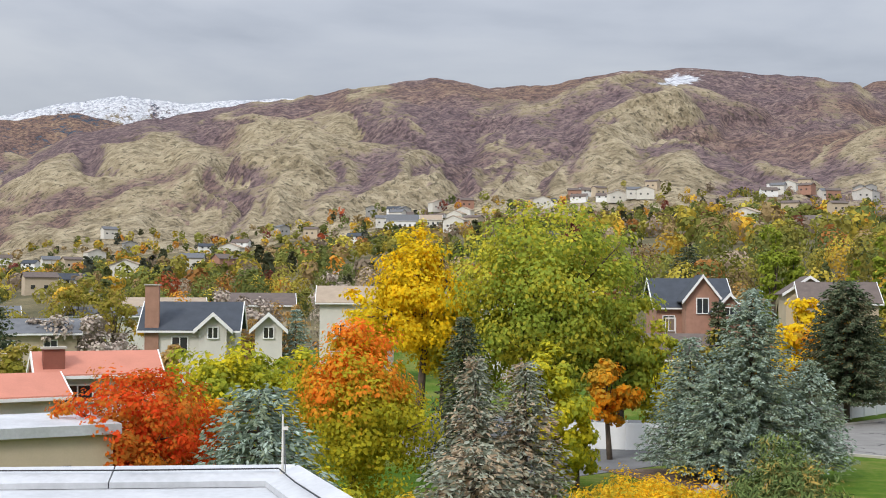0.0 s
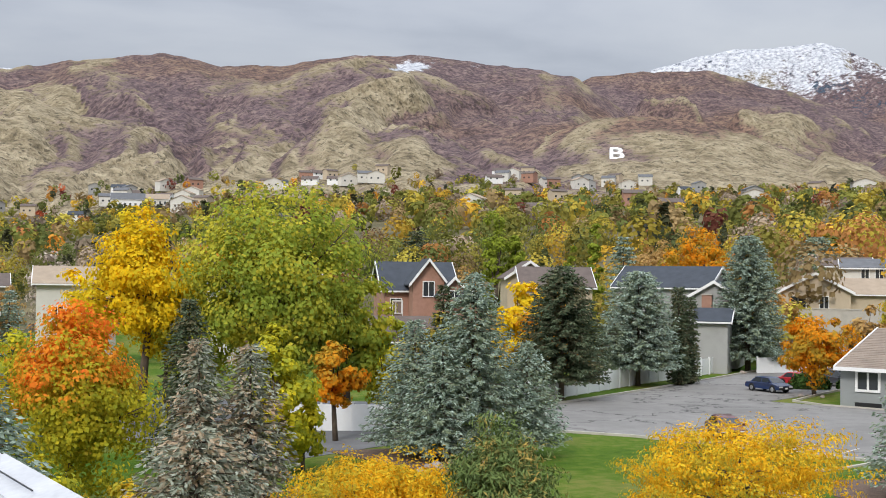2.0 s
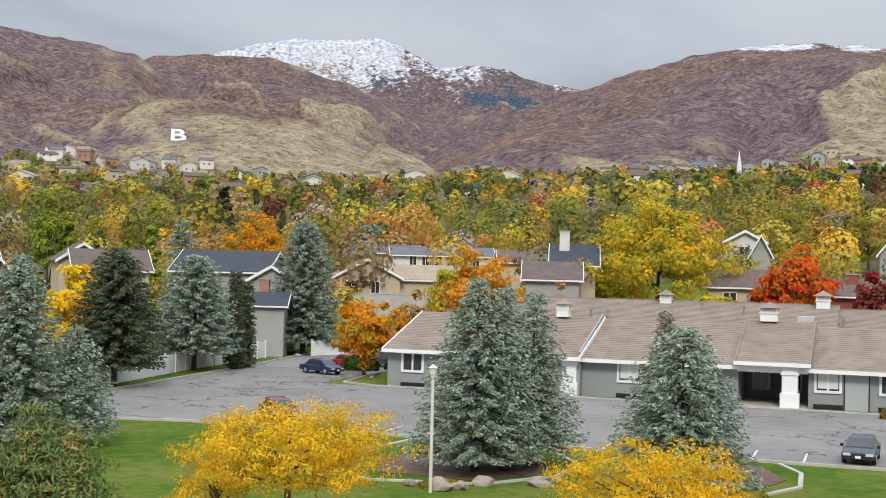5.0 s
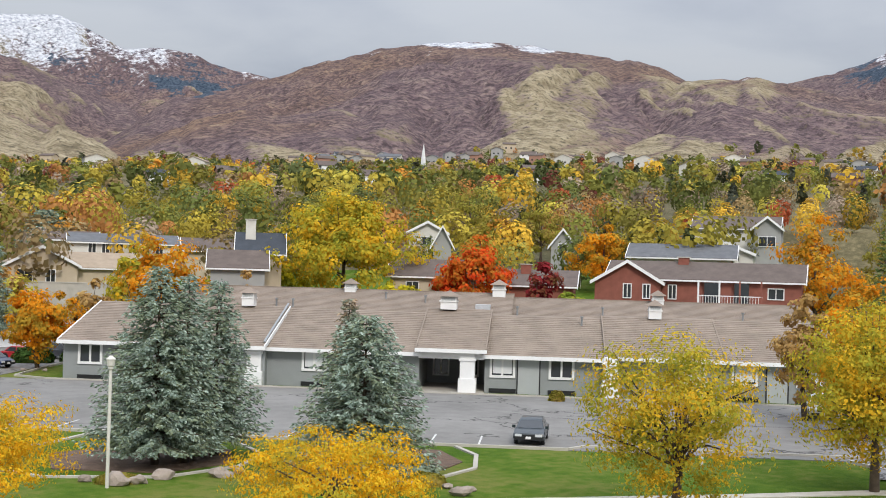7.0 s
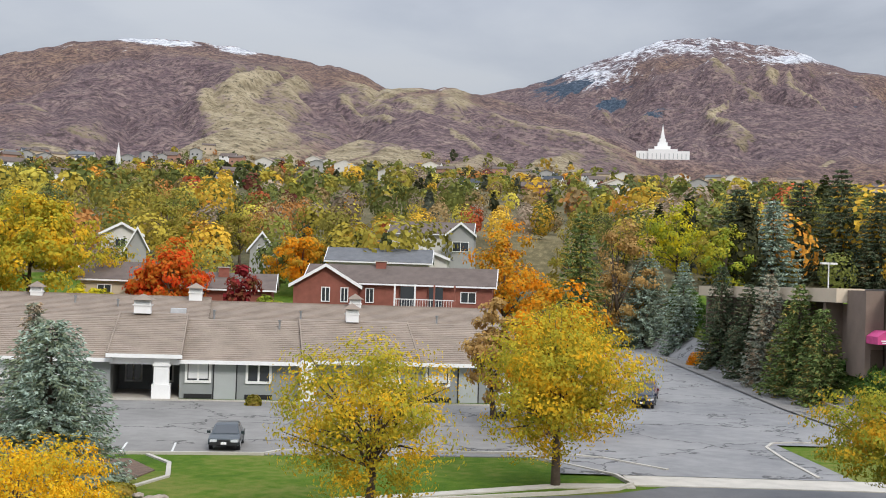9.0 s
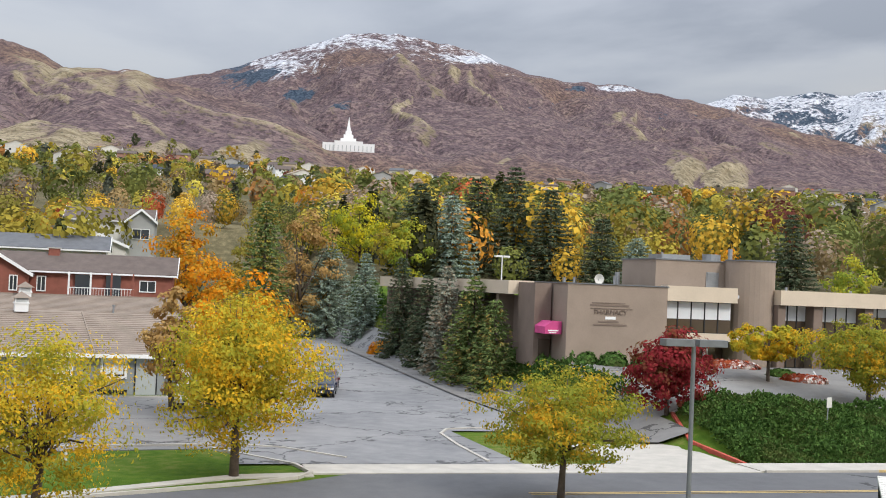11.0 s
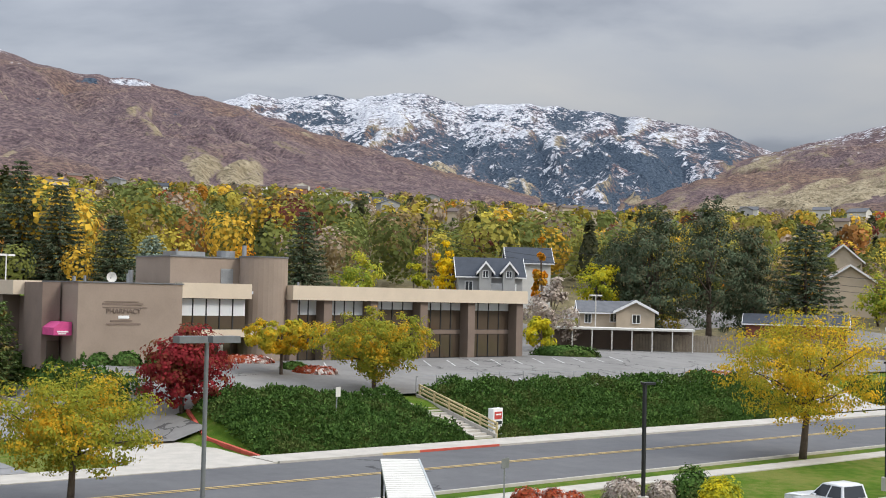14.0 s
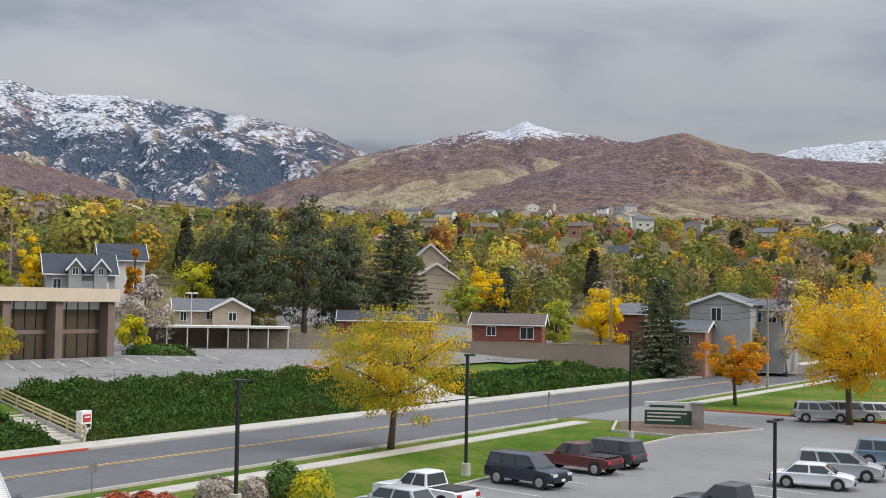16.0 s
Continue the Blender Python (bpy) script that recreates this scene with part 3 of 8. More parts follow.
def ridged(x, y, octaves=4, gain=0.55):
    """Folded noise: sharp valley lines between rounded spurs, nought in the valleys."""
    total, amp, norm = 0, 1.0, 0
    for i in range(octaves):
        total = total + amp * np.abs(2 * value_noise(x * 2 ** i + 13.7 * i, y * 2 ** i + 5.9 * i) - 1)
        norm, amp = norm + amp, amp * gain
    return total / norm


def terrain():
    """One sheet of ground from the camera's foot to the mountains."""
    az = np.radians(np.concatenate([np.arange(-30, 148, 0.19), np.arange(148, 330, 3.5)]))
    r = np.concatenate([np.arange(3, 200, 2.5), np.arange(200, 1000, 14), np.arange(1000, 2400, 15.0), np.arange(2400, 4620, 26.0)])
    na, nr = len(az), len(r)
    RR, AA = np.meshgrid(r, az, indexing="ij")
    X, Y = RR * np.sin(AA), RR * np.cos(AA)
    Z = lowland(X, Y)
    D = np.degrees(np.where(AA > np.pi, AA - 2 * np.pi, AA))
    scrub, forest, snow = 0.35 + 0 * Z, 0 * Z, 0 * Z
    warp = fbm(X / 380, Y / 380, 3) - 0.5
    lump = fbm(X / 300 + 3, Y / 300, 4)
    for k, (dist, start, sc, fo, sn, crest) in enumerate(MOUNTAINS):
        ca, ce = np.array([c[0] for c in crest]), np.array([c[1] for c in crest])
        el = np.interp(D, ca, ce, left=-5, right=-5)
        el = el + np.where(el > 0, 0.22 * (fbm(D * 1.7 + 31 * k, D * 0 + 3.0 * k, 4) - 0.5), 0)
        peak = EYE + dist * np.tan(np.radians(el))
        foot = lowland(start * np.sin(AA), start * np.cos(AA))
        t = np.clip((RR - start) / (dist - start), 0, 1)
        # spurs and gullies run down the slope, fork and wander sideways
        side = AA * dist / 210.0 + 2.2 * warp + 0.5 * t
        gully = ridged(side + 7 * k, RR / 620 + k + warp, 3, 0.5)
        fine = ridged(side * 3.1 + 11 * k + warp * 3, RR / 210, 3, 0.55)
        shape = t ** 1.12 + (0.40 * (gully - 0.45) + 0.16 * (fine - 0.45) + 0.34 * (lump - 0.5)) * (t * (1 - t) * 2.2)
        z = foot + (peak - foot) * shape
        z = np.where(RR > dist, peak - (RR - dist) * 0.45, z)
        win = (z > Z) & (RR > start) & (el > 0)
        Z = np.where(win, z, Z)
        lean = np.clip(shape, 0, 1)
        # oak fills the gullies and climbs the upper slopes; dry grass keeps the spurs
        scrub = np.where(win, sc + 1.5 * (0.42 - gully) + 0.95 * (0.42 - fine) + 0.6 * (lump - 0.5) + 0.45 * (lean - 0.5), scrub)
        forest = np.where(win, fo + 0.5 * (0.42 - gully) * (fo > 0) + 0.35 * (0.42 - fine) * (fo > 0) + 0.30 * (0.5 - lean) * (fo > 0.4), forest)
        tall = z / float(np.max(np.where(el > 0, peak, 1)))
        snow = np.where(win, sn + (0.5 if fo > 0.4 else 1.7) * (tall - 0.88) + (0.3 if fo > 0.4 else 0.35) * (fine - 0.45) + 0.25 * (gully - 0.45), snow)
    # slopes turned to the north hold more oak and snow
    turned = np.clip((np.roll(Z, -1, 1) - np.roll(Z, 1, 1)) / (RR * 2 * radians(0.19)), -1, 1)
    scrub, snow = scrub + 0.30 * turned, snow + 0.22 * turned * (snow > 0.05)
    EL = np.degrees(np.arctan2(Z - EYE, RR))
    far = RR > 1300
    clump = smooth01((fbm(X / 75, Y / 75, 3) - 0.36) / 0.22)
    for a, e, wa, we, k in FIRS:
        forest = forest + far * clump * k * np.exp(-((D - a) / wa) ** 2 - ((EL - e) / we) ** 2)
    for a, e, wa, we, k in SNOWS:
        snow = snow + far * k * np.exp(-((D - a) / wa) ** 2 - ((EL - e) / we) ** 2)
    # dry grassy apron of the olive hill, browner scrub further along
    grassy = smooth01((1 - D) / 9) * (RR > 900) * (RR < 2350)
    scrub = scrub - 0.42 * grassy - 0.40 * smooth01((1400 - RR) / 400) * (RR > 900)
    # a level shelf for the white church
    i = int(np.argmin(np.abs(np.degrees(az) - 71.4)))
    rt = float(r[(r > 1060) & (EL[:, i] > 5.6)][0])
    shelf = EYE + rt * math.tan(radians(5.86))
    TEMPLE.update(r=rt, z=shelf)
    lat, out = np.radians(D - 71.4) * rt, RR - rt
    w = smooth01((95 - np.abs(lat)) / 50) * smooth01((out + 55) / 45) * smooth01((110 - out) / 50)
    Z = Z * (1 - w) + shelf * w
    me = bpy.data.meshes.new("ground")
    idx = np.arange(nr * na).reshape(nr, na)
    a, b = idx[:-1, :], idx[1:, :]
    quads = np.stack([a, b, np.roll(b, -1, 1), np.roll(a, -1, 1)], -1).reshape(-1, 4)
    verts = np.stack([X, Y, Z], -1).reshape(-1, 3)
    centre = len(verts)
    verts = np.vstack([verts, [[0, 0, 0]]])
    cap = np.stack([np.full(na, centre), idx[0], np.roll(idx[0], -1)], -1)
    nq, nt = len(quads), len(cap)
    me.vertices.add(len(verts))
    me.vertices.foreach_set("co", verts.ravel())
    me.loops.add(nq * 4 + nt * 3)
    me.loops.foreach_set("vertex_index", np.concatenate([quads.ravel(), cap.ravel()]))
    me.polygons.add(nq + nt)
    me.polygons.foreach_set("loop_start", np.concatenate([np.arange(nq) * 4, nq * 4 + np.arange(nt) * 3]))
    mid = np.repeat((r[:-1] + r[1:]) / 2, na)
    kind = np.where(mid > 1000, 2, np.where(mid > 190, 1, 0))
    me.polygons.foreach_set("material_index", np.concatenate([kind, np.zeros(nt, int)]))
    me.update(calc_edges=True)
    for m in (GRASS, EARTH, SLOPE):
        me.materials.append(m)
    for nm, arr in (("scrub", scrub), ("forest", forest), ("snow", snow)):
        at = me.attributes.new(nm, "FLOAT", "POINT")
        at.data.foreach_set("value", np.append(arr.ravel(), 0).astype(np.float32))
    me.shade_smooth()
    SHEET.update(az=np.degrees(az), r=r, z=Z)
    return tagged(new("ground", me), "lawns, dry town slopes and autumn mountains with fresh snow", "ground", kind="structure")


SHEET = {}
terrain()


def sheet_level(az, r):
    """Height of the ground sheet at a bearing and a distance."""
    i = int(np.argmin(np.abs(SHEET["az"] - az)))
    return float(np.interp(r, SHEET["r"], SHEET["z"][:, i]))


# ---- plants ----
def cards(name, P, D, S, W, mat, rng=None, face=None):
    """Leaves and twigs: a bent blade at each point P along D, S long and W wide."""
    n = len(P)
    D = D / np.maximum(np.linalg.norm(D, axis=1, keepdims=True), 1e-6)
    ref = rng.normal(size=(n, 3)) if face is None else face + rng.normal(size=(n, 3)) * 0.35
    side = np.cross(D, ref)
    side /= np.maximum(np.linalg.norm(side, axis=1, keepdims=True), 1e-6)
    nor = np.cross(side, D)
    S, W = S[:, None], W[:, None]
    V = np.stack([P, P + D * S * 0.5 + side * W * 0.5 + nor * S * 0.10, P + D * S, P + D * S * 0.5 - side * W * 0.5 + nor * S * 0.10], 1)
    me = bpy.data.meshes.new(name)
    me.vertices.add(4 * n)
    me.vertices.foreach_set("co", V.reshape(-1))
    i = np.arange(n)[:, None] * 4
    tri = np.concatenate([i + [0, 1, 2], i + [0, 2, 3]], 1).reshape(-1)
    me.loops.add(6 * n)
    me.loops.foreach_set("vertex_index", tri)
    me.polygons.add(2 * n)
    me.polygons.foreach_set("loop_start", np.arange(2 * n) * 3)
    me.update(calc_edges=True)
    me.materials.append(mat)
    return me


def crown_points(rng, n, low, top, wide, style):
    """Points and directions of leaves in clumps at the ends of the limbs."""
    k = max(12, n // (60 if style == "tiers" else 75))
    u = rng.normal(size=(k, 3))
    u /= np.linalg.norm(u, axis=1, keepdims=True)
    rad = 0.25 + 0.75 * rng.rand(k) ** 0.6
    c = u * rad[:, None]
    lump = 0.82 + 0.36 * rng.rand(k)
    c *= lump[:, None]
    hgt = (top - low) / 2
    if style == "vase":
        grow = 0.62 + 0.38 * np.clip((c[:, 2] + 1) / 1.3, 0, 1)
    elif style == "column":
        grow = np.clip(1.15 - 0.55 * np.abs(c[:, 2]), 0.3, 1)
    elif style == "egg":
        grow = np.clip(1.1 - 0.45 * (c[:, 2] + 0.3), 0.45, 1.1)
    else:
        grow = np.ones(k)
    c[:, 0] *= wide / 2 * grow
    c[:, 1] *= wide / 2 * grow
    c[:, 2] = low + hgt + c[:, 2] * hgt
    which = rng.randint(0, k, n)
    cr = (0.065 + 0.085 * rng.rand(k)) * min(wide, 2 * hgt) * (1 + 6.0 / k) + 0.15
    d = rng.normal(size=(n, 3))
    d /= np.linalg.norm(d, axis=1, keepdims=True)
    flat = np.array([1.15, 1.15, 0.50]) if style == "tiers" else np.array([1, 1, 0.62])
    P = c[which] + d * flat * (cr[which] * rng.rand(n) ** 0.45)[:, None]
    out = d * 0.8 + u[which] * 0.6 + np.array([0, 0, 0.25])
    along = np.cross(out, rng.normal(size=(n, 3))) + np.array([0, 0, -0.3])
    return P, along, c, out


def branches(rng, h, low, wide, ends, r0):
    """A tapered trunk that forks into limbs reaching for the clumps."""
    g = Geo()
    lean = rng.normal(size=2) * 0.02 * h
    fork = Vector((lean[0], lean[1], low + 0.12 * (h - low)))
    g.tube((0, 0, -0.3), fork, r0 * 1.25, r0 * 0.8, 9)
    top = Vector((lean[0] * 2, lean[1] * 2, low + 0.6 * (h - low)))
    g.tube(fork, top, r0 * 0.8, r0 * 0.3, 7)
    for e in ends:
        e = Vector(e)
        k = rng.rand() * 0.6
        a = fork.lerp(top, k)
        mid = a.lerp(e, 0.5) + Vector((0, 0, 0.08 * h * (rng.rand() - 0.3)))
        g.tube(a, mid, r0 * 0.38, r0 * 0.22, 5)
        g.tube(mid, e, r0 * 0.22, r0 * 0.06, 4)
    return g


SEED = iter(range(1000, 9000))


def broadleaf(m, h, wide, mat, label, n=5000, low=0.3, style="round", leaf=0.2, name="deciduous_tree", group="", limbs=16, clear=None, slim=0.9, lift=0.0):
    rng = np.random.RandomState(next(SEED))
    root = thing(name, m, label, "tree", group)
    base = h * low if clear is None else clear
    P, D, c, face = crown_points(rng, n, base, h, wide, style)
    sz = leaf * (0.6 + 0.8 * rng.rand(n))
    part("crown", cards("crown", P, D + np.array([0, 0, lift]), sz * 1.15, sz * slim, mat, rng, face), None, root)
    ends = c[rng.permutation(len(c))[:limbs]]
    part("trunk", branches(rng, h, base, wide, ends, 0.018 * h + 0.05), BARK, root, smooth=True)
    return root


def conifer(m, h, wide, mat, label, n=5, full=0.06, droop=0.28, name="spruce_tree", group="", clear=0.0, blade=0.42, lean=0.0, power=0.85):
    """A spruce or fir: whorls of drooping boughs, each set with needle sprays."""
    rng = np.random.RandomState(next(SEED))
    root = thing(name, m, label, "tree", group)
    P, D, S = [], [], []
    g = Geo().tube((0, 0, -0.3), (lean, 0, h * 0.96), 0.02 * h + 0.04, 0.02, 8)
    z = clear + 0.25
    while z < h * 0.985:
        f = (z - clear) / (h - clear)
        reach = wide * 0.56 * (1 - f) ** (power * 0.85) * (0.75 + 0.25 * min(1, f / full if full else 1)) + 0.12
        k = int(5 + 6 * (1 - f) + rng.rand() * 3)
        a0 = rng.rand() * 6.28
        for j in range(k):
            a = a0 + 6.2832 * j / k + rng.normal() * 0.15
            ln = reach * (0.86 + 0.24 * rng.rand())
            steps = max(3, int(ln / (0.30 * 5 / n)))
            out = np.array([math.cos(a), math.sin(a), 0])
            left = np.array([-math.sin(a), math.cos(a), 0])
            t = np.linspace(0.22, 1.0, steps)
            drop = -droop * ln * t + 0.62 * droop * ln * t ** 3 + 0.22 * ln * f
            base = np.array([lean * f, 0, z])
            pts = base + out * (t * ln)[:, None] + np.stack([0 * t, 0 * t, drop], 1)
            for sgn in (-1, 0, 1, -1, 1):
                q = pts + rng.normal(size=pts.shape) * 0.07
                wd = left * sgn * (0.55 + 0.4 * rng.rand()) + out * 0.8 + np.array([0, 0, -0.15 - 0.35 * rng.rand()])
                P.append(q)
                D.append(np.repeat(wd[None], steps, 0) + rng.normal(size=pts.shape) * 0.22)
                S.append(blade * (1.15 - 0.45 * t) * (0.7 + 0.6 * rng.rand(steps)) * (0.6 + 0.4 * min(1, reach)))
            if ln > 0.8 and j % 2 == 0:
                g.tube(base, pts[-1], 0.035, 0.01, 3)
        z += (0.24 + 0.16 * rng.rand()) * (0.75 + 0.03 * h) * 5 / n
    P, D, S = np.concatenate(P), np.concatenate(D), np.concatenate(S)
    part("crown", cards("crown", P, D, S, S * 0.36, mat, rng=rng), None, root)
    part("trunk", g, BARK, root, smooth=True)
    return root


def shrub(m, h, wide, deep, mat, label, n=900, leaf=0.14, name="shrub", group=""):
    rng = np.random.RandomState(next(SEED))
    u = rng.normal(size=(n, 3))
    u /= np.linalg.norm(u, axis=1, keepdims=True)
    u[:, 2] = np.abs(u[:, 2])
    bump = 0.8 + 0.3 * value_noise(u[:, 0] * 3 + 50, u[:, 1] * 3 + u[:, 2] * 2 + 50)
    P = u * (bump * (0.72 + 0.28 * rng.rand(n)))[:, None] * np.array([wide / 2, deep / 2, h])
    root = thing(name, m, label, "shrub", group)
    sz = leaf * (0.6 + 0.8 * rng.rand(n))
    part("foliage", cards("foliage", P, np.cross(u, rng.normal(size=(n, 3))), sz, sz * 0.8, mat, rng, u), None, root)
    g = Geo()
    for i in range(5):
        q = P[rng.randint(n)]
        g.tube((q[0] * 0.1, q[1] * 0.1, -0.1), q * 0.8, 0.03, 0.01, 4)
    part("stem", g, BARK, root)
    return root


# ---- paving, kerbs and lawns ----
def drape(name, s0, s1, q0, q1, mat, label, lift=0.05, step=3.0, keep=None):
    """Paving laid over the ground, in the road's plan."""
    ns, nq = max(2, int((s1 - s0) / step) + 1), max(2, int((q1 - q0) / step) + 1)
    S, Q = np.meshgrid(np.linspace(s0, s1, ns), np.linspace(q0, q1, nq), indexing="ij")
    X, Y = O.x + U.x * S + N.x * Q, O.y + U.y * S + N.y * Q
    Z = lowland(X, Y) + lift
    v = np.stack([X, Y, Z], -1).reshape(-1, 3)
    ix = np.arange(ns * nq).reshape(ns, nq)
    f = np.stack([ix[:-1, :-1], ix[1:, :-1], ix[1:, 1:], ix[:-1, 1:]], -1).reshape(-1, 4)
    if keep:
        sc, qc = S.reshape(-1)[f].mean(1), Q.reshape(-1)[f].mean(1)
        f = f[[bool(keep(a, b)) for a, b in zip(sc, qc)]]
    me = bpy.data.meshes.new(name)
    me.from_pydata(v.tolist(), [], f.tolist())
    me.materials.append(mat)
    me.shade_smooth()
    return tagged(new(name, me), label, kind="structure")


def slab(name, pts, z0, z1, mat, label, to=rd):
    """A flat slab with an outline in the road's or the building's plan."""
    g = Geo().prism([(p.x, p.y) for p in (to(*q).translation for q in pts)], z0, z1)
    return tagged(part(name, g, mat), label, kind="structure")


def kerb(pts, mat=CONCRETE, w=0.2, h=0.17, to=rd, label="pale concrete kerb", on=0.0):
    """A raised kerb along a line."""
    g = Geo()
    P = [to(*q).translation for q in pts]
    for a, b in zip(P, P[1:]):
        d = (b - a).normalized()
        n = Vector((-d.y, d.x, 0)) * w / 2
        za, zb = height(a.x, a.y), height(b.x, b.y)
        g.prism([(a - n)[:2], (b - n)[:2], (b + n)[:2], (a + n)[:2]], -0.2, [za + h, zb + h, zb + h, za + h])
    return tagged(part("kerb", g, mat), label, kind="structure")


slab("road", [(-34, -54), (-22, -40), (-8, -29), (6, -21.5), (25, -16.5), (330, -16.5), (330, -2.8), (14, -2.8), (10.5, -5.5), (0.4, -9.3), (-11.6, -15.1), (-29, -28.2), (-44, -46)], -0.3, 0.03, ROAD, "grey asphalt two-lane road")
slab("pavement", [(39, -2.6), (330, -2.6), (330, 0.3), (39, 0.3)], -0.3, 0.13, CONCRETE, "pale concrete pavement along the road")
slab("pavement", [(12, -3.6), (12, -2.4), (7.9, -3.0), (0.8, -7.0), (-11, -12.8), (-28, -25.8), (-29, -26.8), (-11.5, -14.0), (0.5, -8.2), (7.7, -4.2)], -0.3, 0.07, CONCRETE, "narrow concrete pavement across the lawn")
slab("pavement", [(12, -2.8), (39, -2.8), (39, 0.4), (12, 0.4)], -0.3, 0.08, CONCRETE, "pale concrete apron of the car park drive")
slab("pavement", [(25, -20.0), (98, -20.0), (98, -18.4), (25, -18.4)], -0.3, 0.07, CONCRETE, "narrow concrete pavement beside the road")
slab("pavement", [(118, -20.0), (330, -20.0), (330, -18.4), (118, -18.4)], -0.3, 0.07, CONCRETE, "narrow concrete pavement beside the road")
slab("car_park", [(-17, -24), (-8, -33), (-2, -31.2), (62, -31), (74, -34), (74, -1.3), (-6, -1.3), (-6, 48), (-25, 48), (-19, -2)], -0.3, 0.045, LOT, "bleached asphalt car park before the grey building", bd)
drape("car_park", 8.5, 38.3, 0.3, 190, CRACKED, "wide cracked asphalt car park drive", 0.10, 3.0, lambda s, q: (q > 16 or s < 24) and s > 8 + 0.45 * max(0, q - 60))
drape("car_park", 33.0, 172, 9.0, 96, LOT, "bleached asphalt car park of the office", 0.22, 2.5, lambda s, q: (q > 12.6 + 1.2 * math.sin(s / 5) if s > 41 else q > 10) and not (41 < s < 93 and q > 35))
drape("drive", 102.0, 113.0, 0.3, 13.0, CONCRETE, "pale concrete entry to the far car park", 0.24, 1.5)
slab("drive", [(31.0, 0.3), (39.0, 0.3), (39.6, 14), (31.0, 14)], -0.3, 0.075, CONCRETE, "pale concrete entry to the office car park")
slab("drive", [(-75, -30), (-58, -27.5), (-60, -16), (-68, -8), (-80, 0), (-95, -14)], -0.3, 0.035, DRIVE, "curving dark asphalt drive")
slab("car_park", [(30, -62), (116, -62), (116.5, -20), (117, -16.4), (101, -16.4), (100.5, -26), (102, -34), (92, -30.8), (30, -30.8)], -0.3, 0.04, SMOOTHLOT, "grey asphalt car park with parking bays")
slab("planting_bed", [(92.5, -29.8), (93, -25), (100, -22), (103.5, -26), (101.8, -33.6), (97, -32.2)], -0.2, 0.12, MULCH, "brown mulch bed round the monument sign")
slab("planting_bed", [(70, -60), (96, -60), (92, -51.5), (72, -52.5)], -0.2, 0.14, MULCH, "brown mulch bed beside the parked cars")
kerb([(92.2, -30.4), (92.6, -24.6), (100, -21.6), (104, -26), (102.2, -34), (97, -32.6), (92.2, -30.4)])
kerb([(116.5, -19), (116.5, -30), (115.5, -40), (113, -46)], REDKERB, 0.25, 0.18, label="red painted kerb of the car park drive")
kerb([(30, -30.6), (92, -30.6)])
kerb([(39.3, -2.7), (47, -2.7)])
kerb([(47, -2.7), (50, -2.7)], LINEYELLOW, label="yellow painted kerb")
kerb([(50, -2.7), (57, -2.7)], REDKERB, label="red painted kerb beside the road")
kerb([(57, -2.7), (330, -2.7)])
kerb([(25, -16.7), (98, -16.7)])
kerb([(118, -16.7), (330, -16.7)])
kerb([(-29, -28.1), (-11.6, -15.0), (0.4, -9.2), (8, -5.9), (11, -4.2), (12, -2.6), (11.6, 0.2), (9.8, 3), (7.6, 6.5)])
kerb([(-8.3, -33.2), (-2, -31.4), (18, -31.2), (40.2, -31.0), (43.2, -31.0), (44.2, -29.6), (60.5, -29.6), (63.5, -31.5), (66, -36)], to=bd)
kerb([(-6, 46), (-5.6, 10), (-4.5, 0.5), (-1, -1.2), (72, -1.2)], to=bd)
kerb([(-17.4, -23), (-19.4, -1), (-21.4, 17), (-25, 44)], to=bd)
kerb([(23.2, 1.2), (23.4, 8), (23.9, 13.8), (25, 16.2), (27, 17.0), (30.8, 16.2)])
kerb([(31.0, 16), (31.0, 1.0)])
kerb([(39.6, 0.3), (39.9, 8), (41.5, 14)], REDKERB, 0.25)
kerb([(41.5, 14), (44.5, 15.4), (58, 13.2), (75, 12.5), (100, 12.8)])
kerb([(37.2, 12), (37.2, 150)], label="low stone kerb beside the junipers", h=0.3, w=0.4, mat=WOODGREY)
kerb([(24.2, -33.5), (26.5, -37.5), (26.2, -41.5), (23.5, -45.5), (18, -46.8), (13.5, -44.5), (12.6, -40), (14.2, -35.5), (14.8, -31.5)], to=bd, w=0.25, h=0.1, label="curved concrete edging of a planting bed")
kerb([(36.6, -31.4), (38.0, -34.5), (38.2, -39), (36.3, -43), (31, -45)], to=bd, w=0.25, h=0.1, label="curved concrete edging of a planting bed")
slab("planting_bed", [(15.5, -40), (17.5, -44.5), (23, -44.3), (25.6, -40.5), (24.4, -36.2), (19, -35)], -0.2, 0.06, MULCH, "brown bark bed under the blue spruces", bd)
slab("planting_bed", [(30, -43), (36, -41.6), (37.4, -37), (35.8, -33), (29, -33)], -0.2, 0.055, MULCH, "brown bark bed beside the lawn", bd)
slab("planting_bed", [(-60, -22.5), (-49, -23), (-47.5, -17), (-56, -13.5)], -0.2, 0.05, MULCH, "brown bark bed under the tall blue spruces")


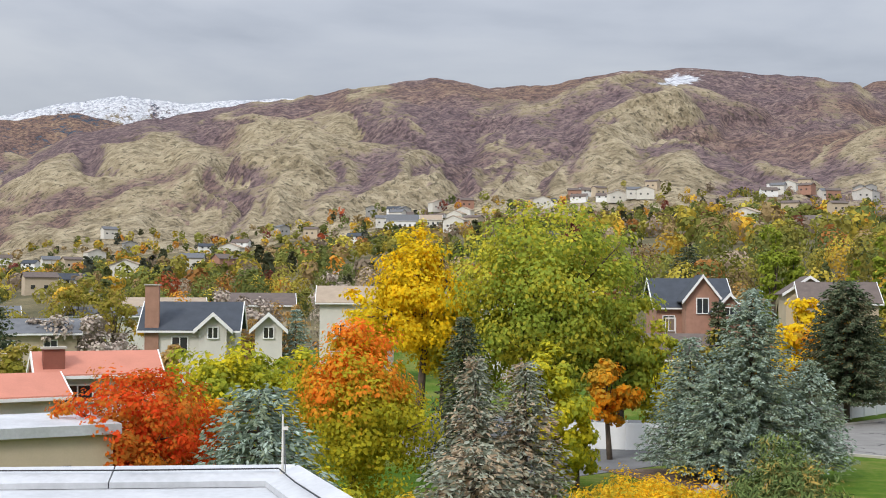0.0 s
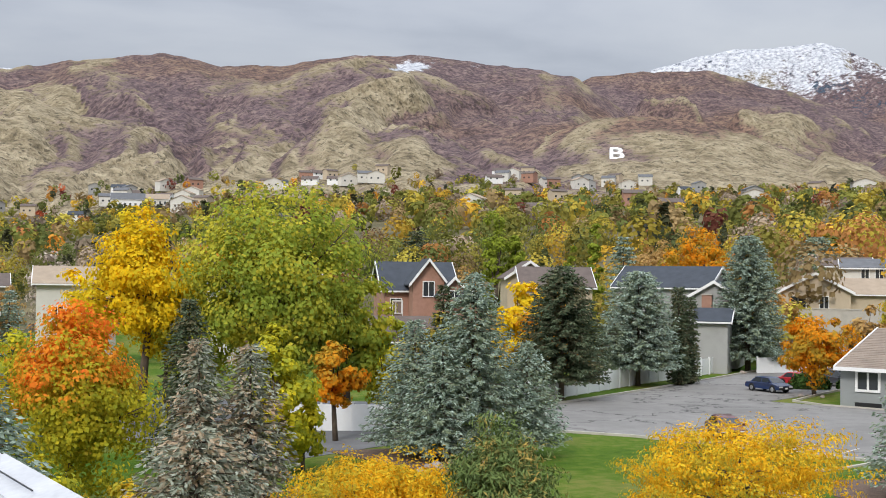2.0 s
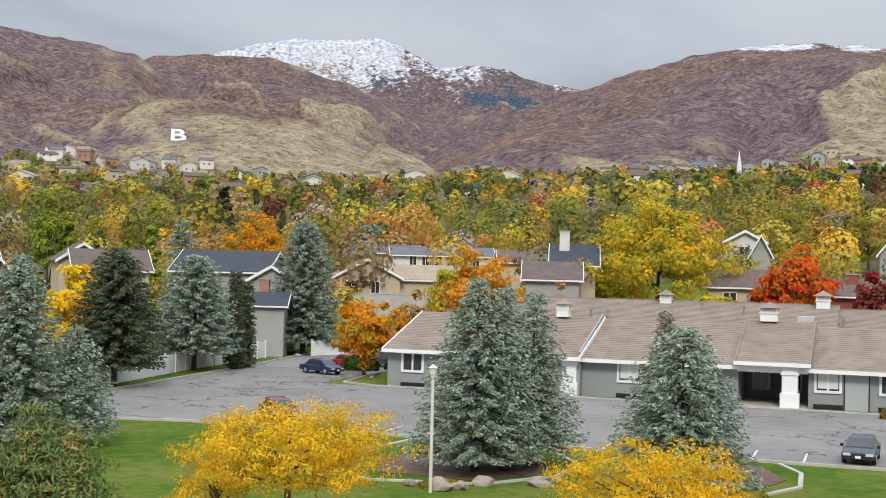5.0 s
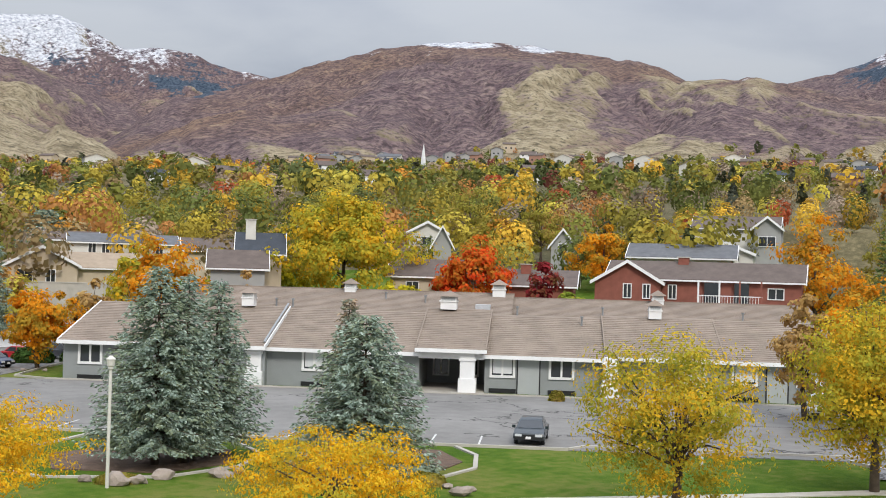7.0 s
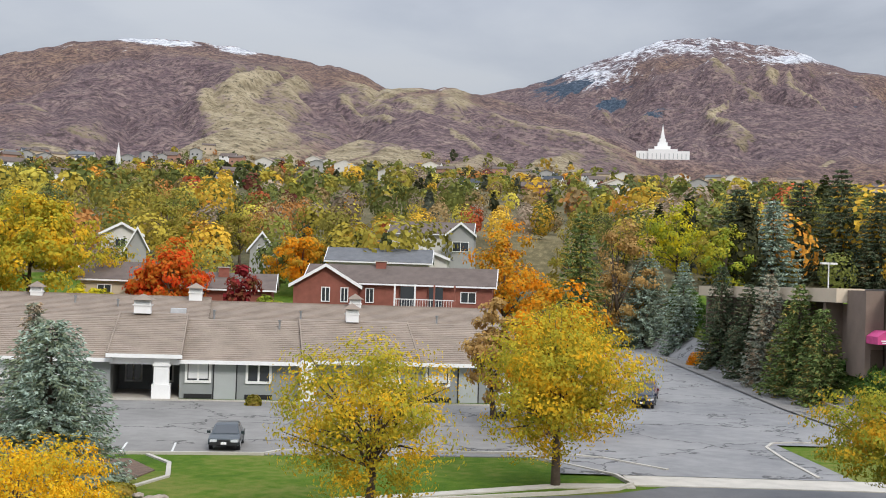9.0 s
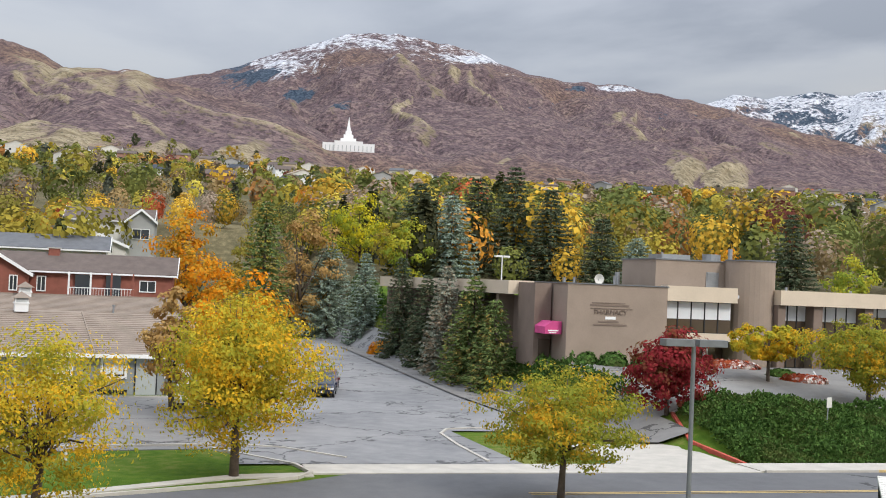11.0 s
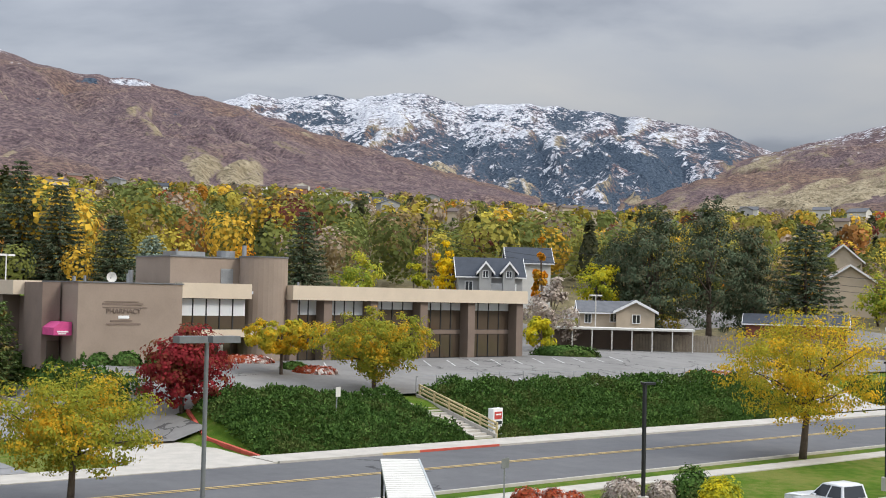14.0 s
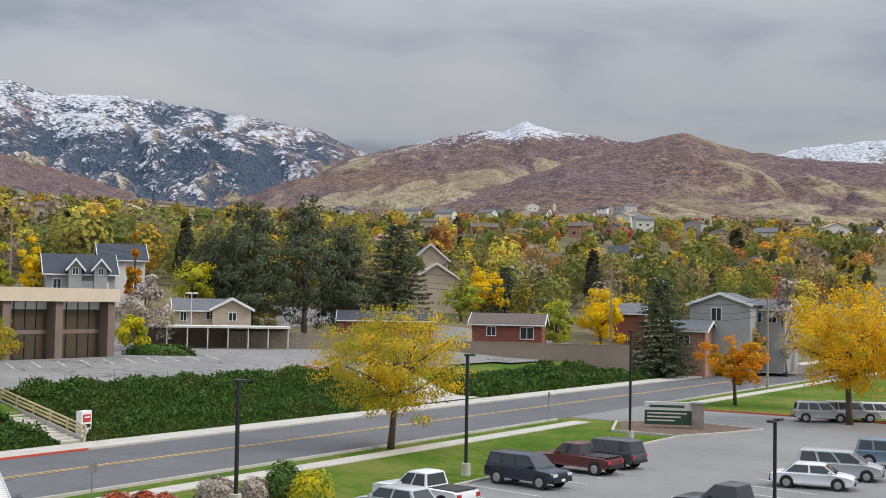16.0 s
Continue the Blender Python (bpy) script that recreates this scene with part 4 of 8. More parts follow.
def marking(s0, q0, s1, q1, mat=LINE, w=0.12, lift=0.012, to=rd, name="road_marking", label="faded white parking line"):
    a, b = to(s0, q0).translation, to(s1, q1).translation
    d = (b - a).normalized()
    n = Vector((-d.y, d.x, 0)) * w / 2
    k = max(1, int((b - a).length / 4))
    g = Geo()
    for i in range(k):
        p, r = a.lerp(b, i / k), a.lerp(b, (i + 1) / k)
        zp, zr = height(p.x, p.y) + (0.23 if height(p.x, p.y) > 0.5 else 0.05), height(r.x, r.y) + (0.23 if height(r.x, r.y) > 0.5 else 0.05)
        g.prism([(p - n)[:2], (r - n)[:2], (r + n)[:2], (p + n)[:2]], [zp, zr, zr, zp], [zp + lift, zr + lift, zr + lift, zp + lift])
    return tagged(part(name, g, mat), label, kind="structure")


marking(22, -9.0, 330, -9.0, LINEYELLOW, 0.16, 0.012, label="faded yellow centre line")
marking(22, -9.4, 330, -9.4, LINEYELLOW, 0.12, 0.012, label="faded yellow centre line")
for i in range(11):
    marking(46 + 2.8 * i, -31.0, 45 + 2.8 * i, -36.2)
for i in range(9):
    marking(62 + 2.8 * i, -43.0, 61 + 2.8 * i, -48.0)
for i in range(14):
    marking(62 + 3.0 * i, 27.0, 64.5 + 3.0 * i, 31.5)
for i in range(16):
    marking(76 + 3.0 * i, 14.6, 78 + 3.0 * i, 18.6)
for i in range(12):
    marking(6 + 2.9 * i, -31.0, 6 + 2.9 * i, -26.4, to=bd)


# ---- the long grey building with the tiled roof ----
def window(parent, x0, x1, z0, z1, y, panes=2, trim=WHITE, glass=GLASS, t=0.16, blind=0.0):
    """A window in a wall that faces -y: frame, mullions and panes."""
    g = Geo()
    g.box(x0 - t, x1 + t, y - 0.10, y + 0.06, z1, z1 + t).box(x0 - t, x1 + t, y - 0.14, y + 0.06, z0 - t, z0)
    g.box(x0 - t, x0, y - 0.10, y + 0.06, z0, z1).box(x1, x1 + t, y - 0.10, y + 0.06, z0, z1)
    w = part("window", g, trim, parent)
    step = (x1 - x0) / panes
    for i in range(panes):
        if i:
            part("mullion", Geo().box(x0 + i * step - t * 0.4, x0 + i * step + t * 0.4, y - 0.08, y + 0.04, z0, z1), trim, w)
        part("pane", Geo().box(x0 + i * step, x0 + (i + 1) * step, y - 0.015, y + 0.012, z0, z1), glass, w)
        if blind:
            part("blind", Geo().box(x0 + i * step + 0.08, x0 + (i + 1) * step - 0.08, y - 0.03, y - 0.02, z1 - blind * (z1 - z0), z1 - 0.02), BLIND, w)
    return w


def tile_slope(name, x0, x1, y0, z0, y1, z1, parent, mat=ROOFTILE, run=0.42, thick=0.055, label=""):
    """A slope laid in overlapping courses, each a step proud of the one above it."""
    k = max(2, int(abs(y1 - y0) / run))
    base = part(name, Geo().side([(y0, z0 - 0.12), (y1, z1 - 0.12), (y1, z1 - 0.05), (y0, z0 - 0.05)], x0, x1), mat, parent, label)
    for i in range(k):
        ya, yb = y0 + (y1 - y0) * i / k, y0 + (y1 - y0) * (i + 1.15) / k
        za, zb = z0 + (z1 - z0) * i / k, z0 + (z1 - z0) * (i + 1.15) / k
        dx = 0.03 * math.sin(i * 2.4)
        part("tile_course", Geo().side([(ya, za - 0.02), (yb, zb - 0.05), (yb, zb), (ya, za + thick)], x0 + dx, x1 + dx), mat, base)
    return base


def cupola(parent, a, c, z, w=1.2):
    q = part("cupola", Geo().box(a - w * 0.42, a + w * 0.42, c - w * 0.42, c + w * 0.42, z - 0.6, z + 0.62)
             .box(a - w * 0.48, a + w * 0.48, c - w * 0.48, c + w * 0.48, z + 0.1, z + 0.2), WHITE, parent, "white louvred roof cupola")
    g = Geo()
    e = w * 0.62
    g.add([(a - e, c - e, z + 0.6), (a + e, c - e, z + 0.6), (a + e, c + e, z + 0.6), (a - e, c + e, z + 0.6), (a, c, z + 1.15)],
          [(3, 2, 1, 0), (0, 1, 4), (1, 2, 4), (2, 3, 4), (3, 0, 4)])
    part("cap", g, ROOFTILE, q)
    for i in range(4):
        part("slat", Geo().box(a - w * 0.34, a + w * 0.34, c - w * 0.44, c - w * 0.42 + 0.01, z + 0.24 + i * 0.085, z + 0.28 + i * 0.085), LIGHTPANEL, q)


def grey_building():
    b = thing("office_building", bd(0, 0), "long single-storey grey stucco building with weathered brown tile roof", "building")
    # units along the front: start, end, depth of the wall, lift of the roof
    units = [(0, 17.8, 0.0, 0.0), (17.8, 31.0, 0.9, -0.12), (31.0, 36.6, 0.3, 0.30), (36.6, 46.9, 1.0, -0.15), (46.9, 56.5, 0.8, 0.05), (56.5, 66.2, 1.2, 0.0)]
    for i, (a0, a1, c, up) in enumerate(units):
        if i != 2:
            part("wall", Geo().box(a0, a1, c, 9.0, -0.2, 3.3 + up), GREYWALL, b, "grey stucco wall")
        e = c - 0.95
        z0 = 3.42 + up
        tile_slope("roof_slope", a0 - 0.15, a1 + 0.15, e, z0, 9.2, 6.5 + up, b, label="weathered brown roof tiles")
        part("fascia", Geo().box(a0 - 0.25, a1 + 0.25, e - 0.06, e + 0.06, z0 - 0.30, z0 + 0.02), WHITE, b, "white eaves board")
        part("soffit", Geo().box(a0, a1, e + 0.06, c, z0 - 0.30, z0 - 0.24), WHITE, b)
        for x in (a0 - 0.16, a1 + 0.16):
            if i and x < a0 and up > units[i - 1][3] or i == 0 and x < a0 or i == 5 and x > a1 or (i < 5 and x > a1 and up > units[i + 1][3]):
                part("barge_board", Geo().side([(e - 0.05, z0 - 0.25), (9.2, 6.5 + up - 0.25), (9.2, 6.5 + up + 0.1), (e - 0.05, z0 + 0.1)], x - 0.06, x + 0.06), WHITE if i == 0 else ROOFTILE, b)
    part("wall", Geo().side([(0.0, 3.2), (9.2, 3.2), (9.2, 6.4)], 0.1, 0.3), GREYWALL, b, "grey stucco gable")
    tile_slope("roof_slope", 6.0, 38.5, 8.8, 5.6, 19.2, 8.1, b)
    tile_slope("roof_slope", 38.5, 67.2, 8.8, 5.4, 19.2, 7.75, b)
    part("roof_slope", Geo().side([(19.0, 8.0), (30, 4.2), (30, 4.0), (19, 7.7)], 6, 38.5).side([(19.0, 7.66), (30, 4.2), (30, 4.0), (19, 7.4)], 38.5, 67.2), ROOFTILE, b)
    part("wall", Geo().box(6.2, 67.0, 9.0, 29, -0.2, 3.9), GREYWALL, b)
    part("wall", Geo().side([(9, 3.8), (29, 3.8), (19.1, 7.6)], 66.6, 66.9).side([(9, 3.8), (29, 3.8), (19.1, 7.8)], 6.2, 6.5), GREYWALL, b, "grey stucco gable")
    part("ridge_tiles", Geo().box(6, 38.5, 19.0, 19.4, 7.98, 8.18).box(38.5, 67.2, 19.0, 19.4, 7.62, 7.84), ROOFTILE, b)
    # the covered entry: dark recess, floor and back wall with doors
    part("wall", Geo().box(31.0, 36.6, 8.0, 8.3, -0.2, 3.4), GREYWALL, b)
    part("ceiling_board", Geo().box(31.0, 36.6, 0.4, 8.0, 3.3, 3.4), DARKTAN, b, "dark entry soffit")
    part("entry_floor", Geo().box(31.0, 36.6, -1.1, 8.0, -0.2, 0.09), CONCRETE, b, "pale concrete entry floor")
    window(b, 31.7, 32.9, 0.9, 2.3, 7.95, 2)
    window(b, 34.4, 35.6, 0.9, 2.3, 7.95, 2)
    part("beam", Geo().box(31.0, 36.6, 0.1, 0.4, 2.85, 3.35), WHITE, b, "white entry beam")
    for a in (16.9, 35.2, 47.2):
        q = part("column", Geo().box(a - 0.62, a + 0.62, -0.25, 0.9, 0.1, 3.4), WHITE, b, "white square porch column")
        part("plinth", Geo().box(a - 0.75, a + 0.75, -0.4, 1.0, -0.1, 1.25), WHITE, q)
        part("capital", Geo().box(a - 0.72, a + 0.72, -0.35, 0.95, 2.75, 2.95), WHITE, q)
    for a0, c in ((1.4, 0.0), (20.9, 0.9), (37.1, 1.0), (42.1, 1.0), (57.4, 1.2), (62.7, 1.2), (53.0, 0.8), (26.0, 0.9)):
        window(b, a0 + 0.15, a0 + 1.9, 1.55, 3.0, c, 2, t=0.21, blind=0.0 if a0 in (1.4, 42.1) else 0.9)
        part("vent_grille", Geo().box(a0 - 0.1, a0 + 2.2, c - 0.06, c, 0.05, 0.42), BLACKMETAL, b, "dark basement vent")
    for a0, a1, c in ((39.4, 41.3, 1.0), (60.2, 62.0, 1.2), (23.8, 25.6, 0.9)):
        part("wall_panel", Geo().box(a0, a1, c - 0.05, c, 0.0, 3.25), LIGHTPANEL, b, "pale grey wall panel")
        for x in (a0, a1):
            part("trim", Geo().box(x - 0.05, x + 0.05, c - 0.08, c, 0.0, 3.25), BLACKMETAL, b)
    for a, c, z, w in ((14.1, 8.9, 6.6, 1.35), (22.1, 18.5, 7.6, 1.3), (32.8, 8.9, 6.85, 1.75), (37.0, 18.5, 7.9, 1.5), (51.5, 8.9, 6.55, 1.35), (52.6, 18.5, 7.3, 1.3)):
        cupola(b, a, c, z + 0.5, w)
    for a, c, z in ((16, 12, 6.6), (17.6, 12, 6.6), (44.9, 7.2, 5.9), (30, 15, 7.2), (39, 12, 6.5), (47, 13, 6.6), (60, 13, 6.5), (26, 16, 7.4)):
        v = part("roof_vent", Geo().tube((a, c, z - 0.5), (a, c, z + 0.55), 0.09, n=10), LEAD, b, "grey metal roof vent")
        part("vent_cap", Geo().tube((a, c, z + 0.5), (a, c, z + 0.64), 0.16, n=10), LEAD, v)
    part("flashing", Geo().side([(-0.4, 3.75), (9, 6.75), (9, 6.86), (-0.4, 3.86)], 17.72, 17.9), LEAD, b, "pale metal valley flashing")
    part("skylight", Geo().box(35.0, 36.4, 12.6, 14.0, 6.7, 7.15), MEMBRANE, b, "white roof skylight")


grey_building()


# ---- the tan brick office with the round stair tower ----
def office():
    b = thing("office_building", rd(0, 0, 3.55), "two-storey tan brick office with cream fascia and round tower", "building")
    H0, H1 = 6.15, 7.55
    part("wall", Geo().box(41.2, 51.0, 34.5, 46.0, -0.3, 7.35), TANBRICK, b, "plain tan brick wall")
    part("coping", Geo().box(41.1, 51.1, 34.4, 46.1, 7.35, 7.45), GREYMETAL, b, "grey metal coping")
    part("wall", Geo().box(39.4, 41.0, 38.0, 42.5, -0.3, 7.3), DARKTAN, b, "brown brick pier wall")
    part("wall", Geo().box(51.0, 93.2, 38.6, 60, -0.3, 6.2), DARKTAN, b)
    part("fascia", Geo().box(51.0, 58.2, 34.55, 36.0, H0, H1), CREAM, b, "cream concrete fascia")
    part("fascia", Geo().box(62.6, 93.2, 34.3, 36.0, H0, H1), CREAM, b, "cream concrete fascia")
    part("fascia", Geo().box(92.0, 93.2, 36.0, 60, H0, H1), CREAM, b)
    part("roof", Geo().box(51, 93, 35.9, 60, 6.6, 6.9), MEMBRANE, b, "pale flat roof")
    # round tower and plant room
    ring = [(61.0 + 2.35 * math.cos(radians(t)), 37.3 + 2.35 * math.sin(radians(t))) for t in range(0, 360, 12)]
    part("tower", Geo().prism(ring, -0.3, 10.15), TANBRICK, b, "round tan brick stair tower")
    ring = [(61.0 + 2.42 * math.cos(radians(t)), 37.3 + 2.42 * math.sin(radians(t))) for t in range(0, 360, 12)]
    part("coping", Geo().prism(ring, 10.15, 10.28), GREYMETAL, b)
    part("plant_room", Geo().box(51.6, 61.0, 38.4, 46, 6.0, 10.0), TANBRICK, b, "tan brick rooftop plant room")
    part("coping", Geo().box(51.5, 61, 38.3, 46.1, 10.0, 10.12), GREYMETAL, b)
    lv = part("louvre", Geo().box(56.9, 58.2, 38.32, 38.4, 6.9, 9.0), LEAD, b, "grey metal louvre")
    for i in range(10):
        part("slat", Geo().box(57.0, 58.1, 38.27, 38.33, 7.0 + i * 0.2, 7.1 + i * 0.2), LEAD, lv)
    # windows of the entrance bay: upper band, lower band and the dark door hollow
    def band(x0, x1, z0, z1, y, panes, blind, tint=BRONZEGLASS):
        step = (x1 - x0) / panes
        w = part("window", Geo().box(x0, x1, y + 0.02, y + 0.10, z0 - 0.08, z0), BLACKMETAL, b)
        part("head_frame", Geo().box(x0, x1, y + 0.02, y + 0.10, z1, z1 + 0.08), BLACKMETAL, w)
        for i in range(panes):
            part("pane", Geo().box(x0 + i * step + 0.05, x0 + (i + 1) * step - 0.05, y + 0.05, y + 0.08, z0, z1), tint, w)
            part("mullion", Geo().box(x0 + i * step - 0.05, x0 + i * step + 0.05, y - 0.02, y + 0.09, z0, z1), BLACKMETAL, w)
            if blind:
                part("blind", Geo().box(x0 + i * step + 0.07, x0 + (i + 1) * step - 0.07, y + 0.03, y + 0.045, z1 - blind * (z1 - z0), z1), BLIND, w)

    band(51.1, 58.0, 3.3, 6.1, 35.3, 5, 0.56)
    part("spandrel", Geo().box(51.0, 59, 34.7, 36.0, 2.55, 3.25), CREAM, b, "cream concrete balcony edge")
    band(51.1, 58.0, 0.1, 2.5, 38.0, 5, 0.0)
    part("notice", Geo().box(56.6, 57.1, 37.9, 37.95, 1.0, 1.7), WHITE, b, "white notice in the entrance")
    piers = (62.9, 66.9, 72.5, 78.9, 85.4, 92.4)
    for i, s in enumerate(piers):
        part("pier", Geo().box(s - 0.48 if i else s - 0.3, s + 0.48, 34.7, 36.25, -0.3, H0), DARKTAN, b, "brown brick pier")
    for i in range(5):
        x0, x1 = piers[i] + 0.48, piers[i + 1] - 0.48
        n = 3 if i < 1 else 4
        band(x0, x1, 3.25, 6.1, 36.0, n, 0.5 if i in (0, 1) else 0.28)
        part("spandrel", Geo().box(x0, x1, 36.0, 36.2, 2.75, 3.2), DARKTAN, b)
        band(x0, x1, 0.25, 2.7, 36.0, n, 0.0)
    # the wing that runs back beside the drive: fascia on deep brick fins
    part("wall", Geo().box(40.4, 41.6, 42.5, 96, -0.3, 6.0), DARKTAN, b)
    part("fascia", Geo().box(38.4, 41.0, 42.6, 96, H0, H1 - 0.1), CREAM, b, "cream concrete fascia")
    part("roof", Geo().box(41.0, 60, 46, 96, 6.6, 6.9), MEMBRANE, b)
    for i in range(11):
        y = 46.5 + 4.6 * i
        part("pier", Geo().box(38.8, 40.4, y, y + 0.7, -0.3, H0), DARKTAN, b, "brown brick fin")
        part("pane", Geo().box(40.3, 40.38, y + 0.9, y + 4.3, 0.3, 6.0), BRONZEGLASS, b)
    # pink awning over the side door
    aw = part("awning", Geo().front([(39.5, 2.75), (41.1, 2.75), (41.1, 3.9), (40.2, 3.9), (39.5, 3.4)], 35.4, 38.0), PINK, b, "faded magenta canvas awning")
    part("lettering", Geo().box(39.8, 40.8, 35.36, 35.40, 3.0, 3.12).box(39.9, 40.6, 35.36, 35.40, 2.84, 2.92), WHITE, aw)
    part("door", Geo().box(39.9, 41.0, 37.9, 38.0, 0, 2.2), BRONZEGLASS, b, "dark glass side door")
    # wall lettering that cannot be read, as bars, and the one word that can
    for x0, x1, z0, z1 in ((43.4, 47.2, 5.45, 5.6), (43.4, 47.6, 5.2, 5.24), (44.2, 46.2, 3.98, 4.12), (43.8, 47.0, 3.70, 3.84), (43.6, 46.8, 5.7, 5.76)):
        part("lettering", Geo().box(x0, x1, 34.44, 34.50, z0, z1), DARKTAN, b, "small dark wall letters")
    part("notice", Geo().box(44.9, 45.9, 34.44, 34.5, 4.25, 4.5), WHITE, b, "small white wall plate")
    cv = bpy.data.curves.new("lettering", "FONT")
    cv.body, cv.size, cv.extrude, cv.align_x = "PHARMACY", 0.62, 0.03, "CENTER"
    ob = new("lettering", cv)
    ob.data.materials.append(DARKTAN)
    ob.parent = b
    ob.matrix_basis = pose(45.4, 34.44, 4.70, 90, 0, 0)
    # rooftop plant
    for x, y, z, r, h in ((50.2, 44, 7.4, 0.25, 1.3), (49.7, 43.5, 7.4, 0.15, 0.9), (60.3, 40, 10.1, 0.22, 1.3), (58.8, 41, 10.1, 0.9, 0.7), (44, 40, 7.4, 0.12, 0.6), (42.6, 39, 7.4, 0.15, 0.5), (52.5, 39, 10.0, 0.1, 0.7), (66, 39, 6.9, 0.12, 1.0), (84, 39, 6.9, 0.12, 1.0), (74, 40, 6.9, 0.12, 0.9)):
        part("roof_vent", Geo().tube((x, y, z - 0.2), (x, y, z + h), r, n=12), LEAD, b, "grey metal roof vent")
    part("roof_unit", Geo().box(53, 56, 40, 43, 10, 10.6), LEAD, b, "grey rooftop air handler")
    dish = Geo()
    dish.add([(46.6 + 0.5 * math.cos(radians(t)), 40 + 0.1, 7.9 + 0.5 * math.sin(radians(t))) for t in range(0, 360, 30)] + [(46.6, 40.35, 7.9)],
             [(i, (i + 1) % 12, 12) for i in range(12)])
    part("dish", dish, OFFWHITE, b, "pale satellite dish")
    part("bracket", Geo().tube((46.6, 40.4, 7.2), (46.6, 40.3, 7.9), 0.05), LEAD, b)


office()


# ---- the bank of junipers, steps and rail before the office ----
def ground_cover(name, s0, s1, q0, q1, mat, label, n, leaf, rise, keep=None, seed=3):
    """A low, lumpy sheet of evergreen sprays on the slope."""
    rng = np.random.RandomState(seed)
    S, Q = s0 + (s1 - s0) * rng.rand(n), q0 + (q1 - q0) * rng.rand(n)
    if keep:
        ok = np.array([keep(a, b) for a, b in zip(S, Q)])
        S, Q = S[ok], Q[ok]
    X, Y = O.x + U.x * S + N.x * Q, O.y + U.y * S + N.y * Q
    lump = 0.65 * fbm(S / 3.4 + 5, Q / 2.6, 2) + 0.35 * fbm(S / 0.9, Q / 0.9, 2)
    edge = np.minimum(1, np.minimum(S - s0, s1 - S) / 0.8) * np.minimum(1, np.minimum(Q - q0, q1 - Q) / 0.8)
    Z = lowland(X, Y) + rise * np.clip(2.6 * lump - 0.45, 0.12, 2.0) * np.clip(edge, 0.15, 1) * (0.55 + 0.45 * rng.rand(len(S)))
    d = rng.normal(size=(len(S), 3)) + np.array([-0.6, -0.3, 0.55])
    sz = leaf * (0.6 + 0.8 * rng.rand(len(S)))
    me = cards(name, np.stack([X, Y, Z], 1), d, sz, sz * 0.6, mat, rng=rng)
    return tagged(new(name, me), label, "shrubs", kind="stuff")


def slope_top(s):
    return 12.2 + 1.2 * math.sin(s / 5)


ground_cover("juniper_bank", 40.2, 57.6, 0.7, 13.4, JUNIPER, "dark green juniper spreading over the roadside bank", 42000, 0.25, 1.0, lambda s, q: q < slope_top(s) and q > 0.4 + 0.15 * abs(s - 48) * 0.2 and s > 40.2 + 0.10 * q, 3)
ground_cover("juniper_bank", 60.6, 101, 0.7, 13.6, JUNIPER, "dark green juniper spreading over the roadside bank", 68000, 0.26, 1.1, lambda s, q: q < slope_top(s) - 0.0, 4)
ground_cover("juniper_bank", 114, 186, 0.9, 8.0, JUNIPER, "clipped dark green juniper bank beside the car park", 26000, 0.42, 1.1, None, 5)
ground_cover("juniper_bed", 38.8, 44.5, 18, 120, JUNIPER, "dark green juniper bed beside the drive", 26000, 0.4, 0.8, lambda s, q: (q > 47 or s < 40.5 - 0.0) and s < (44.5 if q < 30 else 38.9 + 2.2), 6)


def steps():
    b = thing("garden_steps", rd(0, 0), "worn concrete steps climbing the juniper bank", "steps")
    for i in range(14):
        q = 1.4 + i * 0.68
        z = 0.16 + i * 0.155
        part("step", Geo().box(58.1, 60.0, q, q + 0.75 + (1.5 if i == 13 else 0), -0.3, z), CONCRETE, b)
    for s in (57.95, 60.15):
        part("stringer", Geo().side([(1.2, -0.2), (11, 2.1), (11, 2.5), (1.2, 0.3)], s - 0.09, s + 0.09), CONCRETE, b)
    r = thing("hand_rail", rd(60.35, 0), "pale yellow painted timber rail beside the steps", "railing")
    for i in range(6):
        q = 1.4 + i * 1.9
        z = max(0.1, 0.05 + (q - 1.4) * 0.225)
        part("post", Geo().box(-0.06, 0.06, q - 0.06, q + 0.06, z - 0.4, z + 1.05), YELLOWRAIL, r)
    for up in (0.45, 0.72, 1.0):
        part("rail", Geo().side([(1.3, 0.0 + up), (11.0, 2.18 + up), (11.0, 2.30 + up), (1.3, 0.12 + up)], -0.05, 0.05), YELLOWRAIL, r)


steps()


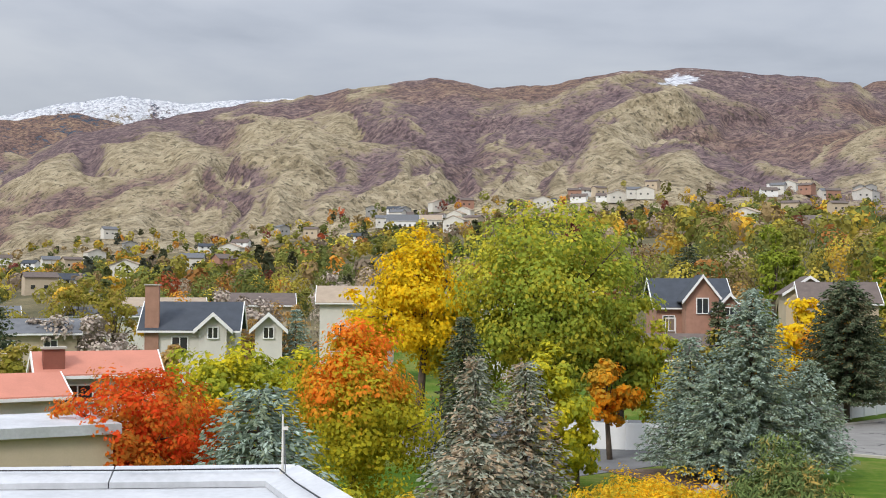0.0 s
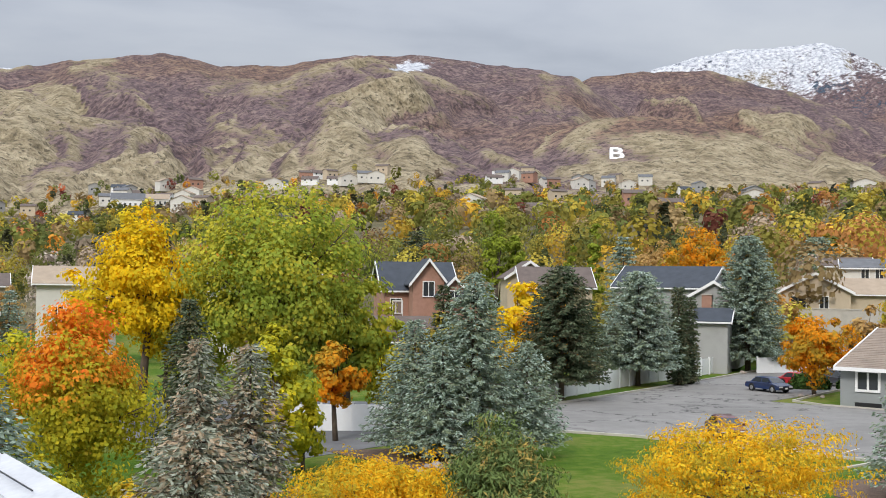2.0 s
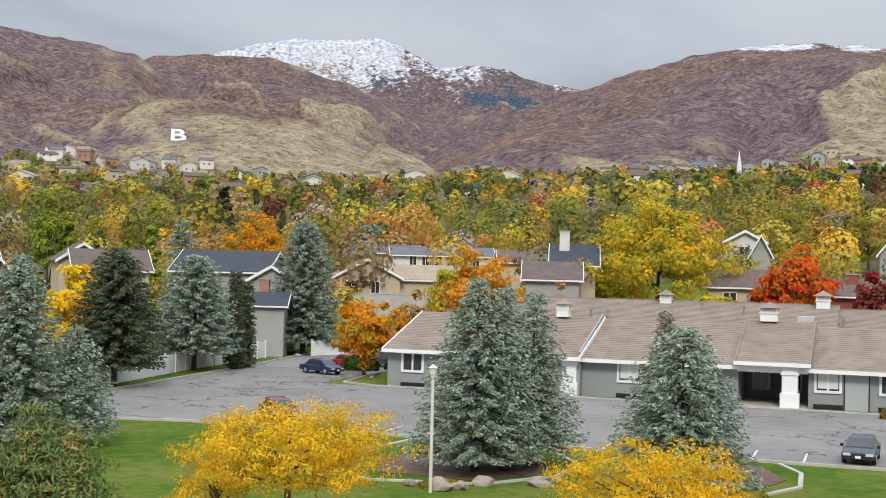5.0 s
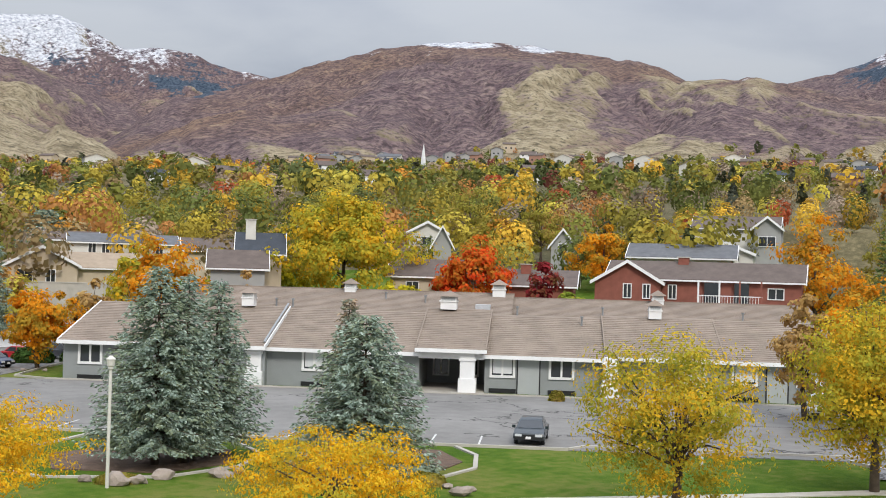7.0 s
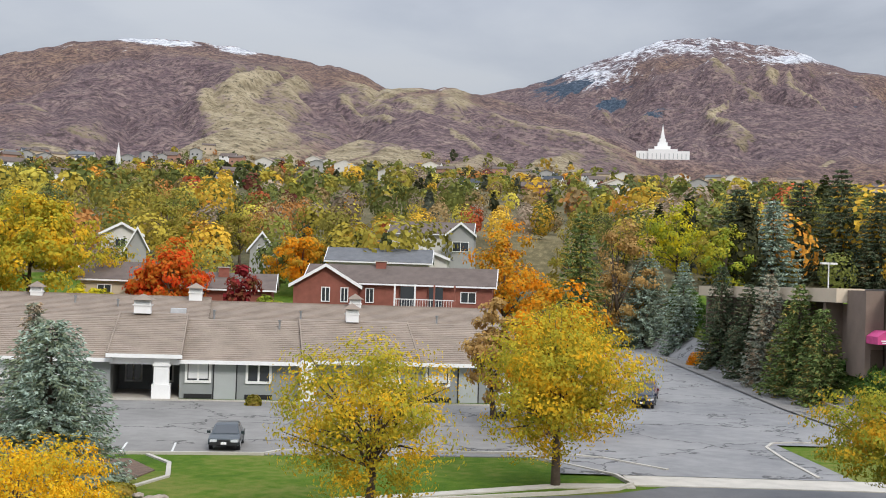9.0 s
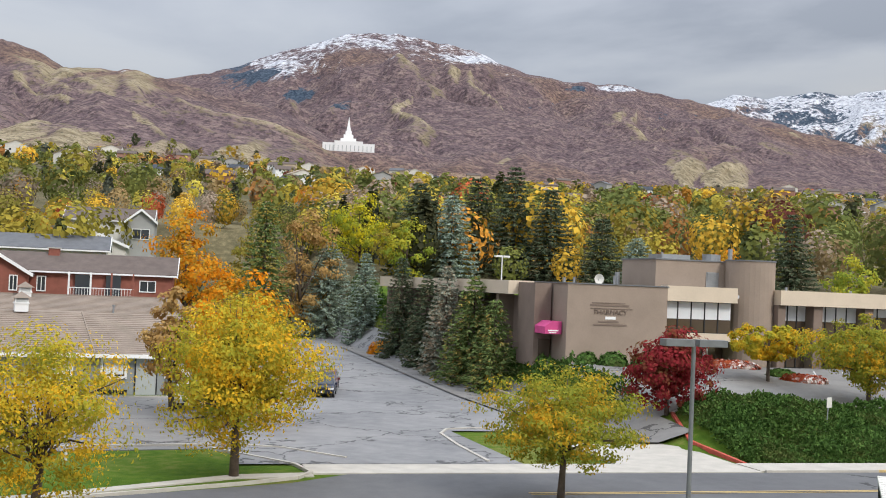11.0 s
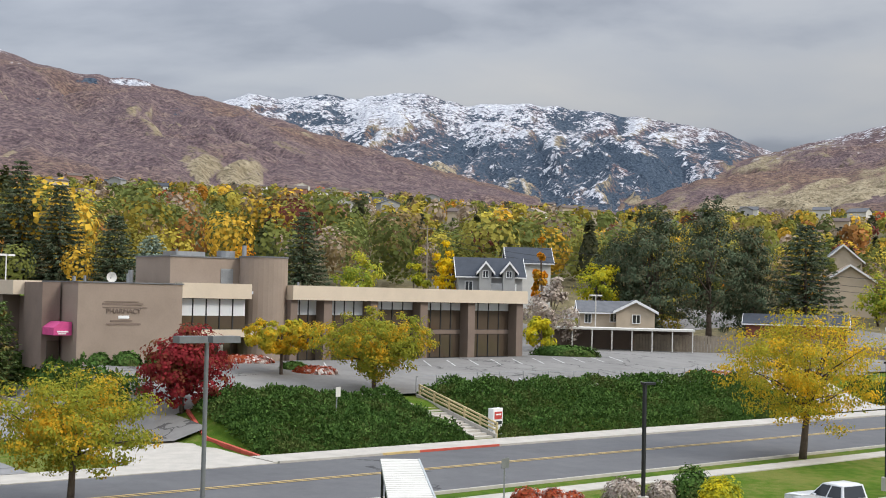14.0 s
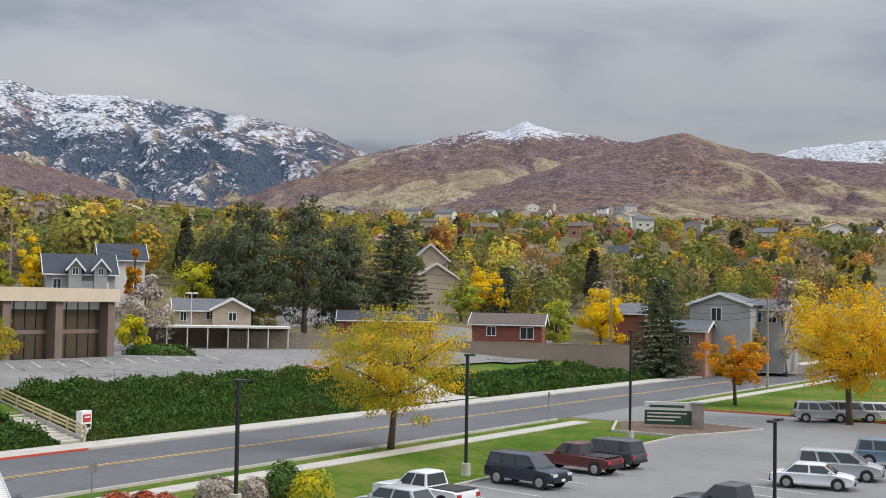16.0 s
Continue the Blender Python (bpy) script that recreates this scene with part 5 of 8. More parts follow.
def pole_lamp(m, h, kind, label, group=""):
    """A car park lamp on a concrete foot."""
    b = thing("street_lamp", m, label, "lamp", group)
    if kind == "black":
        part("foot", Geo().tube((0, 0, -0.2), (0, 0, 0.75), 0.30, 0.28, 16), CONCRETE, b, "round concrete foot")
        part("pole", Geo().box(-0.075, 0.075, -0.075, 0.075, 0.7, h), BLACKMETAL, b)
        part("head", Geo().box(-0.12, 0.62, -0.17, 0.17, h - 0.05, h + 0.07), BLACKMETAL, b)
    elif kind == "double":
        part("pole", Geo().tube((0, 0, -0.3), (0, 0, h), 0.11, 0.10, 12), GREYMETAL, b)
        for x in (-0.85, 0.85):
            part("head", Geo().box(x - 0.72, x + 0.72, -0.35, 0.35, h - 0.02, h + 0.30), GREYMETAL, b)
    elif kind == "twin_black":
        part("pole", Geo().box(-0.075, 0.075, -0.075, 0.075, -0.3, h), BLACKMETAL, b)
        for x in (-0.55, 0.55):
            part("head", Geo().box(x - 0.33, x + 0.33, -0.16, 0.16, h - 0.03, h + 0.08), BLACKMETAL, b)
    elif kind == "twin_white":
        part("pole", Geo().tube((0, 0, -0.3), (0, 0, h), 0.09, 0.07, 10), OFFWHITE, b)
        for x in (-0.6, 0.6):
            part("head", Geo().box(x - 0.45, x + 0.45, -0.2, 0.2, h - 0.02, h + 0.2), OFFWHITE, b)
    else:
        part("pole", Geo().tube((0, 0, -0.3), (0, 0, h - 0.4), 0.085, 0.075, 12), OFFWHITE, b)
        part("collar", Geo().tube((0, 0, h - 0.45), (0, 0, h - 0.3), 0.13, 0.13, 12), OFFWHITE, b)
        part("head", Geo().tube((0, 0, h - 0.3), (0, 0, h), 0.17, 0.20, 14), OFFWHITE, b)
        part("cap", Geo().tube((0, 0, h), (0, 0, h + 0.16), 0.24, 0.06, 14), OFFWHITE, b)
    return b


for s, q, kind, h, label in ((27.2, -16.1, "double", 8.05, "grey car park lamp with two long box heads"), (46.2, -26.0, "black", 6.3, "tall black square car park lamp"),
                             (63.4, -28.7, "black", 7.2, "tall black square car park lamp on concrete foot"), (87.5, -28.5, "black", 8.3, "tall black square car park lamp on concrete foot"),
                             (62.8, -47.7, "twin_black", 4.6, "black car park lamp with two flat heads")):
    pole_lamp(rd(s, q, 0, 0), h, kind, label, "car park lamps")
pole_lamp(rd(-27.1, -15.8), 5.9, "white", "white lamp post on the lawn", "white lamps")
pole_lamp(bd(50.5, -34.5), 4.6, "white", "white lamp post beside the car park", "white lamps")
pole_lamp(rd(122, 52, 4.0), 6.8, "twin_white", "pale twin-headed car park lamp", "white lamps")
pole_lamp(rd(47, 70, 4.3, 20), 9.5, "twin_white", "pale twin-headed lamp behind the office", "white lamps")


# ---- trees and shrubs, by bearing and distance from the eye ----
def grow(az, r, top, wide, mat, label, kind=broadleaf, **more):
    """A tree whose tip reaches the level top."""
    m = around(az, r)
    return kind(m, top - m.translation.z, wide, mat, label, **more)


grow(-13.7, 60, 7.0, 7.2, RED, "scarlet and orange maple in full autumn colour", n=15000, low=0.12, leaf=0.18)
grow(-17.5, 62, 5.0, 3.0, ORANGE, "small orange maple beside the white house", n=1800, low=0.15, leaf=0.24)
grow(-10.8, 64, 5.6, 4.6, ORANGE, "orange maple beside the scarlet one", n=4000, low=0.12, leaf=0.24)
grow(-9.6, 76, 7.9, 8.6, LIME, "yellow-green maple behind the roof", n=8000, low=0.12, leaf=0.26)
grow(-6.9, 80, 7.4, 4.5, LIME, "yellow-green maple behind the roof", n=3500, low=0.12, leaf=0.26)
grow(-8.4, 40, 7.6, 5.6, SPRUCE, "rounded grey-green spruce behind the flat roof", conifer, n=6, droop=0.2, power=0.55, blade=0.36)
grow(-3.8, 58, 9.3, 7.2, TURN, "maple turning from green to scarlet at the top", n=18000, low=0.10, leaf=0.17, style="egg")
grow(-1.2, 92, 15.3, 8.4, GOLD, "tall bright golden-yellow tree", n=15000, low=0.28, leaf=0.25, style="egg", limbs=22)
grow(-3.5, 98, 11.5, 4.6, GOLD, "golden-yellow tree beside a taller one", n=2600, low=0.3, leaf=0.3)
grow(0.0, 95, 12.0, 4.5, GOLD, "golden-yellow lower boughs of a tall tree", n=2600, low=0.3, leaf=0.3)
grow(4.9, 88, 16.9, 13.4, GREEN, "very large green elm beginning to turn yellow", n=32000, low=0.14, leaf=0.25, style="vase", limbs=34)
grow(8.2, 90, 12.0, 6.0, GREEN, "green elm with orange-tinged boughs", n=6000, low=0.2, leaf=0.3)
grow(1.3, 92, 11.5, 6.0, GREEN, "green elm beside the golden tree", n=5000, low=0.15, leaf=0.3)
grow(1.0, 70, 9.3, 4.4, FIR, "dark green fir behind the spruces", conifer, n=5)
grow(1.5, 45, 8.3, 3.9, CONES, "grey spruce hung with brown cones", conifer, n=6, droop=0.35, blade=0.34)
grow(3.8, 46, 8.2, 4.3, CONES, "grey spruce hung with brown cones", conifer, n=6, droop=0.35, blade=0.34)
grow(1.5, 37, 6.0, 5.2, CONES, "low broad grey spruce with brown cones", conifer, n=6, droop=0.2, power=0.5, blade=0.32)
grow(5.0, 66, 8.3, 3.6, LIME, "slender yellow-green tree beside the spruces", n=4200, low=0.1, leaf=0.24, style="egg")
grow(6.2, 68, 4.2, 2.2, LIME, "low yellow-green shrubby garden tree", n=2500, low=0.1, leaf=0.24)
grow(7.7, 80, 6.4, 3.4, ORANGE, "small rust and green tree before the white fence", n=2600, low=0.34, leaf=0.26)
grow(9.9, 91, 6.5, 4.2, LIME, "small yellow-green tree beside the fence", n=2600, low=0.1, leaf=0.26)
grow(-5.5, 52, 3.2, 4.0, LIME, "yellow-green lower shrub behind the roof", n=2200, low=0.05, leaf=0.22)
grow(-1.5, 50, 2.6, 3.4, ASH, "low turning shrub between the maples", n=1800, low=0.05, leaf=0.22)

G1 = "blue spruces by the drive"
grow(14.0, 73, 11.1, 7.2, SPRUCE, "tall silvery blue spruce above the boulders", conifer, n=6.6, blade=0.36, group=G1, clear=0.9)
grow(11.3, 74, 8.2, 5.6, SPRUCE, "blue spruce crowded against a taller one", conifer, n=5.6, blade=0.36, group=G1, clear=0.9)
grow(12.6, 71.5, 6.9, 5.4, SPRUCE, "lower blue spruce beside the drive", conifer, n=5.6, blade=0.36, group=G1, clear=0.8)
grow(16.5, 74, 7.0, 4.6, SPRUCE, "lower green-grey spruce beside taller ones", conifer, n=5.6, blade=0.36, group=G1, clear=0.9)
G2 = "spruces along the white fence"
grow(18.1, 109, 11.9, 8.0, FIR, "dense dark spruce on a bare trunk", conifer, n=6, group=G2, clear=2.0, power=0.62, blade=0.5)
grow(21.6, 126, 11.6, 8.4, SPRUCE, "dense grey-green spruce on a bare trunk", conifer, n=6, group=G2, clear=2.2, power=0.55, blade=0.5)
grow(20.4, 127, 6.0, 4.0, SPRUCE, "small grey spruce beside the fence", conifer, n=4, group=G2, clear=1.6)
grow(26.5, 151, 16.2, 8.2, SPRUCE, "tall slender grey spruce at the car park corner", conifer, n=5.5, group=G2, clear=2.0, power=0.55, blade=0.55)
grow(23.4, 128, 10.2, 1.7, FIR, "narrow dark columnar cypress", conifer, n=5, name="cypress_tree", power=0.35, droop=-0.6, blade=0.5)
grow(23.9, 130, 9.2, 1.5, FIR, "narrow dark columnar cypress", conifer, n=5, name="cypress_tree", power=0.35, droop=-0.6, blade=0.5)
grow(15.4, 40, 6.1, 4.2, PINE, "bushy green pine with browning inner needles", n=20000, low=0.02, leaf=0.19, style="egg", name="pine_tree", slim=0.28, lift=0.9)
grow(9.0, 42, 4.7, 5.4, YELLOW, "bright yellow honey locust crown", n=13000, low=0.35, leaf=0.12, slim=0.55, style="tiers")
grow(11.5, 43, 4.4, 3.6, YELLOW, "bright yellow honey locust crown", n=6500, low=0.35, leaf=0.12, slim=0.55, style="tiers")
grow(26.0, 46.5, 5.5, 8.6, YELLOW, "bright yellow honey locust crown", n=21000, low=0.35, leaf=0.12, slim=0.55, style="tiers")
grow(22.8, 47, 3.4, 3.2, YELLOW, "sparse yellow honey locust shoots", n=2200, low=0.3, leaf=0.12, slim=0.55, style="tiers")
grow(42.5, 44, 4.8, 7.8, YELLOW, "sparse orange-yellow honey locust crown", n=14000, low=0.3, leaf=0.12, slim=0.55, style="tiers")
grow(58.2, 52.5, 8.2, 8.0, ASH, "turning honey locust with yellow and green leaves", n=17000, low=0.16, leaf=0.15, slim=0.6, limbs=26, style="tiers")
grow(66.9, 65, 9.6, 8.6, ASH, "full yellow ash at the corner of the drive", n=21000, low=0.2, leaf=0.17, slim=0.7, style="tiers", limbs=24, clear=1.6)
grow(66.6, 86, 10.9, 7.6, ORANGE, "orange-gold maple behind the yellow ash", n=6500, low=0.15, leaf=0.28)
grow(64.0, 95, 9.4, 5.0, TAWNY, "bronze-orange tree at the end of the grey building", n=3500, low=0.15, leaf=0.3)
grow(81.9, 61, 6.6, 8.0, LOCUST, "small yellow-green ash beside the road", n=15000, low=0.22, leaf=0.15, slim=0.7, style="tiers", limbs=24, clear=1.7)
grow(29.4, 121, 7.6, 7.4, ORANGE, "round orange ornamental tree beside parked cars", n=6500, low=0.22, leaf=0.28)
grow(34.6, 65, 10.3, 6.6, SPRUCE, "large silvery blue spruce among boulders", conifer, n=6.6, blade=0.36, group="blue spruces on the lawn", clear=1.0)
grow(37.2, 68, 9.7, 5.2, SPRUCE, "grey-green spruce beside the silvery one", conifer, n=5.6, blade=0.36, group="blue spruces on the lawn", clear=1.0)
grow(35.9, 65.5, 10.0, 3.4, SPRUCE, "second leader of the large blue spruce", conifer, n=5.6, blade=0.36, group="blue spruces on the lawn", clear=1.0)
grow(44.0, 63, 8.0, 7.0, SPRUCE, "broad rounded blue spruce at the car park edge", conifer, n=6.6, blade=0.36, group="blue spruces on the lawn", power=0.62, clear=0.3)
grow(43.2, 66, 8.9, 2.4, CONES, "slender spruce top with rusty cones", conifer, n=5)

# around the houses beyond the flat roof
for az, r, top, wide, mat, label in ((-12.2, 142, 10.4, 9, ORANGE, "broad orange maple among pale houses"), (-14.9, 150, 12.0, 8.5, OLIVE, "olive-yellow tree among pale houses"), (-17.3, 132, 8.6, 7, BARE, "bare grey spreading garden tree"), (-15.5, 126, 8.2, 6, BARE, "bare grey spreading garden tree"),
                                     (-10.3, 150, 11.2, 7.5, BARE, "bare grey spreading garden tree"), (-8.6, 155, 10.6, 6.5, BARE, "bare grey spreading garden tree"), (-5.0, 170, 14.0, 8, BARE, "bare pinkish spreading garden tree"), (-7.4, 165, 10.0, 7, TAWNY, "tawny tree among pale houses"), (-19.5, 145, 9.5, 8, OLIVE, "olive tree beside a pale house"),
                                     (-18.6, 100, 6.4, 5, OLIVE, "olive shrubby tree beside a house"), (-16.6, 170, 13, 8, OLIVE, "olive tree on the far gardens"), (-12.8, 105, 6.2, 4, TAWNY, "tawny garden tree beside a house"), (-3.0, 145, 9.5, 5, ORANGE, "small orange tree beside a white house"), (-13.6, 118, 6.0, 4, BARE, "bare grey small garden tree")):
    grow(az, r, top, wide, mat, label, n=2600, low=0.15, leaf=0.34, limbs=16)
grow(-6.8, 112, 9.2, 4.6, SPRUCE, "small blue-grey spruce beside a house", conifer, n=4)
grow(-9.4, 130, 7.6, 1.8, TAWNY, "narrow rust-brown arborvitae beside a house", conifer, n=4, power=0.4)
grow(-8.8, 130, 8.0, 1.9, TAWNY, "narrow rust-brown arborvitae beside a house", conifer, n=4, power=0.4)
grow(-20.0, 105, 10.5, 6, FIR, "dark pine at the edge of the gardens", conifer, n=4)

for az, r, top, wide, mat, label in ((12.9, 127, 6.6, 6, OLIVE, "olive shrubby tree below a brick house"), (9.8, 128, 7.2, 5, LIME, "yellow-green tree below a brick house"), (14.6, 130, 7.0, 4, TAWNY, "tawny small tree below a brick house"), (17.2, 117, 9.6, 5.5, ORANGE, "orange tree between the tall spruces"), (15.7, 118, 8.6, 5, GOLD, "golden tree between the tall spruces"),
                                     (19.6, 140, 8.6, 6, OLIVE, "olive tree behind the white fence"), (27.9, 165, 9.4, 6, TAWNY, "tawny tree behind the white fence"), (33.6, 160, 11, 7, OLIVE, "olive tree behind the spruces"), (38.6, 138, 9.5, 5, TAWNY, "tawny tree beside a porch"), (45.4, 142, 9.0, 5, LIME, "yellow-green tree beside a deck"), (53.6, 140, 8.4, 4, GREEN, "small green tree beside a lawn")):
    grow(az, r, top, wide, mat, label, n=2400, low=0.08, leaf=0.34, limbs=10)

# behind the grey building and in the first street
for az, r, top, wide, mat, label, n in (
        (42.8, 150, 19.3, 20.0, ASH, "very broad golden-green tree behind the building", 15000), (39.6, 152, 12, 8, LIME, "yellow-green tree behind the building", 2500), (34.6, 128, 13.9, 9.6, ORANGE, "orange maple behind the spruces", 5000), (37.3, 150, 13.5, 7, LIME, "yellow-green tree in a garden", 2500),
        (33.4, 140, 12.3, 6.5, ASH, "turning ash behind the garden wall", 2500), (31.6, 135, 8.6, 5.5, TAWNY, "bronze tree by the garden wall", 1800), (49.0, 140, 15.0, 8.0, RED, "coral-red maple in a back garden", 5000), (47.9, 143, 11.5, 5.0, RED, "coral-red lower garden maple", 1800),
        (54.8, 165, 17.1, 9.4, ORANGE, "orange-gold maple behind the red house", 4000), (64.2, 150, 17.7, 11.0, ORANGE, "broad orange-gold maple among the houses", 5000), (48.6, 205, 24.2, 13.5, OLIVE, "tall olive tree on the rise", 4000), (52.0, 200, 21.5, 10.5, OLIVE, "olive-green tree on the rise", 3000),
        (52.1, 128, 11.4, 5.4, CRIMSON, "dark crimson shrubby garden tree", 1800), (16.3, 120, 11.3, 6.4, GOLD, "orange-yellow tree beside the spruce", 3500), (17.8, 124, 10.2, 4.8, ORANGE, "small orange tree beside a spruce", 2200), (69.2, 186, 13.9, 9.6, TAWNY, "thin tawny tree by the drive", 2600),
        (72.2, 205, 24.4, 14.0, LIME, "pale yellow-green tree behind the drive", 4500), (75.6, 215, 22, 10, GREEN, "green tree behind the office", 2600), (74.4, 190, 20, 9, GREEN, "green poplar behind the drive", 2400), (70.0, 185, 22, 10, TAWNY, "pale tawny tree behind the drive", 3000),
        (67.4, 210, 24, 10, OLIVE, "olive tree behind the drive", 2600), (13.8, 180, 13, 9, TAWNY, "pale orange tree in the near town", 2500), (24.5, 190, 18.5, 14, ORANGE, "broad amber tree behind the grey houses", 5000), (22.2, 200, 17.5, 12, TAWNY, "amber tree behind the grey houses", 3500), (27.5, 230, 20, 13, TAWNY, "pale amber tree on the rise", 3500),
        (102.9, 175, 18.3, 1.7, ORANGE, "narrow orange columnar tree", 1200), (98.5, 190, 19.0, 5.2, GOLD, "orange-yellow poplar behind the office", 2400), (97.2, 192, 17.5, 4.6, LIME, "yellow-green tree behind the office", 1600), (105.5, 190, 17.0, 8.4, LIME, "yellow-green tree by the car park", 2800), (94.6, 185, 17.0, 9.0, GREEN, "green tree behind the office", 2600),
        (89.0, 190, 16.8, 9, ORANGE, "bare orange-tinged tree behind the tower", 1800), (86.8, 195, 17.0, 8, ORANGE, "bare orange-tinged tree behind the tower", 1600), (103.4, 160, 13.2, 8.2, BARE, "weeping grey-leaved tree by the office", 2200), (103.0, 152, 8.4, 4.4, LIME, "green-yellow shrub by the office corner", 1600),
        (124.4, 190, 13.9, 8.0, GOLD, "bright golden tree beside a wall", 3500), (122.3, 186, 10.8, 7.0, GREEN, "small green tree beside a wall", 2200), (118.9, 220, 16.8, 7.8, GOLD, "bright yellow tree behind the houses", 2600), (117.9, 213, 14.9, 7.0, GREEN, "small green tree behind a fence", 2200), (132.6, 190, 15.5, 8.0, BARE, "bare pinkish-grey tree by the grey house", 1800),
        (131.0, 188, 8.5, 6, TAWNY, "thin bronze tree by the grey house", 1400), (134.5, 195, 9, 5, LIME, "yellow-green hedge tree among the houses", 1200), (108.5, 215, 14, 9, OLIVE, "olive tree behind the car park", 2000), (100.6, 200, 15, 8, BARE, "bare grey tree behind the office", 1600), (106.2, 185, 9, 6, OLIVE, "olive shrubby tree by the carport", 1500)):
    grow(az, r, top, wide, mat, label, n=n, low=0.12, leaf=0.36 if n > 2000 else 0.4, style="column" if wide < 2.5 else "egg", limbs=10)
for az, r, top, wide, mat, label, q in (
        (15.0, 176, 21.6, 5.4, POPLAR, "tall green Lombardy poplar", 3), (15.9, 178, 20.0, 3.4, POPLAR, "tall green Lombardy poplar", 3), (19.6, 171, 19.0, 2.4, POPLAR, "slender green Lombardy poplar", 3), (18.6, 176, 16.5, 3.0, POPLAR, "slender green garden poplar", 3)):
    grow(az, r, top, wide, mat, label, n=3400, low=0.05, leaf=0.36, style="column", limbs=6, name="poplar_tree")
for az, r, top, wide, mat, label in (
        (67.8, 175, 21.6, 7.4, PINE, "tall dark green pine by the drive"), (79.3, 210, 31.0, 10.5, FIR, "very tall dark fir behind the office"), (77.6, 215, 29.5, 9.5, FIR, "very tall dark fir behind the office"), (81.0, 205, 27.0, 9, FIR, "tall dark fir behind the office"), (74.9, 200, 27.0, 11, FIR, "tall grey-green fir by the drive"),
        (76.4, 195, 24.5, 9, SPRUCE, "tall grey-green fir by the drive"), (91.9, 200, 23.6, 8.6, FIR, "dark pointed spruce behind the office tower"), (114.8, 200, 23.2, 12.5, FIR, "big dark spruce behind the car park"), (83.4, 195, 22, 7, FIR, "dark fir behind the office"), (85.0, 200, 19, 7, SPRUCE, "grey-green fir behind the office"),
        (127.1, 178, 14.3, 8.8, FIR, "dark green spruce beside the road"), (20.9, 175, 17, 6.5, SPRUCE, "grey spruce behind the dark ones"), (11.3, 230, 20, 9, FIR, "dark pine in the near town"), (29.5, 200, 18.2, 10, SPRUCE, "dense grey-green spruce behind the houses"), (12.6, 128, 10.4, 2.0, FIR, "thin dark fir beside the house"), (119.9, 230, 17, 6, FIR, "dark fir behind the houses")):
    grow(az, r, top, wide, mat, label, kind=conifer, n=3.0, blade=0.8, clear=1.0, power=0.75)
for az, r, top, wide in ((108.0, 190, 25.5, 12), (110.6, 192, 26.5, 13), (106.6, 195, 21.5, 10), (112.4, 195, 22.5, 9)):
    grow(az, r, top, wide, FIR, "massive dark spreading pine behind the car park", n=12000, low=0.10, leaf=0.42, slim=0.5, name="pine_tree", limbs=18, style="egg")
for az, r, top, wide, mat, label in ((70.8, 186, 16.3, 10.2, SPRUCE, "blue spruce beside the drive"), (77.6, 124, 11.3, 6.8, PINE, "drooping brownish spruce by the office"), (76.3, 132, 12.4, 5.2, CONES, "thin bronze conifer by the office"), (74.2, 151, 13.5, 5.2, FIR, "ragged brown-topped spruce by the drive"),
                                     (75.4, 140, 11.6, 5.2, FIR, "dark fir by the drive"), (72.5, 172, 14.3, 5.9, SPRUCE, "blue spruce by the drive"), (78.6, 117, 9.5, 4.6, PINE, "drooping spruce by the office")):
    grow(az, r, top, wide, mat, label, kind=conifer, n=4, blade=0.55, droop=0.4, clear=0.6)

# beside the road and the car parks
grow(86.6, 92, 7.8, 6.4, CRIMSON, "crimson ornamental pear with some green leaves", n=8000, low=0.12, leaf=0.24, limbs=20)
grow(91.0, 108, 8.2, 7.8, ASH, "turning honey locust by the office entrance", n=6000, low=0.25, leaf=0.25, clear=2.0, style="vase", limbs=20)
grow(95.3, 101, 9.2, 10.6, LOCUST, "spreading yellow-green honey locust above the bank", n=16000, low=0.2, leaf=0.2, slim=0.7, clear=1.4, style="vase", limbs=28)
grow(114.7, 87, 9.9, 10.4, ASH, "golden honey locust beside the road", n=19000, low=0.2, leaf=0.18, slim=0.6, style="tiers", clear=2.2, limbs=28)
grow(130.4, 133, 7.3, 7.6, ORANGE, "small orange tree on the lawn beside the road", n=4500, low=0.25, leaf=0.26, clear=2.2)
grow(135.3, 116, 12.3, 14.2, YELLOW, "broad orange-gold honey locust on the lawn", n=20000, low=0.2, leaf=0.22, slim=0.7, clear=2.6, style="vase", limbs=30)

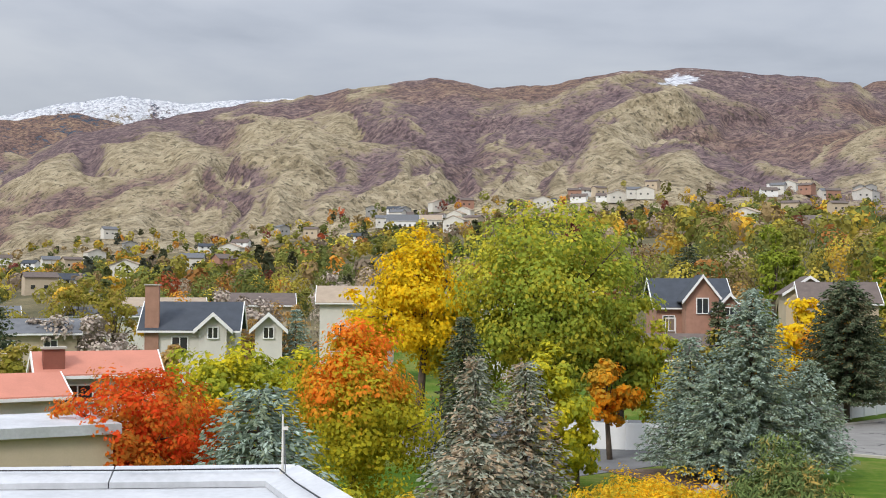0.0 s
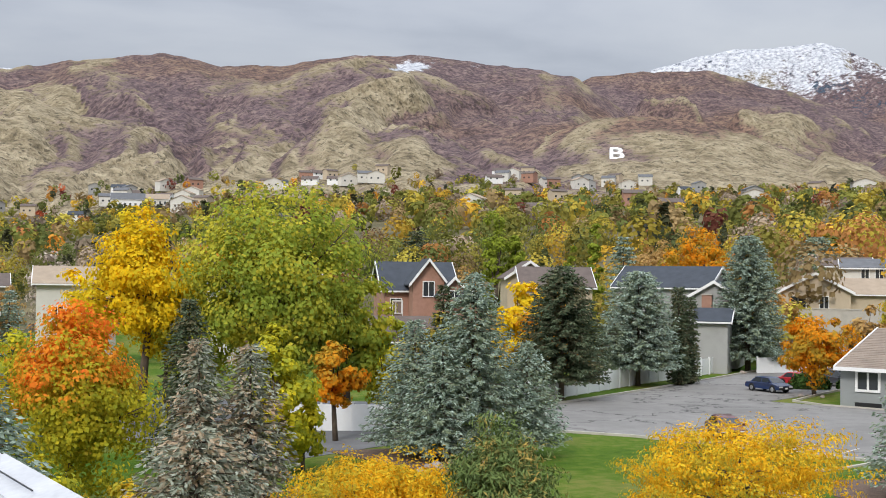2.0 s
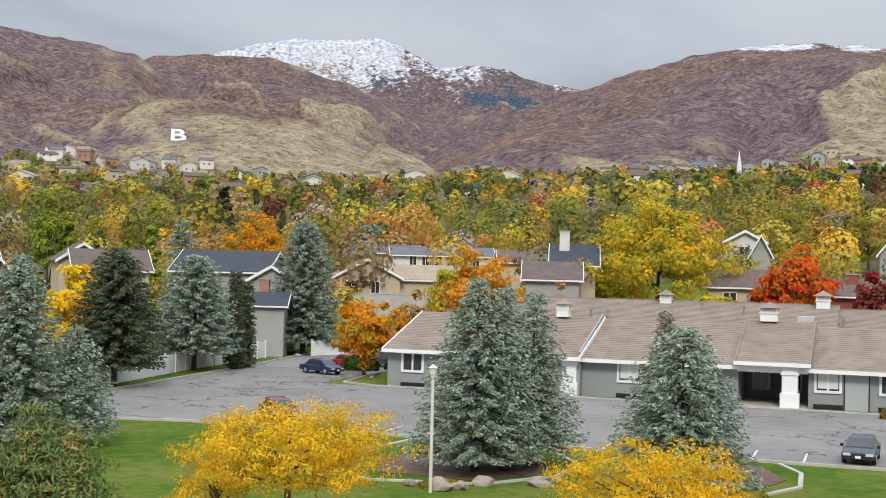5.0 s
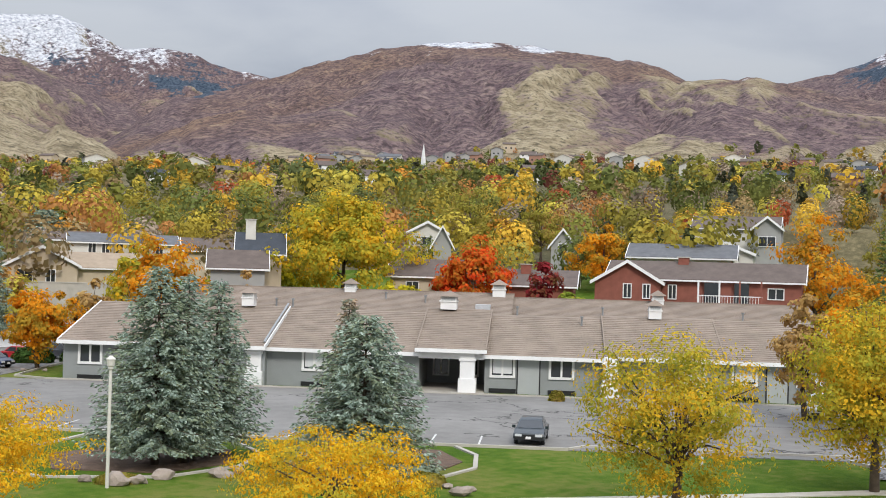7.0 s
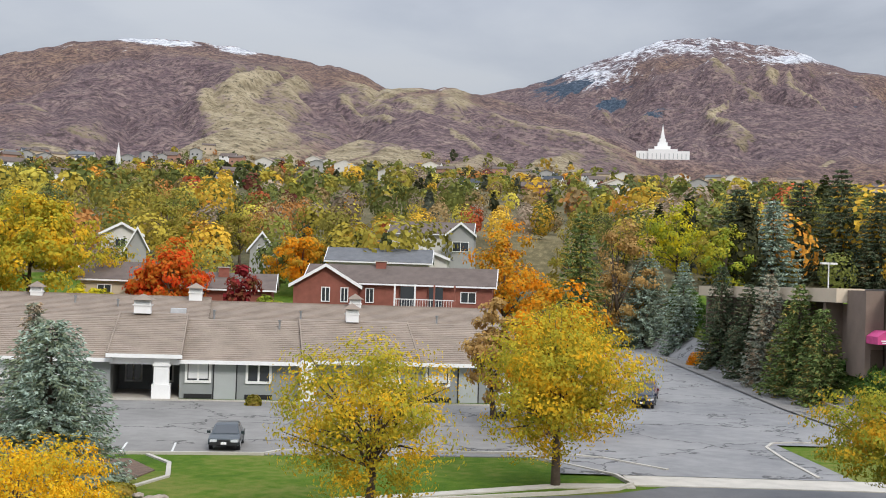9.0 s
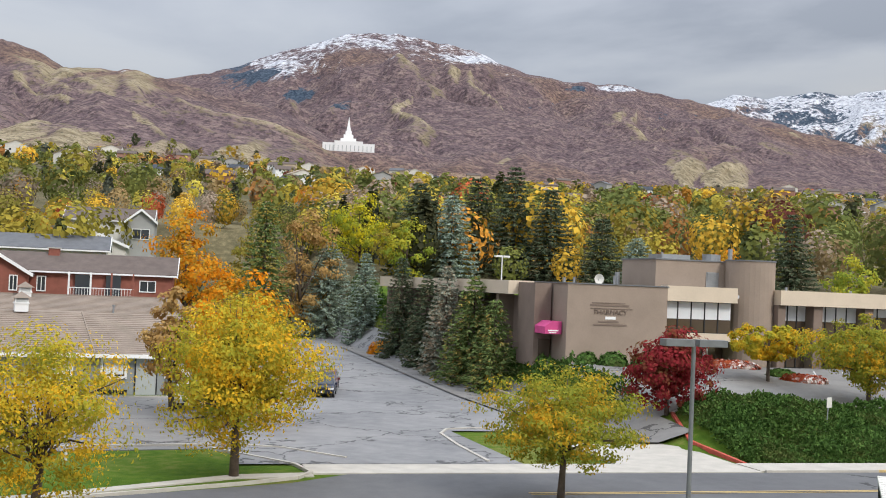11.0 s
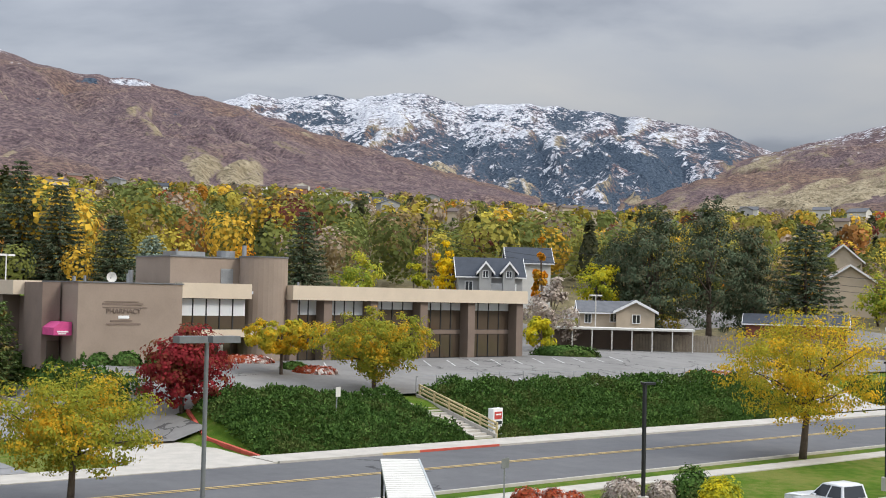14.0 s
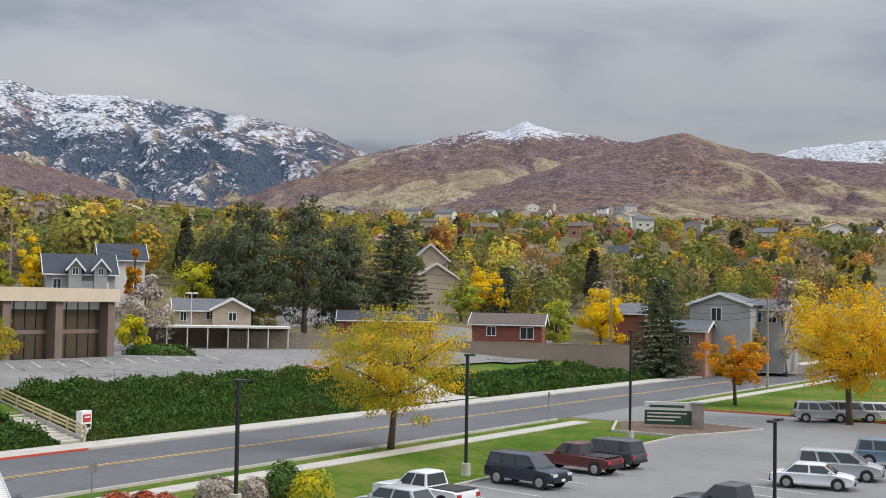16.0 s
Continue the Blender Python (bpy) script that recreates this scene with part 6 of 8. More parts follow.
for az, r, h, w, d, mat, label, nm in (
        (84.1, 110, 1.5, 3.0, 1.8, JUNIPER, "clipped green shrub against the brick wall", "shrub"), (85.5, 110, 1.5, 2.6, 1.8, JUNIPER, "clipped green shrub against the brick wall", "shrub"), (82.9, 111, 1.3, 2.2, 1.6, JUNIPER, "clipped green shrub against the brick wall", "shrub"),
        (89.3, 116, 1.0, 6.5, 2.0, REDHEDGE, "low clipped red barberry hedge", "hedge"), (91.6, 112, 0.9, 3.0, 1.6, JUNIPER, "low green shrub in a planted island", "shrub"), (92.6, 110, 0.9, 4.5, 1.8, REDHEDGE, "low red barberry bed", "hedge"),
        (109.9, 66.0, 2.1, 2.4, 2.4, JUNIPER, "large rounded clipped green shrub", "shrub"), (111.2, 63.0, 2.0, 2.6, 2.4, LIME, "rounded pale green shrub", "shrub"), (108.6, 65.5, 1.2, 1.8, 1.6, BARE, "dull brown rounded shrub", "shrub"),
        (102.5, 62, 1.1, 1.9, 1.5, REDHEDGE, "small red barberry shrub", "shrub"), (103.7, 62, 1.1, 1.7, 1.5, REDHEDGE, "small red barberry shrub", "shrub"), (106.9, 64, 1.5, 2.6, 1.8, BARE, "twiggy brown shrub", "shrub"), (104.6, 62.5, 0.9, 1.4, 1.2, REDHEDGE, "small red barberry shrub", "shrub"),
        (73.6, 156, 2.2, 5.0, 3.0, ORANGE, "low orange-leaved shrub by the drive", "shrub"), (104.2, 142, 1.5, 9.0, 2.5, JUNIPER, "low dark juniper beside the office", "shrub"), (110.8, 128, 1.2, 6.0, 3.0, REDHEDGE, "rusty shrubs in a car park island", "shrub"), (112.1, 127, 1.6, 1.6, 1.4, OLIVE, "grassy olive tuft in a car park island", "shrub"), (109.9, 129, 1.0, 1.8, 1.4, TAWNY, "tan grass tuft in a car park island", "shrub"), (112.8, 128, 1.0, 2.0, 1.4, TAWNY, "tan grass tuft in a car park island", "shrub"),
        (117.2, 140, 1.3, 2.6, 1.6, JUNIPER, "rounded juniper at the car park entry", "shrub"), (114.4, 139, 1.0, 2.0, 1.6, REDHEDGE, "rusty shrub at the car park entry", "shrub"), (121.7, 175, 2.3, 13, 1.5, LIME, "yellow-green climber along a garden wall", "hedge"),
        (46.3, 62, 0.8, 3.2, 2.2, SPRUCE, "low grey-green spreading juniper", "shrub"), (47.0, 60, 0.6, 2.2, 1.8, OLIVE, "low olive shrub in the bark bed", "shrub"), (33.0, 60, 0.5, 2.2, 1.2, OLIVE, "low olive shrub beside the boulders", "shrub"),
        (13.4, 141, 1.8, 5, 2.5, JUNIPER, "rounded dark shrubs by a brick house", "shrub"), (52.9, 100.0, 0.9, 1.3, 0.7, OLIVE, "small climbing shrub under a window", "shrub"), (31.0, 128, 1.6, 3.4, 1.6, JUNIPER, "dark shrub against a beige house", "shrub"), (29.2, 128, 1.8, 4.6, 1.6, JUNIPER, "dark shrub against a beige house", "shrub"), (81.2, 93, 1.5, 4.0, 3.0, LIME, "pale green shrub at the office path", "shrub")):
    shrub(around(az, r), h, w, d, mat, label if len(label.split()) > 3 else label + " beside the path", n=int(900 + 500 * w), leaf=0.16 if r < 80 else 0.26, name=nm)
for q in range(8):
    shrub(rd(39.3 + 0.5 * (q % 2), 26 + 10 * q, 0.3 + 0.02 * q), 1.2, 5.5, 3.2, JUNIPER if q % 3 else LIME, "low dark green juniper beside the drive", n=2200, leaf=0.3)


# ---- boulders ----
def boulder(m, size, label="brown weathered landscape boulder"):
    rng = np.random.RandomState(next(SEED))
    bm = bmesh.new()
    bmesh.ops.create_icosphere(bm, subdivisions=2, radius=size)
    o = rng.rand(3) * 20
    for v in bm.verts:
        k = 0.75 + 0.5 * noise.noise(Vector(o) + v.co * (0.9 / size))
        v.co = Vector((v.co.x * k * 1.2, v.co.y * k, v.co.z * k * 0.72))
    me = bpy.data.meshes.new("boulder")
    bm.to_mesh(me)
    bm.free()
    me.materials.append(STONE)
    ob = new("boulder", me)
    ob.matrix_world = m @ pose(0, 0, size * 0.35)
    return tagged(ob, label, "boulder", "landscape boulders")


for az, r, sz in ((31.6, 60.5, 0.5), (33.1, 59.5, 0.85), (33.9, 59.8, 0.65), (35.0, 61, 0.7), (37.6, 61.5, 0.75), (38.4, 62.5, 0.5), (48.6, 57.5, 0.7), (48.0, 59.2, 0.4), (49.1, 58.6, 0.35), (46.2, 59.5, 0.4),
                  (9.6, 66, 0.5), (10.6, 66.4, 0.6), (11.7, 67, 0.55), (12.4, 68, 0.7), (13.2, 69, 0.65), (14.8, 70, 0.6), (12.0, 68.5, 0.5), (28.8, 119, 0.4), (29.7, 119, 0.4), (26.3, 147, 0.5)):
    boulder(around(az, r), sz * 0.75)


# ---- houses ----
def house(m, w, d, h, roof, label, wall=BEIGE, cover=SHINGLE_BROWN, gable_front=False, windows=(), chimney=None, door=None, group="", garage=None, trim=WHITE, storeys=1):
    """A house whose front faces -y, with its ridge along x, or along y when the gable faces the front."""
    b = thing("house", m, label, "house", group)
    b["label"] = label if len(label.split()) > 3 else label + " among trees"
    t, e = 0.25, 0.5
    for x0, x1, y0, y1 in ((-w / 2, w / 2, 0, t), (-w / 2, w / 2, d - t, d), (-w / 2, -w / 2 + t, t, d - t), (w / 2 - t, w / 2, t, d - t)):
        part("wall", Geo().box(x0, x1, y0, y1, -4, h), wall, b)
    if gable_front:
        for y0, y1 in ((0.02, t), (d - t, d)):
            part("gable", Geo().front([(-w / 2, h), (w / 2, h), (0, h + roof)], y0, y1), wall, b)
        k = roof / (w / 2)
        for sgn in (-1, 1):
            pts = [(sgn * (w / 2 + e), h - e * k), (0, h + roof), (0, h + roof + 0.16), (sgn * (w / 2 + e), h - e * k + 0.16)]
            part("roof", Geo().front(pts, -e, d + e), cover, b)
            part("barge_board", Geo().front([(x, z - 0.2) for x, z in pts[:2]] + [(x, z + 0.03) for x, z in pts[2:]], -e - 0.08, -e), trim, b)
    else:
        for x in (-w / 2, w / 2 - t):
            part("gable", Geo().side([(0, h), (d, h), (d / 2, h + roof)], x, x + t), wall, b)
        k = roof / (d / 2)
        for y0, y1 in ((-e, d / 2), (d + e, d / 2)):
            pts = [(y0, h - e * k), (y1, h + roof), (y1, h + roof + 0.16), (y0, h - e * k + 0.16)]
            part("roof", Geo().side(pts, -w / 2 - e, w / 2 + e), cover, b)
            for x in (-w / 2 - e - 0.08, w / 2 + e):
                part("barge_board", Geo().side([(y, z - 0.2) for y, z in pts[:2]] + [(y, z + 0.03) for y, z in pts[2:]], x, x + 0.08), trim, b)
        part("gutter", Geo().box(-w / 2 - e, w / 2 + e, -e - 0.1, -e, h - e * k - 0.1, h - e * k + 0.08), trim, b)
    for x0, x1, z0, z1 in windows:
        window(b, x0, x1, z0, z1, 0.0, 2, trim, t=0.1)
    if door:
        dd = part("door", Geo().box(door - 0.5, door + 0.5, -0.05, 0.02, 0, 2.1), DARKTAN, b, "dark front door")
        part("door_frame", Geo().box(door - 0.62, door - 0.5, -0.08, 0.02, 0, 2.2).box(door + 0.5, door + 0.62, -0.08, 0.02, 0, 2.2).box(door - 0.62, door + 0.62, -0.08, 0.02, 2.1, 2.25), trim, dd)
    if garage:
        g = part("garage_door", Geo().box(garage - 2.3, garage + 2.3, -0.04, 0.02, 0, 2.2), WHITE, b, "white panelled garage door")
        for i in range(4):
            part("panel", Geo().box(garage - 2.2, garage + 2.2, -0.06, -0.04, 0.06 + i * 0.54, 0.52 + i * 0.54), WHITE, g)
    if chimney:
        x, y, top, mat = chimney
        c = part("chimney", Geo().box(x - 0.6, x + 0.6, y - 0.4, y + 0.4, 0, top), mat, b)
        part("chimney_cap", Geo().box(x - 0.7, x + 0.7, y - 0.5, y + 0.5, top, top + 0.12), CONCRETE, c)
    return b


def at_level(az, r, z, turn=0.0):
    return around(az, r, z, turn)


# white house with the faded red roof, over the near flat roof
house(at_level(-15.5, 74, 2.1, 8), 6.2, 3.4, 3.9, 0.95, "white house with faded red roof and brick chimney", OFFWHITE, REDROOF, windows=((-2.0, -0.4, 2.2, 3.1), (-2.2, -0.6, -0.2, 0.7)), chimney=(-2.5, 0.4, 5.2, REDBRICK))
house(at_level(-20.3, 70, 1.8, 12), 8.0, 4, 3.2, 0.9, "low white wing with faded red roof", OFFWHITE, REDROOF, windows=((-3.4, -2.6, 0.3, 1.6),))
low = thing("flat_roofed_building", at_level(-19.0, 56, 0, 10), "low tan building with flat white roof", "building")
part("wall", Geo().box(-7, 4.2, 0, 6, -0.3, 4.3), BEIGE, low)
part("roof", Geo().box(-7.3, 4.5, -0.3, 6.2, 4.3, 4.75), MEMBRANE, low, "flat white roof edge")
part("window", Geo().box(1.6, 2.4, -0.04, 0.02, 1.2, 3.0), GLASS, low)
house(at_level(-11.6, 112, 3.0, -6), 8, 8, 4.4, 2.2, "grey house with slate gables behind yellow maples", OFFWHITE, SHINGLE_SLATE, chimney=(-3.3, 0.2, 8.2, ROSEBRICK), windows=((-1.5, -0.2, 2.2, 3.6),))
for x in (-0.4, 2.4):
    dm = at_level(-10.2 + x * 0.9, 110.5, 6.6, 0)
    house(dm, 2.4, 3, 1.0, 1.1, "small white dormer gable on a slate roof", OFFWHITE, SHINGLE_SLATE, True, windows=((-0.4, 0.4, 0.0, 0.9),))
for az, r, z, w, h, rf, wall, cov, label, gf in (
        (-18.5, 130, 3.5, 9, 3.0, 1.2, BEIGE, SHINGLE_GREY, "low tan house with a dark roof", False), (-14.6, 170, 4.5, 14, 3.0, 1.0, OFFWHITE, SHINGLE_GREY, "long pale house with a flat-pitched roof", False), (-13.0, 200, 5.5, 14, 3.0, 1.2, OFFWHITE, SHINGLE_TAN, "long pale house", False), (-8.6, 175, 6, 10, 3.0, 1.5, BEIGE, SHINGLE_BROWN, "tan house among bare trees", False),
        (-4.0, 150, 4.6, 9, 5.0, 1.8, OFFWHITE, SHINGLE_TAN, "white two-storey house with tan roof", False), (1.6, 150, 4.0, 8, 5.0, 1.8, OFFWHITE, SHINGLE_GREY, "white house behind the elm", False),
        (-20.5, 180, 4, 9, 3.0, 1.5, OFFWHITE, SHINGLE_GREY, "pale house with grey roof", False), (5.0, 190, 7, 12, 3.2, 1.8, BEIGE, SHINGLE_BROWN, "tan house behind the elm", False)):
    house(at_level(az, r, z), w, 8, h, rf, label, wall, cov, gf, windows=((-w * 0.3, -w * 0.3 + 1.2, 1.0, 2.2), (w * 0.15, w * 0.15 + 1.2, 1.0, 2.2)))

# rose brick house with white-edged gables
hb = at_level(11.5, 142, 5.8, 10)
house(hb, 8.2, 9, 3.6, 3.0, "rose brick house with blue slate roof", ROSEBRICK, SHINGLE_SLATE, windows=((-3.4, -2.2, 0.8, 2.4),), door=-2.6)
house(at_level(11.9, 139, 6.4, 10), 3.6, 4, 4.0, 2.3, "rose brick gable edged in white", ROSEBRICK, SHINGLE_SLATE, True, windows=((-0.6, 0.6, 2.2, 3.8),))
house(at_level(13.1, 138, 5.8, 10), 3.2, 4, 3.2, 1.7, "rose brick gable edged in white", ROSEBRICK, SHINGLE_SLATE, True, windows=((-0.5, 0.5, 2.6, 3.4),))
house(at_level(13.8, 136, 5.6, 10), 2.8, 4, 2.4, 1.4, "small rose brick porch gable", ROSEBRICK, SHINGLE_SLATE, True)
house(at_level(11.2, 128, 2.6, 4), 9, 8, 1.6, 2.2, "low house with grey-brown hipped roof", BEIGE, SHINGLE_BROWN)
house(at_level(17.9, 160, 7.6, 8), 9, 9, 2.2, 2.4, "house with broad brown roof and gables", BEIGE, SHINGLE_BROWN)
house(at_level(16.6, 165, 9.0, 8), 6, 8, 2.0, 2.0, "brown-roofed wing of a house", BEIGE, SHINGLE_BROWN, True)
# grey house by the fence
house(at_level(22.6, 156, 6.2, -20), 12, 9, 3.8, 2.4, "grey stucco house with slate roof and white trim", GREYSIDING, SHINGLE_SLATE)
house(at_level(25.0, 152, 4.2, -8), 5.4, 8, 4.8, 1.6, "grey gabled wing with brick chimney", GREYSIDING, SHINGLE_SLATE, True, chimney=(-0.8, -0.3, 4.8, ROSEBRICK))
house(at_level(24.9, 146, 3.2, -8), 3.6, 4, 3.0, 1.2, "grey slate-roofed porch beside a fence", GREYSIDING, SHINGLE_SLATE)
# beige house, white ranch and neighbours
house(at_level(29.4, 172, 6.1, 6), 9.2, 8, 3.4, 2.4, "beige brick house with tan roof", BEIGE, SHINGLE_TAN, True, windows=((-3.2, -1.2, 0.9, 2.7), (0.6, 1.7, 0.6, 2.7)))
house(at_level(31.6, 174, 6.1, 6), 11, 9, 3.2, 1.9, "beige brick wing with tan roof", BEIGE, SHINGLE_TAN)
house(at_level(32.9, 185, 10.5, 4), 15, 8, 2.4, 1.2, "white ranch house with grey roof", OFFWHITE, SHINGLE_GREY, windows=tuple((-5 + 1.9 * i, -4 + 1.9 * i, 0.6, 2.2) for i in range(6)))
house(at_level(30.7, 190, 11.0, 4), 7, 8, 2.2, 1.2, "tan house with brown roof", BEIGE, SHINGLE_BROWN)
house(at_level(36.9, 175, 9.9, 4), 8, 8, 2.2, 1.6, "brown-roofed house among trees", BEIGE, SHINGLE_BROWN)
house(at_level(38.0, 140, 6.6, 0), 6, 7, 3.4, 1.8, "porch house with brown roof and white posts", GREYSIDING, SHINGLE_BROWN)
house(at_level(39.0, 146, 7.4, 0), 5, 7, 4.4, 2.2, "grey turret-roofed house with pale chimney", BEIGE, SHINGLE_SLATE, chimney=(-1.2, 2.5, 8.2, OFFWHITE), windows=((-0.2, 1.0, 2.2, 3.6),))
house(at_level(46.7, 185, 11.5, 0), 5.6, 8, 4.4, 1.5, "white gabled house behind the yellow tree", OFFWHITE, SHINGLE_TAN, True, windows=((-0.8, 0.6, 2.4, 3.6),))
house(at_level(47.4, 178, 10.6, 0), 2.6, 3, 3.6, 2.4, "grey turret with pointed roof", GREYSIDING, SHINGLE_GREY, True)
# low house with the white deck rail and the small stone gable
house(at_level(47.2, 145, 6.0, -4), 11, 8, 3.6, 1.8, "low house with brown roof and white deck rail", BEIGE, SHINGLE_BROWN, windows=((-3.6, -2.2, 1.2, 2.8),))
house(at_level(51.8, 142, 6.0, -4), 8.5, 8, 2.9, 1.6, "low brown-roofed house with brick walls", REDBRICK, SHINGLE_BROWN, chimney=(-1.4, 3, 5.2, REDBRICK))
house(at_level(53.0, 180, 10.5, 0), 3.4, 6, 4.0, 2.2, "grey stone gable with white-framed window", GREYSIDING, SHINGLE_GREY, True, windows=((-0.6, 0.6, 2.2, 4.0),))
# red brick house with the balcony
hr = at_level(59.4, 142, 4.9, -6)
house(hr, 21.4, 8, 5.2, 1.8, "red brick house with dark roof and balcony", REDBRICK, SHINGLE_BROWN, windows=((-6.0, -5.2, 2.9, 4.4), (-3.8, -3.0, 2.9, 4.4), (7.2, 8.8, 3.2, 4.3), (7.0, 8.6, 0.8, 1.8), (-9.6, -8.8, 0.6, 1.6), (-7.2, -6.4, 0.6, 1.6), (-4.6, -3.6, 0.4, 1.4)), chimney=(-2.6, 3.6, 7.6, REDBRICK))
house(at_level(56.0, 141.2, 4.9, -6), 7.4, 8, 4.8, 2.2, "red brick gable end with white barge boards", REDBRICK, SHINGLE_BROWN, True, windows=((-0.4, 0.4, 2.9, 4.4), (-2.8, -2.0, 0.4, 1.4), (1.8, 2.5, 2.9, 4.4)))
bal = thing("balcony", at_level(60.6, 140.3, 5.0, -6), "white timber balcony on posts along a brick house", "balcony")
part("deck", Geo().box(-3.4, 3.6, -1.2, 0.9, 2.2, 2.4), WHITE, bal)
part("rail", Geo().box(-3.4, 3.6, -1.25, -1.18, 3.25, 3.35), WHITE, bal)
for i in range(24):
    part("baluster", Geo().box(-3.4 + i * 0.3, -3.36 + i * 0.3, -1.23, -1.19, 2.4, 3.25), WHITE, bal)
for x in (-3.3, -1.0, 1.2, 3.5):
    part("post", Geo().box(x - 0.09, x + 0.09, -1.25, -1.07, -2, 5.0), WHITE if x < 0 else REDBRICK, bal)
for x in (-2.9, 0.4):
    part("opening", Geo().box(x, x + 1.6, 0.84, 0.9, 2.5, 4.7), GLASS, bal, "dark glazed balcony door")
house(at_level(58.4, 160, 9.6, -4), 13, 8, 3.2, 1.6, "pale house with blue-grey roof", OFFWHITE, SHINGLE_GREY, windows=((-5.4, -4.4, 1.0, 2.4), (-3.0, -2.0, 1.0, 2.4), (-0.6, 0.4, 1.0, 2.4)))
house(at_level(60.4, 170, 11.4, -4), 7, 8, 2.2, 1.4, "white gabled house", OFFWHITE, SHINGLE_GREY, True)
house(at_level(60.8, 200, 14.8, -4), 13, 9, 3.4, 1.9, "grey-brown house with hipped roof", OFFWHITE, SHINGLE_BROWN, windows=((2.6, 5.4, 0.8, 2.4),))
house(at_level(62.2, 192, 13.6, -4), 4, 6, 4.4, 1.6, "grey gabled bay with white window", GREYSIDING, SHINGLE_BROWN, True, windows=((-1.2, 1.2, 1.6, 3.0),))
# houses beyond the office
house(at_level(100.6, 185, 10.2, 6), 9.6, 8, 3.4, 2.6, "grey house with steep dark roof and dormers", GREYSIDING, SHINGLE_SLATE, windows=((-3.8, -2.8, 1.0, 2.4),), garage=1.6)
for k in (-0.55, 0.55):
    house(at_level(100.9 + k, 183.6, 13.2, 6), 1.8, 3, 1.2, 1.1, "small dormer with white trim", GREYSIDING, SHINGLE_SLATE, True, windows=((-0.35, 0.35, 0.1, 1.0),))
house(at_level(102.4, 205, 12.5, 6), 7, 8, 3.8, 2.4, "dark-roofed house behind the orange column tree", OFFWHITE, SHINGLE_SLATE)
house(at_level(105.9, 178, 6.0, 4), 7.0, 7, 2.6, 1.4, "pale cream house with grey metal roof", BEIGE, SHINGLE_GREY, windows=((-2.8, -2.0, 1.0, 2.2), (0.8, 1.8, 1.2, 2.4)))
house(at_level(107.3, 177, 5.2, 4), 5.4, 8, 3.6, 1.4, "pale cream gabled wing", BEIGE, SHINGLE_GREY, True, windows=((-0.4, 0.6, 1.9, 3.0),))
house(at_level(116.7, 225, 10, 6), 8, 9, 4.6, 2.6, "beige gabled house on the rise", BEIGE, SHINGLE_TAN, True)
house(at_level(116.4, 245, 14, 6), 7, 9, 4.6, 3.0, "tall beige house with grey roof", BEIGE, SHINGLE_GREY, True)
house(at_level(120.2, 250, 10.6, 6), 6, 8, 5.0, 2.0, "white gabled house behind yellow trees", OFFWHITE, SHINGLE_GREY, True, windows=((-0.6, 0.6, 3.0, 4.2),))
house(at_level(120.0, 176, 4.6, -6), 10.0, 7, 2.7, 1.3, "red brick ranch house with brown roof", REDBRICK, SHINGLE_BROWN, windows=((-2.8, -1.6, 1.0, 2.2), (2.0, 3.8, 0.6, 2.2)))
house(at_level(114.4, 185, 5.0, 0), 14, 7, 2.4, 1.2, "low house with dark navy roof", REDBRICK, SHINGLE_SLATE)
house(at_level(129.7, 186, 4.6, -14), 9.0, 9, 6.0, 1.6, "grey two-storey house with dark gable", GREYSIDING, SHINGLE_GREY, True, windows=((-1.2, 0.2, 3.6, 5.4),))
house(at_level(131.6, 190, 4.6, -14), 6.5, 9, 5.4, 1.4, "grey house wing with flat-pitched roof", GREYSIDING, SHINGLE_GREY, windows=((-1.6, -0.2, 3.4, 4.8), (0.6, 2.0, 3.4, 4.8)))
house(at_level(128.3, 182, 3.6, -14), 5.0, 6, 3.2, 1.2, "red brick house front with white trim", ROSEBRICK, SHINGLE_GREY, windows=((-1.4, 0.2, 1.0, 2.4),))
house(at_level(125.6, 200, 5.6, 0), 5.0, 7, 3.4, 1.4, "brick house behind the utility pole", REDBRICK, SHINGLE_GREY)


# carport behind the office car park
cp = thing("carport", around(106.7, 160, 4.1, 0), "long low carport with flat white roof on thin posts", "carport")
part("roof", Geo().box(-9.2, 9.2, 0, 5, 2.35, 2.6), OFFWHITE, cp)
part("wall", Geo().box(-9.2, 9.2, 5, 5.2, -1, 2.3), DARKTAN, cp, "dark back wall")
for i in range(8):
    part("post", Geo().box(-9 + i * 2.55, -8.86 + i * 2.55, 0.1, 0.24, -1, 2.35), OFFWHITE, cp)
fw = thing("wooden_fence", around(111.4, 162, 4.0, -6), "weathered tan board fence behind the car park", "fence")
for i in range(60):
    part("board", Geo().box(-12 + i * 0.4, -11.64 + i * 0.4, 0, 0.05, -1, 1.9 + 0.05 * (i % 3)), WOODGREY, fw)
wl2 = thing("garden_wall", at_level(121.4, 171, 3.2, -8), "long tan block garden wall", "wall")
part("wall", Geo().box(-13, 13, 0, 0.3, -2, 1.5), TANBRICK, wl2)
part("coping", Geo().box(-13.1, 13.1, -0.05, 0.35, 1.5, 1.6), TANBRICK, wl2)


bw = thing("garden_wall", bd(-26, 50.5, 2.0), "long pale block retaining wall behind the car park", "wall")
part("wall", Geo().box(-6, 30, 0, 0.35, -2.4, 5.2), CONCRETE, bw)
part("coping", Geo().box(-6.1, 30.1, -0.06, 0.41, 5.2, 5.34), CONCRETE, bw)


